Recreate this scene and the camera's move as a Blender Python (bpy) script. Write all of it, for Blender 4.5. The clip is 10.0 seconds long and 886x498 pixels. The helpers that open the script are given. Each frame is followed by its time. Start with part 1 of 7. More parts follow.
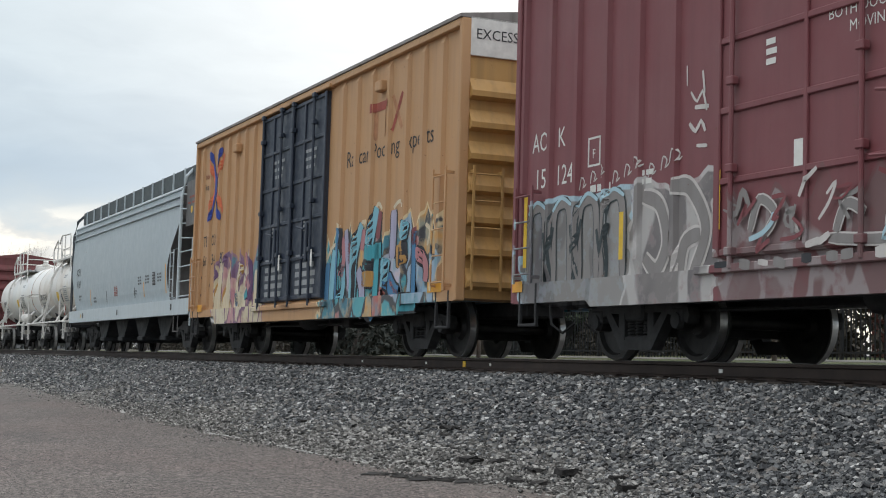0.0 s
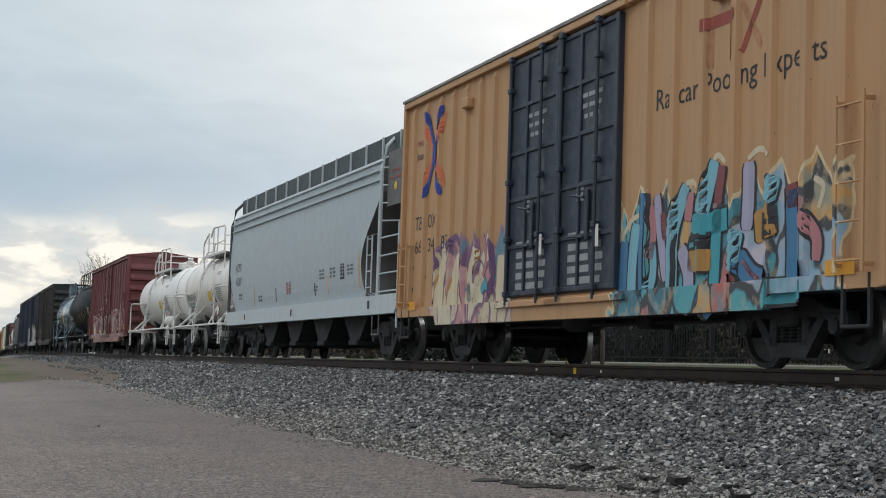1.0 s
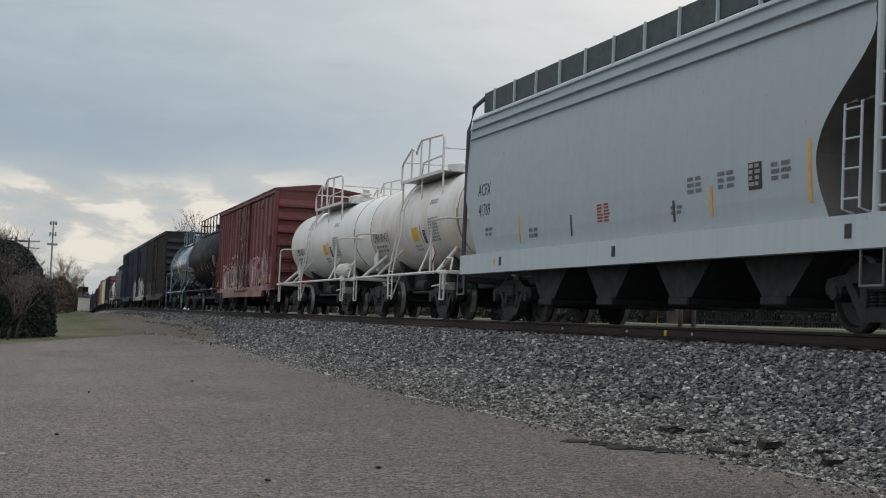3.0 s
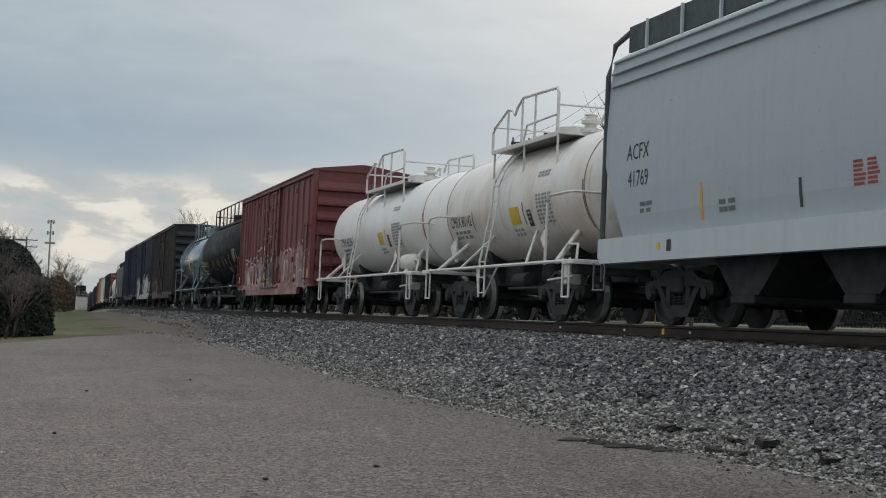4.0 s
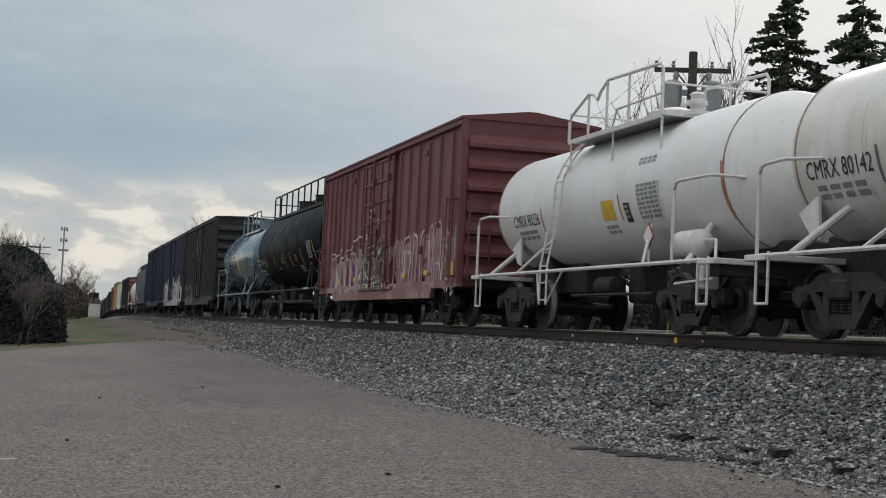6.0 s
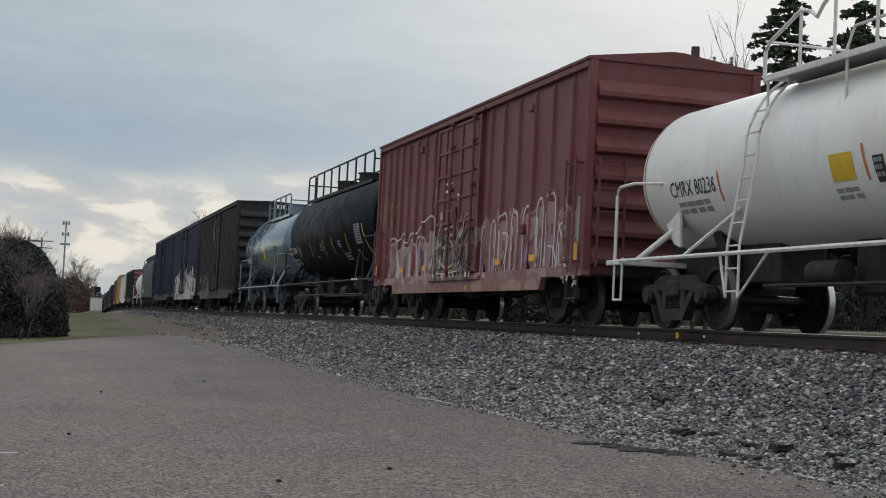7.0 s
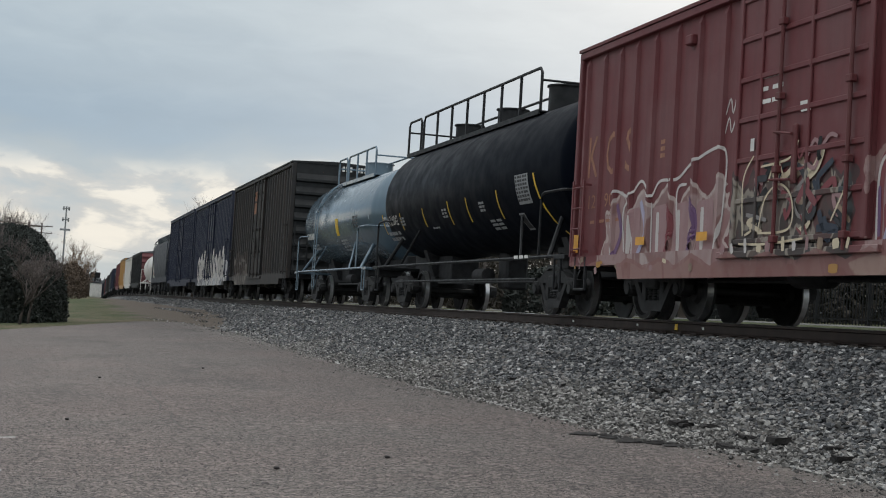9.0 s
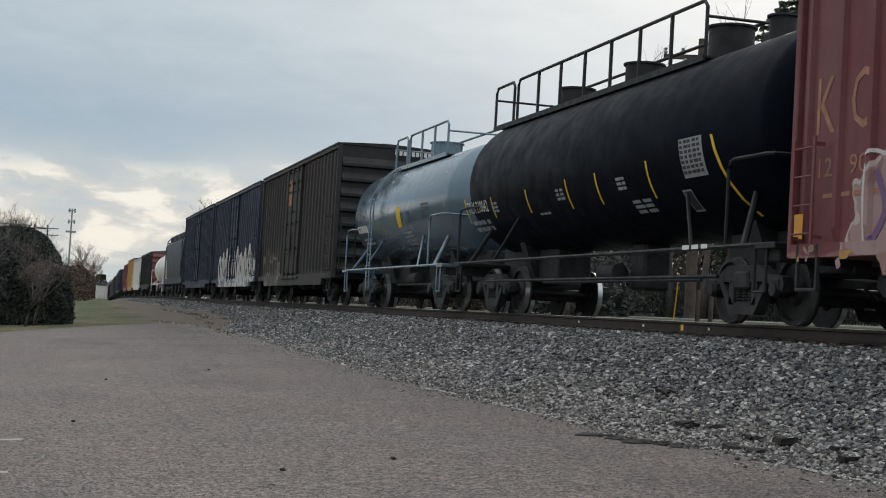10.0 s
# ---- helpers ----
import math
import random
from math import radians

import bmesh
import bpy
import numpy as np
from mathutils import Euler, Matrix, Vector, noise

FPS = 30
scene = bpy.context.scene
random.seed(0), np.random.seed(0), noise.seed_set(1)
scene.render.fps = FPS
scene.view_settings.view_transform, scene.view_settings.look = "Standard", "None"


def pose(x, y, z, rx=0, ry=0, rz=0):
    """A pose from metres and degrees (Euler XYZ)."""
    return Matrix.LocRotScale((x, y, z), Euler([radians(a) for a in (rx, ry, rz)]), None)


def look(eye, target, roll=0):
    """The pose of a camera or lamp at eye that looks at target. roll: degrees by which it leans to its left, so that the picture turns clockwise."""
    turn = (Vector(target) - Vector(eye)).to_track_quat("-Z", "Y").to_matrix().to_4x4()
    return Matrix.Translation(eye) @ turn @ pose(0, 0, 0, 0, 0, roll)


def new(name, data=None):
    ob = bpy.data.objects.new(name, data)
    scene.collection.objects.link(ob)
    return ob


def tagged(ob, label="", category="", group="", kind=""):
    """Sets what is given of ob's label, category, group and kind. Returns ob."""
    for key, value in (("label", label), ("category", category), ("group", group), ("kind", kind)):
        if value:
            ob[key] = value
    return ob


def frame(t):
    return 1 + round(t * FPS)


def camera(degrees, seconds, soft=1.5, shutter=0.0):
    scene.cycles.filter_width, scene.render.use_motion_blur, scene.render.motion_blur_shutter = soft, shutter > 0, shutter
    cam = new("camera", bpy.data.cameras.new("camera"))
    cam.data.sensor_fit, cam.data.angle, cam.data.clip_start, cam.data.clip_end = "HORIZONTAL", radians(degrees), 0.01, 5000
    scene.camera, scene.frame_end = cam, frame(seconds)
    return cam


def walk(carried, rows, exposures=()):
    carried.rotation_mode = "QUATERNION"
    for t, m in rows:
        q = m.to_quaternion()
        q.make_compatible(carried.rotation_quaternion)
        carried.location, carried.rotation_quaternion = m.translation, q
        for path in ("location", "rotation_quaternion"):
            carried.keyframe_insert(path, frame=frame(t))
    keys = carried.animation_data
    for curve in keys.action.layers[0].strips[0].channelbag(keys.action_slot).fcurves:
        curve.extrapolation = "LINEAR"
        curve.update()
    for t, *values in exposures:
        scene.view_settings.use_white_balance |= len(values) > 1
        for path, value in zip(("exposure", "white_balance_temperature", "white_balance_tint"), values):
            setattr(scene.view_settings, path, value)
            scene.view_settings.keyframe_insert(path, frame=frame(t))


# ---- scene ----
# World: the track runs along +Y at the right, z = 0 is the lot under the camera.
EYE = 1.30          # camera height
RAIL = 1.41         # top of the rails
TRACK = 10.35       # track centre line
BEND = 1.027e-4     # slow bend of the line to the right

cam = camera(33.56, 10.0, soft=1.05)
TURN = [  # seconds, yaw, pitch, roll
    (0, -24.532, 4.476, -1.648),
    (0.5, -23.214, 4.614, -1.774),
    (1, -20.241, 4.594, -1.863),
    (1.5, -18.117, 3.742, -2.360),
    (2, -15.972, 3.501, -2.544),
    (2.5, -16.551, 3.011, -2.629),
    (4, -16.835, 2.856, -2.596),
    (4.5, -16.642, 2.952, -2.582),
    (5, -16.556, 3.057, -2.666),
    (6.5, -16.301, 3.153, -2.762),
    (7, -16.297, 2.932, -2.838),
    (7.5, -16.307, 2.803, -2.995),
    (8, -16.478, 2.584, -3.232),
    (8.5, -16.541, 2.494, -3.363),
    (9, -16.329, 2.521, -3.444),
    (9.5, -16.198, 2.486, -3.343),
    (10, -16.108, 2.551, -3.303),
]
walk(cam, [(t, pose(0, 0, EYE, 90 + p, r, y)) for t, y, p, r in TURN],
     exposures=[(0.0, 0.40), (0.5, 0.36), (1.0, 0.20), (1.5, 0.05), (2.0, -0.08), (4.5, -0.18), (6.5, -0.14), (8.0, -0.05), (10.0, 0.05)])

# how far the train has rolled
ROLLED = [(0, -17.697), (0.5, -14.092), (1, -10.428), (1.5, -6.898), (2, -3.287), (2.5, 0.391), (4, 11.439), (4.5, 15.151), (5, 18.792), (6.5, 29.543), (7, 33.097), (7.5, 36.674), (8, 40.197), (8.5, 43.767), (9, 47.344), (9.5, 50.914), (10, 54.422)]

# ---------------------------------------------------------------- world and sun
SUN_AZ, SUN_EL = 31.0, 22.0
sun_dir = Vector((math.sin(radians(SUN_AZ)) * math.cos(radians(SUN_EL)), math.cos(radians(SUN_AZ)) * math.cos(radians(SUN_EL)), math.sin(radians(SUN_EL))))


def build_world():
    w = bpy.data.worlds.new("overcast_sky")
    scene.world = w
    w.use_nodes = True
    nt = w.node_tree
    nt.nodes.clear()
    L = nt.links.new

    def nd(kind, **kw):
        n = nt.nodes.new(kind)
        for k, v in kw.items():
            n.inputs[k].default_value = v
        return n

    def mth(op, a, b=None, clamp=False):
        n = nt.nodes.new("ShaderNodeMath")
        n.operation, n.use_clamp = op, clamp
        for i, v in enumerate((a, b)):
            if v is None:
                continue
            if isinstance(v, (int, float)):
                n.inputs[i].default_value = v
            else:
                L(v, n.inputs[i])
        return n.outputs[0]

    def mixc(fac, a, b):
        n = nt.nodes.new("ShaderNodeMix")
        n.data_type = "RGBA"
        for i, v in ((0, fac), (6, a), (7, b)):
            if isinstance(v, (int, float)):
                n.inputs[i].default_value = v
            elif isinstance(v, tuple):
                n.inputs[i].default_value = (*v, 1)
            else:
                L(v, n.inputs[i])
        return n.outputs[2]

    sky = nt.nodes.new("ShaderNodeTexSky")
    sky.sky_type, sky.sun_disc = "NISHITA", False
    sky.sun_elevation, sky.sun_rotation = radians(SUN_EL), radians(SUN_AZ)
    tc = nt.nodes.new("ShaderNodeTexCoord")
    nrm = nt.nodes.new("ShaderNodeVectorMath")
    nrm.operation = "NORMALIZE"
    L(tc.outputs["Generated"], nrm.inputs[0])
    sep = nt.nodes.new("ShaderNodeSeparateXYZ")
    L(nrm.outputs[0], sep.inputs[0])
    z = sep.outputs[2]
    stretch = nt.nodes.new("ShaderNodeMapping")
    stretch.inputs["Scale"].default_value = (1.0, 1.0, 3.2)
    L(nrm.outputs[0], stretch.inputs[0])
    big = nd("ShaderNodeTexNoise", Scale=4.2, Detail=5.0, Roughness=0.5, Distortion=0.3)
    L(stretch.outputs[0], big.inputs["Vector"])
    fine = nd("ShaderNodeTexNoise", Scale=17.0, Detail=6.0, Roughness=0.55, Distortion=0.4)
    L(stretch.outputs[0], fine.inputs["Vector"])
    # height in the sky, bent by the cloud noise
    zz = mth("ADD", z, mth("MULTIPLY", mth("SUBTRACT", big.outputs[0], 0.5), 0.10))
    zz = mth("ADD", zz, mth("MULTIPLY", mth("SUBTRACT", fine.outputs[0], 0.5), 0.03))

    def ramp(src, stops, mode="EASE"):
        r = nt.nodes.new("ShaderNodeValToRGB")
        L(src, r.inputs[0])
        e = r.color_ramp
        e.interpolation = mode
        while len(e.elements) < len(stops):
            e.elements.new(0.5)
        for el, (p, c) in zip(e.elements, stops):
            el.position, el.color = p, (*((c, c, c) if isinstance(c, (int, float)) else c), 1)
        return r.outputs[0]

    base = ramp(zz, [(0.0, (0.50, 0.57, 0.61)), (0.05, (0.52, 0.58, 0.62)), (0.09, (0.48, 0.55, 0.60)), (0.125, (0.36, 0.46, 0.56)), (0.16, (0.42, 0.51, 0.59)),
                     (0.22, (0.53, 0.61, 0.66)), (0.34, (0.66, 0.72, 0.76)), (0.6, (1.05, 1.10, 1.13)), (1.0, (1.35, 1.40, 1.42))])
    # low cream banks of cloud near the horizon
    puff_map = nt.nodes.new("ShaderNodeMapping")
    puff_map.inputs["Scale"].default_value = (1.0, 1.0, 2.4)
    L(nrm.outputs[0], puff_map.inputs[0])
    puff = nd("ShaderNodeTexNoise", Scale=17.0, Detail=8.0, Roughness=0.55, Distortion=0.25)
    L(puff_map.outputs[0], puff.inputs["Vector"])
    zone = ramp(zz, [(0.012, 0.0), (0.04, 1.0), (0.075, 1.0), (0.105, 0.0)])
    cream = mth("MULTIPLY", zone, ramp(puff.outputs[0], [(0.32, 0.0), (0.50, 1.0)]))
    base = mixc(cream, base, mixc(ramp(puff.outputs[0], [(0.46, 0.0), (0.56, 1.0)]), (0.62, 0.63, 0.63), (0.92, 0.88, 0.80)))
    # the veiled sun brightens the cloud round it
    dot = nt.nodes.new("ShaderNodeVectorMath")
    dot.operation = "DOT_PRODUCT"
    L(nrm.outputs[0], dot.inputs[0])
    dot.inputs[1].default_value = sun_dir
    glow = mth("POWER", mth("MAXIMUM", dot.outputs["Value"], 0.0), 26.0)
    cloud = mixc(mth("MULTIPLY", glow, 1.0, True), base, (1.05, 1.03, 1.01))
    mottle = mth("ADD", 0.97, mth("MULTIPLY", fine.outputs[0], 0.16))
    mottle = mth("ADD", mottle, mth("MULTIPLY", dot.outputs["Value"], -0.03))
    scl = nt.nodes.new("ShaderNodeVectorMath")
    scl.operation = "SCALE"
    L(cloud, scl.inputs[0])
    L(mottle, scl.inputs["Scale"])
    bg1 = nd("ShaderNodeBackground", Strength=0.06)
    L(sky.outputs[0], bg1.inputs[0])
    bg2 = nd("ShaderNodeBackground", Strength=0.95)
    L(scl.outputs[0], bg2.inputs[0])
    mx = nd("ShaderNodeMixShader", Fac=0.9)
    L(bg1.outputs[0], mx.inputs[1])
    L(bg2.outputs[0], mx.inputs[2])
    out = nt.nodes.new("ShaderNodeOutputWorld")
    L(mx.outputs[0], out.inputs[0])


build_world()
sun = new("sun", bpy.data.lights.new("sun", "SUN"))
sun.data.energy, sun.data.angle, sun.data.color = 0.7, radians(14), (1.0, 0.95, 0.88)
sun.matrix_world = look(sun_dir * 50, (0, 0, 0))


# ---------------------------------------------------------------- materials
class Nodes:
    def __init__(self, name):
        self.m = bpy.data.materials.new(name)
        self.m.use_nodes = True
        self.t = self.m.node_tree
        self.b = self.t.nodes["Principled BSDF"]
        self.tc = self.t.nodes.new("ShaderNodeTexCoord")
        self.obj = self.tc.outputs["Object"]

    def put(self, sock, v):
        if isinstance(v, (int, float)):
            sock.default_value = v
        elif isinstance(v, tuple):
            sock.default_value = (*v, 1) if sock.type == "RGBA" else v
        else:
            self.t.links.new(v, sock)

    def math(self, op, a, b=0.0, c=0.0, clamp=False):
        n = self.t.nodes.new("ShaderNodeMath")
        n.operation, n.use_clamp = op, clamp
        for i, v in enumerate((a, b, c)):
            self.put(n.inputs[i], v)
        return n.outputs[0]

    def mix(self, f, a, b, blend="MIX"):
        n = self.t.nodes.new("ShaderNodeMix")
        n.data_type, n.blend_type = "RGBA", blend
        self.put(n.inputs[0], f), self.put(n.inputs[6], a), self.put(n.inputs[7], b)
        return n.outputs[2]

    def map(self, scale=(1, 1, 1), loc=(0, 0, 0), v=None):
        n = self.t.nodes.new("ShaderNodeMapping")
        self.put(n.inputs[0], v or self.obj)
        n.inputs["Scale"].default_value, n.inputs["Location"].default_value = scale, loc
        return n.outputs[0]

    def noise(self, scale, detail=4.0, rough=0.55, v=None, dist=0.0, color=False):
        n = self.t.nodes.new("ShaderNodeTexNoise")
        self.put(n.inputs["Vector"], v or self.obj)
        self.put(n.inputs["Scale"], scale), self.put(n.inputs["Detail"], detail)
        self.put(n.inputs["Roughness"], rough), self.put(n.inputs["Distortion"], dist)
        return n.outputs[1 if color else 0]

    def voronoi(self, scale, v=None, feature="F1", out="Color", rnd=1.0):
        n = self.t.nodes.new("ShaderNodeTexVoronoi")
        n.feature = feature
        self.put(n.inputs["Vector"], v or self.obj)
        self.put(n.inputs["Scale"], scale), self.put(n.inputs["Randomness"], rnd)
        return n.outputs[out]

    def ramp(self, f, stops, mode="LINEAR"):
        n = self.t.nodes.new("ShaderNodeValToRGB")
        self.put(n.inputs[0], f)
        e = n.color_ramp
        e.interpolation = mode
        while len(e.elements) < len(stops):
            e.elements.new(0.5)
        for el, (p, c) in zip(e.elements, stops):
            el.position, el.color = p, (*((c, c, c) if isinstance(c, (int, float)) else c), 1)
        return n.outputs[0]

    def xyz(self, v=None):
        n = self.t.nodes.new("ShaderNodeSeparateXYZ")
        self.put(n.inputs[0], v or self.obj)
        return n.outputs

    def join(self, x, y, z):
        n = self.t.nodes.new("ShaderNodeCombineXYZ")
        for i, v in enumerate((x, y, z)):
            self.put(n.inputs[i], v)
        return n.outputs[0]

    def bump(self, h, strength=0.3, dist=0.02):
        n = self.t.nodes.new("ShaderNodeBump")
        self.put(n.inputs["Height"], h)
        n.inputs["Strength"].default_value, n.inputs["Distance"].default_value = strength, dist
        self.t.links.new(n.outputs[0], self.b.inputs["Normal"])

    def done(self, color, rough=0.6, metal=0.0, spec=0.5):
        self.put(self.b.inputs["Base Color"], color), self.put(self.b.inputs["Roughness"], rough)
        self.put(self.b.inputs["Metallic"], metal), self.put(self.b.inputs["Specular IOR Level"], spec)
        return self.m


def weathered(n, color, dirt=(0.07, 0.055, 0.045), amount=0.5, fade=0.25):
    """Paint with vertical streaks, fading and rust specks."""
    streak = n.noise(1.0, 5, 0.6, n.map((6, 6, 0.35)))
    blotch = n.noise(0.8, 5, 0.6)
    speck = n.noise(11.0, 4, 0.7)
    c = n.mix(n.math("MULTIPLY", n.ramp(blotch, [(0.35, 0.0), (0.7, 1.0)]), fade), color, n.mix(0.5, color, (0.5, 0.48, 0.46)))
    c = n.mix(n.math("MULTIPLY", n.ramp(streak, [(0.45, 0.0), (0.75, 1.0)]), amount), c, dirt)
    return n.mix(n.ramp(speck, [(0.66, 0.0), (0.74, 0.7)]), c, (0.16, 0.07, 0.035))


def paint(name, color, amount=0.4, rough=0.55, fade=0.25, dirt=(0.07, 0.055, 0.045)):
    n = Nodes(name)
    c = weathered(n, color, dirt, amount, fade)
    n.bump(n.noise(9.0, 3), 0.12, 0.01)
    return n.done(c, n.ramp(n.noise(5.0, 3), [(0.3, rough - 0.1), (0.7, rough + 0.15)]))


def tagged_paint(name, color, tags, amount=0.4, rough=0.55, fade=0.25, dirt=None):
    """Body paint with spray-painted pieces. tags: (y0, y1, z top, jag, palette, outline colour, rim colour, cell scale, cover, seed)."""
    n = Nodes(name)
    c = weathered(n, color, dirt or tuple(0.45 * v + 0.012 for v in color), amount, fade)
    sx, sy, sz = n.xyz()
    for y0, y1, top, jag, palette, line, rimc, cell, cover, seed in tags:
        p = n.join(seed, n.math("MULTIPLY", sy, cell), n.math("MULTIPLY", sz, cell * 0.55))
        wob = n.noise(1.3, 2, 0.5, p, color=True)
        pv = n.t.nodes.new("ShaderNodeVectorMath")
        pv.operation = "MULTIPLY_ADD"
        n.put(pv.inputs[0], wob)
        pv.inputs[1].default_value = (0.0, 1.1, 0.8)
        n.put(pv.inputs[2], p)
        q = pv.outputs[0]
        edge = n.voronoi(1.0, q, "DISTANCE_TO_EDGE", "Distance")
        cellc = n.xyz(n.voronoi(1.0, q))[0]
        k = len(palette)
        fill = n.ramp(cellc, [(i / k, col) for i, col in enumerate(palette)], "CONSTANT")
        shade = n.noise(1.0, 1, 0.5, n.map((1, 2.5 * cell, 1.6 * cell)))
        fill = n.mix(n.ramp(shade, [(0.45, 0.0), (0.62, 0.55)]), fill, palette[0])
        art = n.mix(n.ramp(edge, [(0.035, 1.0), (0.06, 0.0)]), fill, line)
        band = n.math("PINGPONG", n.math("MULTIPLY", sy, cell * 0.9), 0.5)
        jn = n.noise(1.0, 2, 0.5, n.join(seed, n.math("MULTIPLY", sy, cell * 1.6), 0.0))
        hi = n.math("ADD", top - jag, n.math("ADD", n.math("MULTIPLY", band, jag * 1.6), n.math("MULTIPLY", jn, jag * 1.2)))
        mz = n.math("SUBTRACT", hi, sz)
        my = n.math("MINIMUM", n.math("SUBTRACT", sy, y0), n.math("SUBTRACT", y1, sy))
        my = n.math("ADD", my, n.math("MULTIPLY", n.math("SUBTRACT", n.noise(2.2, 2), 0.5), 0.8))
        inside = n.math("MINIMUM", mz, my)
        rim = n.ramp(n.math("ADD", inside, 0.06), [(0.0, 0.0), (0.01, 1.0)])
        core = n.ramp(inside, [(0.0, 0.0), (0.02, 1.0)])
        worn = n.ramp(n.noise(4.0, 5, 0.65), [(0.30, cover * 0.3), (0.48, cover)])
        c = n.mix(n.math("MULTIPLY", rim, worn), c, rimc)
        c = n.mix(n.math("MULTIPLY", core, worn), c, art)
    n.bump(n.noise(9.0, 3), 0.12, 0.01)
    return n.done(c, rough)


def plain(name, color, rough=0.6, metal=0.0, vary=0.3, scale=6.0, bump=0.15):
    n = Nodes(name)
    v = n.noise(scale, 5, 0.6)
    dark = tuple(x * (1 - vary) for x in color)
    lite = tuple(min(1, x * (1 + vary)) for x in color)
    n.bump(n.noise(scale * 5, 4), bump, 0.01)
    return n.done(n.ramp(v, [(0.3, dark), (0.7, lite)]), rough, metal)


M = {}
M["iron"] = plain("grimy_iron", (0.026, 0.026, 0.028), 0.75, 0.2, 0.5)
M["truck"] = plain("truck_casting", (0.030, 0.030, 0.031), 0.8, 0.1, 0.5)
M["wheel"] = plain("wheel_steel", (0.030, 0.029, 0.029), 0.55, 0.6, 0.4)
M["tread"] = plain("polished_tread", (0.55, 0.55, 0.55), 0.32, 0.9, 0.2)
M["rail"] = plain("rusty_rail", (0.036, 0.024, 0.020), 0.7, 0.3, 0.4, 3.0)
M["railtop"] = plain("worn_rail_head", (0.45, 0.44, 0.43), 0.3, 0.9, 0.1)
M["tie"] = plain("creosoted_tie", (0.035, 0.027, 0.022), 0.9, 0, 0.5)
M["black"] = paint("black_paint", (0.004, 0.005, 0.007), 0.15, 0.6, 0.003, (0.009, 0.009, 0.010))
M["white"] = paint("white_paint", (0.72, 0.70, 0.66), 0.28, 0.5, 0.1, (0.28, 0.20, 0.13))
for key, name, grime in (("white_tank", "grimy_white_tank_paint", 1.0), ("white_tank_clean", "cleaner_white_tank_paint", 0.35)):
    n = Nodes(name)
    c = weathered(n, (0.84, 0.83, 0.81) if grime < 1 else (0.79, 0.755, 0.71), (0.46, 0.37, 0.29), 0.16 * grime, 0.04)
    c = n.mix(n.ramp(n.noise(0.55, 5, 0.6, n.map((1, 1, 0.8), (3, 1, 0))), [(0.44, 0.0), (0.66, 0.75 * grime)]), c, (0.52, 0.42, 0.33))
    c = n.mix(n.ramp(n.noise(0.5, 3, 0.5, n.map((1, 1, 1), (9, 4, 2))), [(0.50, 0.0), (0.53, 0.30)]), c, (0.70, 0.73, 0.75))
    drips = n.noise(1.0, 4, 0.6, n.map((4, 9, 0.25)))
    c = n.mix(n.ramp(drips, [(0.56, 0.0), (0.72, 0.5 * grime)]), c, (0.36, 0.25, 0.17))
    n.bump(n.noise(2.0, 3), 0.06, 0.01)
    M[key] = n.done(c, 0.42)
M["whitebar"] = plain("white_pipe", (0.68, 0.66, 0.63), 0.5, 0, 0.15)
M["letter_white"] = plain("white_lettering", (0.70, 0.69, 0.66), 0.6, 0, 0.12)
M["letter_black"] = plain("black_lettering", (0.025, 0.025, 0.028), 0.6, 0, 0.2)
M["letter_tan"] = plain("faded_tan_lettering", (0.34, 0.16, 0.10), 0.7, 0, 0.3)
M["yellow"] = plain("yellow_reflector", (0.72, 0.46, 0.03), 0.5, 0, 0.12)
M["orange"] = plain("orange_patch", (0.75, 0.36, 0.04), 0.5, 0, 0.12)
M["red_logo"] = plain("faded_red_mark", (0.30, 0.055, 0.035), 0.6, 0, 0.25)
M["ghost"] = plain("faded_brown_mark", (0.42, 0.20, 0.10), 0.7, 0, 0.2)
M["blue_logo"] = plain("blue_mark", (0.03, 0.06, 0.30), 0.6, 0, 0.2)
M["orange_logo"] = plain("orange_mark", (0.62, 0.16, 0.07), 0.6, 0, 0.2)
M["navy"] = paint("navy_door_paint", (0.020, 0.030, 0.052), 0.25, 0.5, 0.04, (0.05, 0.055, 0.065))
TEAL = [(0.05, 0.30, 0.38), (0.12, 0.45, 0.55), (0.55, 0.50, 0.62), (0.03, 0.17, 0.25), (0.45, 0.14, 0.13), (0.07, 0.36, 0.42), (0.30, 0.42, 0.55), (0.60, 0.32, 0.10)]
CREAM = [(0.62, 0.54, 0.36), (0.66, 0.60, 0.44), (0.22, 0.12, 0.25), (0.60, 0.50, 0.30), (0.10, 0.24, 0.30), (0.52, 0.25, 0.28), (0.64, 0.56, 0.38)]
GREY = [(0.24, 0.22, 0.21), (0.28, 0.26, 0.25), (0.21, 0.19, 0.185), (0.13, 0.115, 0.12), (0.30, 0.28, 0.27)]
PINK = [(0.26, 0.11, 0.11), (0.36, 0.25, 0.245), (0.22, 0.075, 0.08), (0.44, 0.35, 0.34), (0.17, 0.055, 0.06), (0.30, 0.17, 0.175)]
WHITE = [(0.62, 0.60, 0.58), (0.55, 0.55, 0.57), (0.05, 0.05, 0.09), (0.66, 0.64, 0.62), (0.48, 0.50, 0.54)]
M["yellow_body"] = tagged_paint("yellow_boxcar_paint", (0.50, 0.280, 0.132), [
    (-6.75, -1.7, 2.05, 0.6, TEAL, (0.03, 0.04, 0.06), (0.70, 0.56, 0.34), 1.7, 0.95, 3.0),
    (1.9, 5.6, 2.0, 0.45, CREAM, (0.17, 0.09, 0.17), (0.30, 0.17, 0.26), 2.0, 0.92, 7.0)], 0.28, 0.6, 0.12)
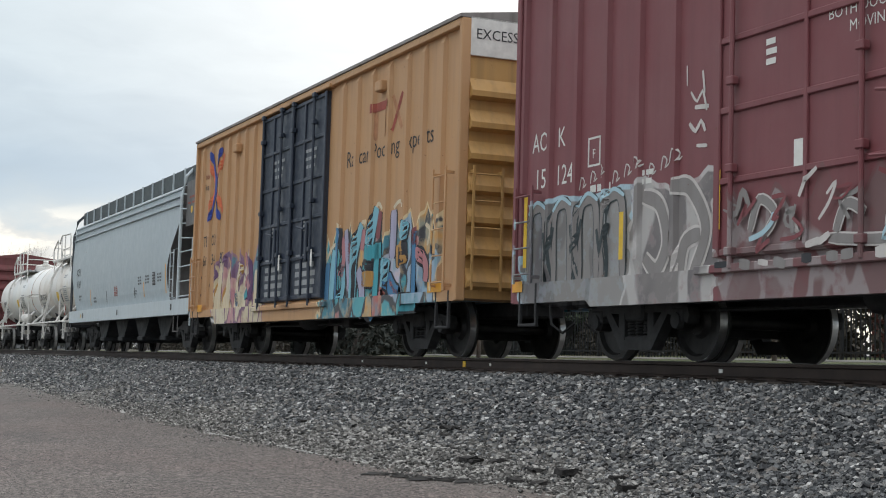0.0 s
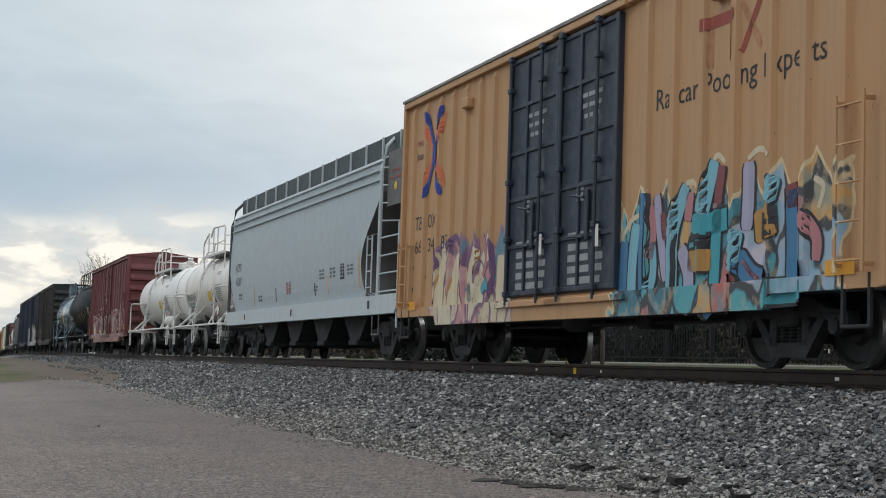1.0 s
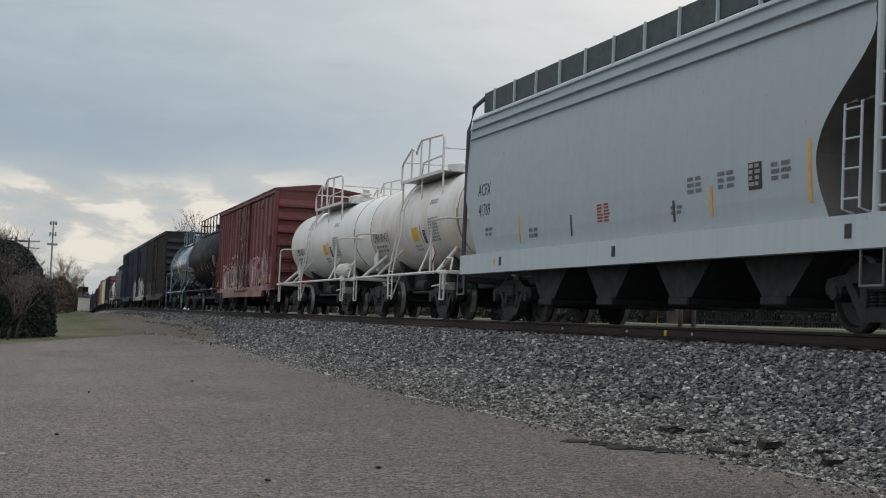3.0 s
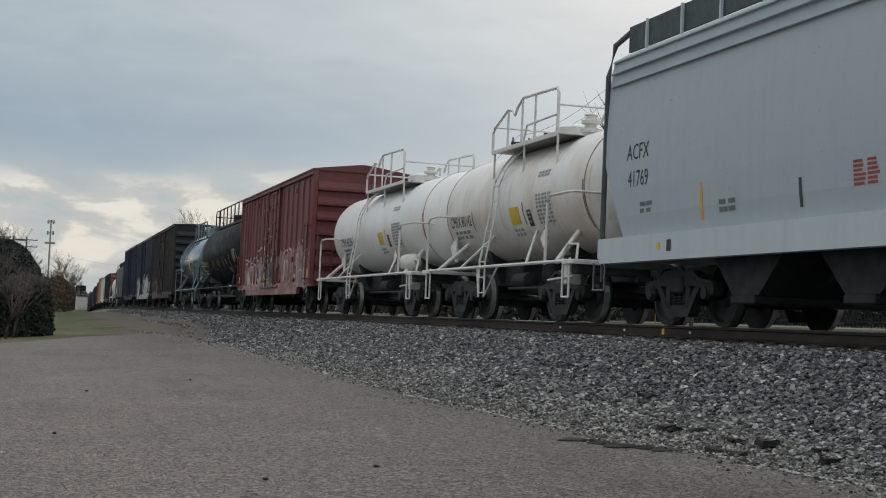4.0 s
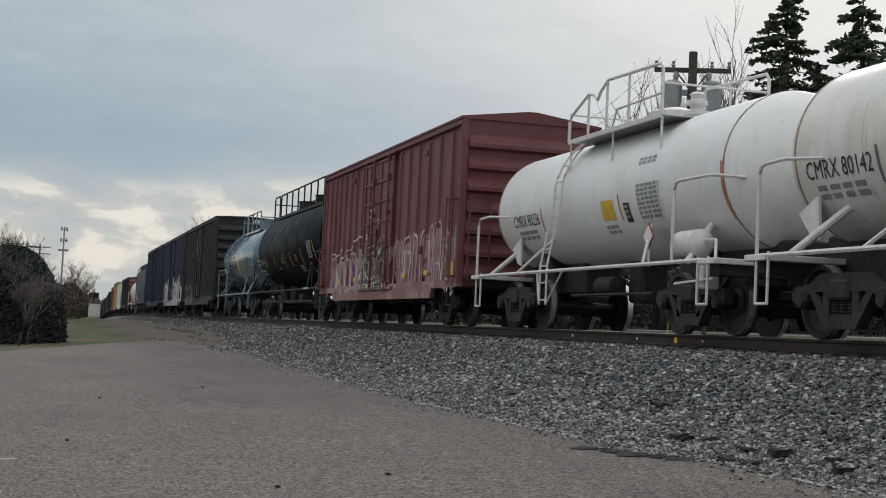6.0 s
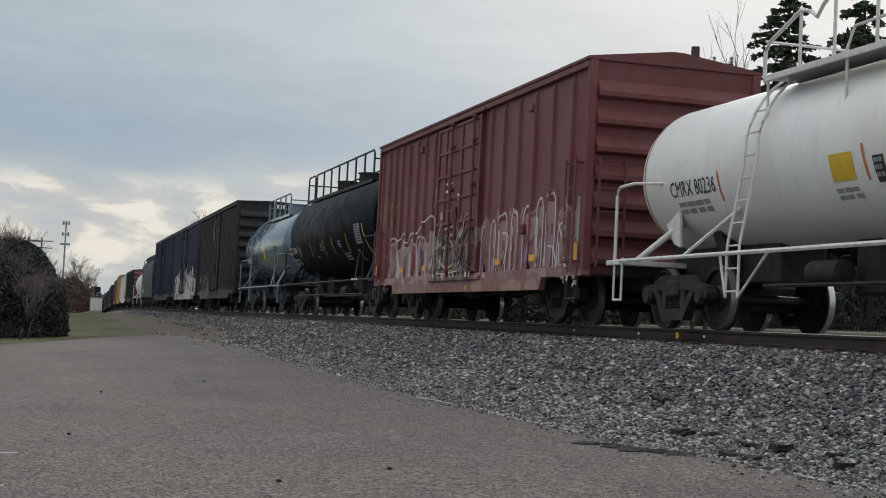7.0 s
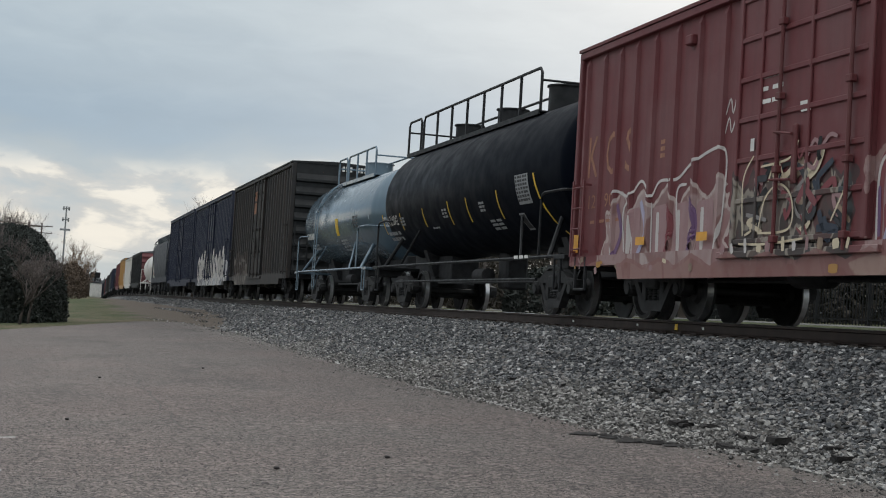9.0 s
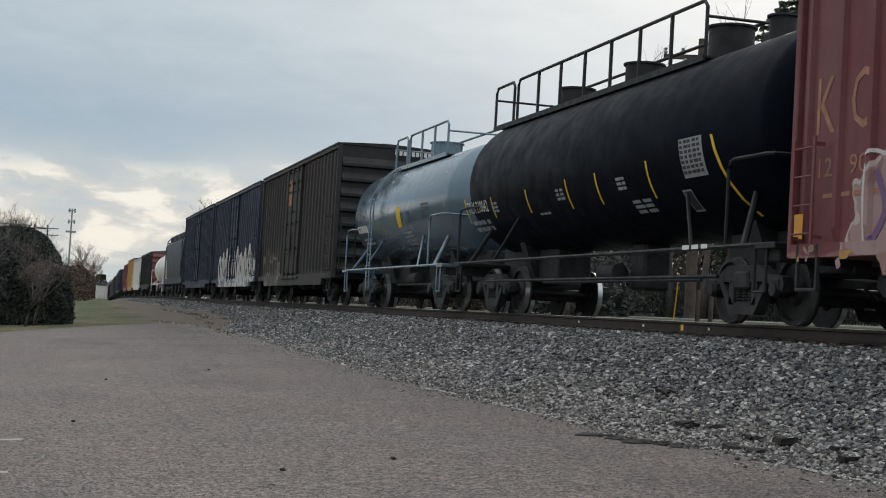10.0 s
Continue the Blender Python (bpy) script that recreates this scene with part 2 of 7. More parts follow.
M["yellow_end"] = paint("yellow_boxcar_end", (0.48, 0.27, 0.085), 0.35, 0.6, 0.1)
M["maroon_body"] = tagged_paint("maroon_boxcar_paint", (0.200, 0.057, 0.066), [
    (4.55, 7.2, 1.95, 0.10, GREY, (0.17, 0.155, 0.15), (0.42, 0.58, 0.66), 0.8, 0.97, 1.0),
    (2.9, 4.6, 1.9, 0.35, GREY, (0.45, 0.43, 0.42), (0.55, 0.53, 0.52), 0.9, 0.9, 5.0),
    (-3.0, 2.7, 1.55, 0.5, [(0.18, 0.12, 0.12), (0.20, 0.07, 0.075), (0.24, 0.20, 0.20), (0.19, 0.06, 0.065)], (0.40, 0.39, 0.39), (0.16, 0.09, 0.09), 1.5, 0.55, 5.0)], 0.22, 0.6, 0.12)
M["maroon_end"] = paint("maroon_end_paint", (0.17, 0.045, 0.05), 0.4, 0.6, 0.1)
M["red_body"] = tagged_paint("faded_red_boxcar_paint", (0.150, 0.028, 0.033), [
    (1.9, 6.0, 1.75, 0.4, PINK, (0.17, 0.045, 0.045), (0.58, 0.50, 0.46), 1.3, 0.75, 2.0),
    (-6.75, -1.6, 1.95, 0.4, PINK, (0.17, 0.045, 0.045), (0.40, 0.28, 0.26), 1.5, 0.7, 9.0),
    (-1.2, 1.6, 1.75, 0.4, [(0.06, 0.05, 0.045), (0.15, 0.11, 0.09), (0.05, 0.07, 0.075), (0.10, 0.05, 0.045)], (0.34, 0.30, 0.25), (0.05, 0.04, 0.04), 2.4, 0.8, 4.0),
    (-9.0, 9.0, 0.78, 0.16, [(0.30, 0.17, 0.15), (0.22, 0.09, 0.08), (0.36, 0.24, 0.20)], (0.24, 0.11, 0.10), (0.26, 0.12, 0.11), 1.0, 0.9, 14.0)], 0.4, 0.6, 0.18)
M["red_end"] = paint("red_end_paint", (0.135, 0.026, 0.029), 0.45, 0.65, 0.12)
M["brown_body"] = tagged_paint("brown_boxcar_paint", (0.017, 0.0155, 0.0155), [
    (2.5, 6.5, 1.9, 0.4, [(0.05, 0.036, 0.03), (0.10, 0.085, 0.075), (0.06, 0.045, 0.04)], (0.28, 0.25, 0.22), (0.10, 0.08, 0.07), 1.4, 0.5, 6.0)], 0.45, 0.65, 0.03, (0.085, 0.055, 0.040))
M["brown_end"] = paint("soot_dark_end_paint", (0.008, 0.0095, 0.0105), 0.3, 0.6, 0.01, (0.016, 0.015, 0.015))
M["blue_body"] = tagged_paint("dark_blue_boxcar_paint", (0.008, 0.014, 0.040), [
    (-7.4, 4.6, 2.0, 0.6, WHITE, (0.03, 0.03, 0.06), (0.60, 0.58, 0.58), 1.8, 0.95, 8.0)], 0.3, 0.55, 0.1)
M["blue_plain"] = paint("dark_blue_paint", (0.008, 0.014, 0.040), 0.3, 0.55, 0.01, (0.012, 0.016, 0.03))
M["grey_body"] = paint("grey_hopper_paint", (0.40, 0.46, 0.495), 0.10, 0.5, 0.08, (0.22, 0.22, 0.21))
M["grey_sill"] = paint("grey_sill_paint", (0.50, 0.56, 0.59), 0.15, 0.55, 0.1, (0.25, 0.22, 0.2))
M["grey_dark"] = paint("dark_grey_paint", (0.048, 0.056, 0.066), 0.3, 0.55, 0.15)
M["slate"] = paint("slate_blue_paint", (0.022, 0.028, 0.040), 0.2, 0.55, 0.03, (0.03, 0.032, 0.036))
# chute base colour holds the shade under the car; the streaks are grime
M["chute"] = paint("shaded_grimy_chute_paint", (0.012, 0.014, 0.017), 0.3, 0.7, 0.02, (0.02, 0.018, 0.017))
# the hopper's grey with the shade of its end recess put into the colour
M["hopper_shade"] = paint("shaded_grey_end_paint", (0.13, 0.125, 0.125), 0.4, 0.6, 0.1)
M["grating"] = plain("walkway_grating", (0.06, 0.075, 0.08), 0.6, 0.3, 0.3)
for key, name, col, rough, spec in (("tank_black", "black_tank_paint", (0.002, 0.0038, 0.0085), 0.46, 0.04), ("tank_blue", "blue_grey_tank_paint", (0.13, 0.185, 0.23), 0.16, 0.75)):
    n = Nodes(name)
    drip = n.noise(1.0, 5, 0.6, n.map((5, 5, 0.3)))
    M[key] = n.done(n.mix(n.ramp(drip, [(0.5, 0.0), (0.8, 0.35)]), col, tuple(c * 1.4 + 0.0015 for c in col)), n.ramp(n.noise(2.5, 4), [(0.3, rough - 0.06), (0.7, rough + 0.12)]), 0.35 if key == "tank_blue" else 0.0, spec)
M["roof"] = paint("galvanised_roof", (0.22, 0.20, 0.19), 0.5, 0.6, 0.2)
for key, col in (("sp_teal", (0.05, 0.33, 0.40)), ("sp_sky", (0.20, 0.46, 0.56)), ("sp_blue", (0.05, 0.19, 0.36)), ("sp_lilac", (0.40, 0.38, 0.52)), ("sp_pink", (0.48, 0.20, 0.22)), ("sp_maroon", (0.22, 0.05, 0.06)), ("sp_black", (0.02, 0.022, 0.03)),
                 ("sp_ochre", (0.46, 0.24, 0.06)), ("sp_cream", (0.66, 0.56, 0.40)), ("sp_white", (0.60, 0.56, 0.54)), ("sp_grey", (0.25, 0.23, 0.225)), ("sp_rose", (0.34, 0.20, 0.205)), ("sp_plum", (0.16, 0.08, 0.18)), ("sp_ice", (0.42, 0.60, 0.68))):
    M[key] = paint("spray_" + key[3:], col, 0.2, 0.6, 0.1)
M["seam_rust"] = plain("rust_stained_seam", (0.30, 0.22, 0.16), 0.7, 0, 0.4)
M["faint"] = plain("faint_grey_lettering", (0.14, 0.15, 0.16), 0.6, 0, 0.3)
M["plate"] = plain("pale_lettering_panel", (0.30, 0.31, 0.32), 0.6, 0, 0.2)


def ground_materials():
    n = Nodes("worn_asphalt")
    sx, sy, sz = n.xyz()
    big = n.noise(0.30, 5, 0.6)
    grit = n.noise(48.0, 3, 0.7)
    agg = n.voronoi(34.0, out="Distance")
    c = n.ramp(big, [(0.3, (0.106, 0.091, 0.084)), (0.5, (0.132, 0.113, 0.104)), (0.7, (0.160, 0.130, 0.119))])
    c = n.mix(n.ramp(n.noise(0.16, 4, 0.6, n.map((1, 1, 1), (7, 3, 0))), [(0.48, 0.0), (0.62, 0.6)]), c, (0.138, 0.106, 0.097))
    stain = n.noise(0.5, 6, 0.7, n.map((1.0, 0.30, 1)))
    c = n.mix(n.ramp(stain, [(0.50, 0.0), (0.66, 0.55)]), c, (0.070, 0.063, 0.061))
    c = n.mix(0.9, c, n.ramp(n.noise(30.0, 4, 0.8), [(0.41, (0.08, 0.08, 0.08)), (0.5, (0.5, 0.5, 0.5)), (0.59, (0.95, 0.94, 0.93))]), "OVERLAY")
    c = n.mix(0.7, c, n.ramp(n.noise(9.0, 6, 0.85), [(0.36, (0.20, 0.20, 0.20)), (0.5, (0.5, 0.5, 0.5)), (0.64, (0.82, 0.81, 0.80))]), "OVERLAY")
    c = n.mix(n.ramp(n.noise(17.0, 2, 0.5), [(0.68, 0.0), (0.73, 0.75)]), c, (0.040, 0.036, 0.034))
    c = n.mix(n.ramp(n.noise(23.0, 2, 0.5, n.map((1, 1, 1), (4, 1, 0))), [(0.69, 0.0), (0.74, 0.7)]), c, (0.30, 0.28, 0.26))
    # gravel dust swept over the edge of the lot
    over = n.math("ADD", n.math("SUBTRACT", sx, n.math("ADD", 5.15, n.math("MULTIPLY", sy, 0.012))), n.math("MULTIPLY", n.math("SUBTRACT", n.noise(0.8, 5, 0.65), 0.5), 1.5))
    c = n.mix(n.ramp(over, [(0.0, 0.0), (0.55, 0.62)]), c, n.ramp(n.noise(20.0, 4, 0.8), [(0.35, (0.065, 0.058, 0.052)), (0.5, (0.15, 0.135, 0.118)), (0.65, (0.30, 0.28, 0.25))]))
    n.bump(n.math("ADD", grit, agg), 0.6, 0.014)
    M["asphalt"] = n.done(c, 0.85)

    n = Nodes("gravelly_earth")
    sx, sy, sz = n.xyz()
    q = n.math("SUBTRACT", sx, n.math("MULTIPLY", n.math("MULTIPLY", sy, sy), BEND))
    st = n.voronoi(16.0)
    d = n.voronoi(16.0, out="Distance")
    g = n.xyz(st)[0]
    c = n.ramp(g, [(0.0, (0.04, 0.042, 0.045)), (0.4, (0.12, 0.121, 0.122)), (0.8, (0.22, 0.216, 0.21)), (1.0, (0.42, 0.41, 0.40))])
    dust = n.ramp(n.noise(14.0, 5, 0.8), [(0.35, (0.060, 0.053, 0.047)), (0.5, (0.125, 0.110, 0.098)), (0.66, (0.22, 0.20, 0.18))])
    foot = n.math("ADD", n.math("SUBTRACT", 6.75, q), n.math("MULTIPLY", n.math("SUBTRACT", n.noise(0.6, 5, 0.65), 0.5), 2.0))
    c = n.mix(n.ramp(foot, [(0.1, 0.0), (1.0, 0.9)]), c, dust)
    n.bump(n.math("SUBTRACT", 1.0, d), 0.9, 0.04)
    M["gravel_bed"] = n.done(c, 0.85)

    n = Nodes("ballast_stone")
    geo = n.t.nodes.new("ShaderNodeNewGeometry")
    c = n.ramp(geo.outputs["Random Per Island"], [(0.0, (0.015, 0.016, 0.018)), (0.30, (0.052, 0.055, 0.060)), (0.55, (0.120, 0.122, 0.126)), (0.80, (0.235, 0.232, 0.228)), (0.90, (0.165, 0.145, 0.130)), (1.0, (0.56, 0.55, 0.54))])
    c = n.mix(0.35, c, n.ramp(n.noise(40, 3), [(0.3, 0.25), (0.7, 0.75)]), "OVERLAY")
    n.bump(n.noise(55.0, 3), 0.5, 0.01)
    M["stone"] = n.done(c, 0.6)
    n = Nodes("pale_grit")
    geo = n.t.nodes.new("ShaderNodeNewGeometry")
    M["grit"] = n.done(n.ramp(geo.outputs["Random Per Island"], [(0.0, (0.028, 0.027, 0.026)), (0.25, (0.095, 0.090, 0.085)), (0.65, (0.195, 0.184, 0.172)), (1.0, (0.48, 0.46, 0.435))]), 0.8)

    n = Nodes("asphalt_chips")
    geo = n.t.nodes.new("ShaderNodeNewGeometry")
    M["chip"] = n.done(n.ramp(geo.outputs["Random Per Island"], [(0.0, (0.035, 0.031, 0.029)), (0.45, (0.085, 0.073, 0.068)), (0.75, (0.15, 0.13, 0.12)), (1.0, (0.34, 0.31, 0.28))]), 0.85)

    n = Nodes("late_winter_grass")
    a = n.noise(0.35, 5, 0.7, n.map((0.6, 0.25, 1)))
    f = n.noise(14.0, 5, 0.7)
    c = n.ramp(f, [(0.3, (0.024, 0.036, 0.010)), (0.55, (0.052, 0.070, 0.018)), (0.75, (0.10, 0.105, 0.036))])
    c = n.mix(n.ramp(a, [(0.43, 0.0), (0.60, 0.85)]), c, n.ramp(f, [(0.3, (0.075, 0.060, 0.032)), (0.7, (0.18, 0.145, 0.085))]))
    # bare brown earth along the line
    sx, sy, sz = n.xyz()
    q = n.math("SUBTRACT", sx, n.math("MULTIPLY", n.math("MULTIPLY", sy, sy), BEND))
    bare = n.math("ADD", n.math("MINIMUM", n.math("SUBTRACT", q, 4.6), n.math("SUBTRACT", 13.8, q)), n.math("MULTIPLY", n.math("SUBTRACT", n.noise(0.22, 5, 0.65), 0.5), 6.0))
    c = n.mix(n.ramp(bare, [(0.0, 0.0), (1.0, 0.9)]), c, n.ramp(f, [(0.3, (0.075, 0.056, 0.045)), (0.5, (0.13, 0.100, 0.082)), (0.7, (0.19, 0.155, 0.13))]))
    n.bump(f, 0.8, 0.06)
    M["grass"] = n.done(c, 0.95)

    M["concrete"] = plain("weathered_concrete", (0.22, 0.215, 0.205), 0.85, 0, 0.2, 2.0)
    M["line"] = plain("worn_road_paint", (0.36, 0.35, 0.33), 0.8, 0, 0.3, 9.0)
    M["seal"] = plain("old_crack_seal", (0.085, 0.075, 0.07), 0.9, 0, 0.3, 12.0)
    M["crack"] = plain("bitumen_crack", (0.025, 0.022, 0.020), 0.9, 0, 0.5, 12.0)
    M["clod"] = plain("broken_asphalt", (0.030, 0.027, 0.026), 0.95, 0, 0.5, 20.0, 0.5)
    M["bark"] = plain("grey_bark", (0.075, 0.062, 0.055), 0.95, 0, 0.4, 8.0, 0.5)
    M["twig"] = plain("bare_twigs", (0.15, 0.125, 0.118), 0.95, 0, 0.3, 3.0)
    M["twig_tan"] = plain("pale_dry_twigs", (0.20, 0.14, 0.10), 0.95, 0, 0.3, 3.0)
    M["pole"] = plain("weathered_pole", (0.075, 0.060, 0.050), 0.9, 0, 0.4, 4.0)
    M["steel"] = plain("galvanised_steel", (0.30, 0.31, 0.32), 0.5, 0.5, 0.15)
    # the far woods' pale grey has the haze of distance mixed into it
    for key, name, lo, hi in (("needle", "spruce_needles", (0.034, 0.050, 0.030), (0.085, 0.110, 0.065)), ("yew", "dark_evergreen_leaves", (0.026, 0.034, 0.030), (0.070, 0.076, 0.068)),
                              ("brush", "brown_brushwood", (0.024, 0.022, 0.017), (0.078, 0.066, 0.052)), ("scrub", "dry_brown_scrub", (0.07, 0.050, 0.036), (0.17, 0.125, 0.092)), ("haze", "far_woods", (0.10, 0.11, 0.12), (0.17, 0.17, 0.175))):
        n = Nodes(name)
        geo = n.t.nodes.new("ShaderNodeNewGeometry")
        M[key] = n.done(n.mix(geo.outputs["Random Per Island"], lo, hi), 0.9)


ground_materials()


# ---------------------------------------------------------------- mesh building
class Solid:
    """Collects vertices and faces of one mesh."""

    def __init__(self):
        self.v, self.f, self.s = [], [], []

    def add(self, verts, faces, smooth=False):
        k = len(self.v)
        self.v += [tuple(p) for p in verts]
        self.f += [tuple(i + k for i in f) for f in faces]
        self.s += [smooth] * len(faces)
        return self

    def box(self, x0, x1, y0, y1, z0, z1, c=0.0):
        x0, x1, y0, y1, z0, z1 = min(x0, x1), max(x0, x1), min(y0, y1), max(y0, y1), min(z0, z1), max(z0, z1)
        c = min(c, (x1 - x0) * 0.45, (y1 - y0) * 0.45, (z1 - z0) * 0.45)
        if c <= 0:
            v = [(x, y, z) for x in (x0, x1) for y in (y0, y1) for z in (z0, z1)]
            return self.add(v, [(0, 1, 3, 2), (4, 6, 7, 5), (0, 4, 5, 1), (2, 3, 7, 6), (0, 2, 6, 4), (1, 5, 7, 3)])
        ring = lambda z, i: [(x0 + i + (0 if i else c), y0 + i, z), (x1 - c, y0 + i, z), (x1 - i, y0 + c, z), (x1 - i, y1 - c, z), (x1 - c, y1 - i, z), (x0 + c, y1 - i, z), (x0 + i, y1 - c, z), (x0 + i, y0 + c, z)]
        v = ring(z0, c) + ring(z0 + c, 0) + ring(z1 - c, 0) + ring(z1, c)
        f = [tuple(range(7, -1, -1)), tuple(range(24, 32))]
        for r in range(3):
            for i in range(8):
                j = (i + 1) % 8
                f.append((r * 8 + i, r * 8 + j, r * 8 + 8 + j, r * 8 + 8 + i))
        return self.add(v, f)

    def tube(self, pts, r, seg=6, taper=None):
        """A round bar along points."""
        pts = [Vector(p) for p in pts]
        rings = []
        for i, p in enumerate(pts):
            d = (pts[min(i + 1, len(pts) - 1)] - pts[max(i - 1, 0)]).normalized()
            a = d.orthogonal().normalized() if abs(d.z) > 0.95 else d.cross(Vector((0, 0, 1))).normalized()
            b = d.cross(a)
            rr = r if taper is None else r + (taper - r) * i / max(1, len(pts) - 1)
            rings += [p + (a * math.cos(2 * math.pi * k / seg) + b * math.sin(2 * math.pi * k / seg)) * rr for k in range(seg)]
        f = [tuple(range(seg - 1, -1, -1)), tuple(range((len(pts) - 1) * seg, len(pts) * seg))]
        for i in range(len(pts) - 1):
            for k in range(seg):
                m = (k + 1) % seg
                f.append((i * seg + k, i * seg + m, (i + 1) * seg + m, (i + 1) * seg + k))
        return self.add(rings, f, True)

    def lathe(self, prof, axis, seg=32, o=(0, 0, 0)):
        """prof: (along, radius); turned round the axis 'x', 'y' or 'z' through o."""
        v, f = [], []
        for a, r in prof:
            for k in range(seg):
                c, s = math.cos(2 * math.pi * k / seg) * r, math.sin(2 * math.pi * k / seg) * r
                p = {"x": (a, c, s), "y": (c, a, s), "z": (c, s, a)}[axis]
                v.append((p[0] + o[0], p[1] + o[1], p[2] + o[2]))
        for i in range(len(prof) - 1):
            for k in range(seg):
                m = (k + 1) % seg
                f.append((i * seg + k, i * seg + m, (i + 1) * seg + m, (i + 1) * seg + k))
        f.append(tuple(range(seg - 1, -1, -1)))
        f.append(tuple(range((len(prof) - 1) * seg, len(prof) * seg)))
        return self.add(v, f, True)

    def prism(self, outline, x0, x1, axis="x"):
        """An outline (two coordinates) drawn out along an axis."""
        k = len(outline)
        at = {"x": lambda a, p: (a, p[0], p[1]), "y": lambda a, p: (p[0], a, p[1]), "z": lambda a, p: (p[0], p[1], a)}[axis]
        v = [at(x0, p) for p in outline] + [at(x1, p) for p in outline]
        f = [tuple(range(k - 1, -1, -1)), tuple(range(k, 2 * k))] + [(i, (i + 1) % k, k + (i + 1) % k, k + i) for i in range(k)]
        return self.add(v, f)

    def mesh(self, name, mat, fix=True):
        me = bpy.data.meshes.new(name)
        me.from_pydata(self.v, [], self.f)
        me.polygons.foreach_set("use_smooth", self.s)
        if fix:
            bm = bmesh.new()
            bm.from_mesh(me)
            bmesh.ops.recalc_face_normals(bm, faces=bm.faces)
            for e in bm.edges:
                if len(e.link_faces) == 2 and e.calc_face_angle(0) > 0.7:
                    e.smooth = False
            bm.to_mesh(me)
            bm.free()
        me.materials.append(mat if not isinstance(mat, str) else M[mat])
        return me


def part(name, solid, mat, parent=None, label="", place=None):
    me = solid.mesh(name, mat) if isinstance(solid, Solid) else solid
    ob = new(name, me)
    if parent is not None:
        ob.parent = parent
    if place is not None:
        ob.matrix_basis = place
    if label:
        ob["label"] = label
    return ob


def sheet(name, V, F, mat, smooth=False):
    """A fast mesh from arrays of vertices and equal faces."""
    V, F = np.asarray(V, np.float32), np.asarray(F, np.int32)
    me = bpy.data.meshes.new(name)
    k = F.shape[1]
    me.vertices.add(len(V)), me.loops.add(F.size), me.polygons.add(len(F))
    me.vertices.foreach_set("co", V.ravel())
    me.loops.foreach_set("vertex_index", F.ravel())
    me.polygons.foreach_set("loop_start", np.arange(0, F.size, k, dtype=np.int32))
    me.polygons.foreach_set("use_smooth", np.full(len(F), smooth))
    me.update(calc_edges=True)
    me.validate()
    me.materials.append(M[mat])
    return me


def letters(text, size):
    """Outline mesh of a text: points and faces in its own plane."""
    cu = bpy.data.curves.new("lettering", "FONT")
    cu.body, cu.size, cu.resolution_u = text, size, 2
    ob = bpy.data.objects.new("lettering", cu)
    scene.collection.objects.link(ob)
    me = bpy.data.meshes.new_from_object(ob.evaluated_get(bpy.context.evaluated_depsgraph_get()))
    v, f = [tuple(p.co) for p in me.vertices], [tuple(p.vertices) for p in me.polygons]
    bpy.data.objects.remove(ob)
    bpy.data.curves.remove(cu)
    bpy.data.meshes.remove(me)
    return v, f


def lettering(parent, text, y, z, size, mat, x=-1.476, tank=None, squeeze=1.0, label="", width=0.0):
    """Text on the side that faces the lot; tank: (radius, axis height)."""
    v, f = letters(text, size)
    w = max(p[0] for p in v)
    squeeze = width / w if width else squeeze
    out = []
    for a, b, _ in v:
        yy, zz = y - (a - w / 2) * squeeze, z + b
        out.append(((x(zz) if callable(x) else x) if tank is None else -math.sqrt(max(0.01, (tank[0] + 0.008) ** 2 - (zz - tank[1]) ** 2)), yy, zz))
    me = bpy.data.meshes.new("lettering")
    me.from_pydata(out, [], f)
    me.materials.append(M[mat])
    return part("lettering", me, None, parent, label or "stencilled lettering")


def bars(parent, y, z, w, h, rows, mat, x=-1.476, tank=None, cols=2, seed=1):
    """A block of small writing as plain bars."""
    rnd = random.Random(seed)
    s = Solid()
    lh = h / rows
    for i in range(rows):
        z1 = z + h / 2 - i * lh
        left = y + w / 2
        for j in range(cols):
            cw = w / cols * rnd.uniform(0.6, 0.92)
            za, zb = z1 - lh * 0.62, z1
            xs = [(x(q) if callable(x) else x) for q in (za, zb)] if tank is None else [-math.sqrt((tank[0] + 0.008) ** 2 - (q - tank[1]) ** 2) for q in (za, zb)]
            s.add([(xs[0], left, za), (xs[0], left - cw, za), (xs[1], left - cw, zb), (xs[1], left, zb)], [(0, 1, 2, 3)])
            left -= w / cols
    return tagged(part("lettering", s.mesh("lettering", mat, False), None, parent), kind="stuff")


def patch(parent, name, y, z, w, h, mat, x=-1.48, tank=None, lean=0.0, label=""):
    """A flat painted or stuck-on panel, bent to a tank if need be."""
    n = 5
    v = []
    for i in range(n + 1):
        q = z - h / 2 + h * i / n
        xx = (x(q) if callable(x) else x) if tank is None else -math.sqrt((tank[0] + 0.007) ** 2 - (q - tank[1]) ** 2)
        o = lean * (i / n - 0.5)
        v += [(xx, y + w / 2 + o, q), (xx, y - w / 2 + o, q)]
    s = Solid().add(v, [(2 * i, 2 * i + 1, 2 * i + 3, 2 * i + 2) for i in range(n)])
    return part(name, s.mesh(name, mat, False), None, parent, label)


def ribbed(ribs, w, d):
    """The side's surface: how far out it stands at y."""
    def out(y):
        g = min((abs(y - r) for r in ribs), default=9)
        return -1.472 - d * min(1.0, max(0.0, (w / 2 - g) / (w * 0.2)))
    return out


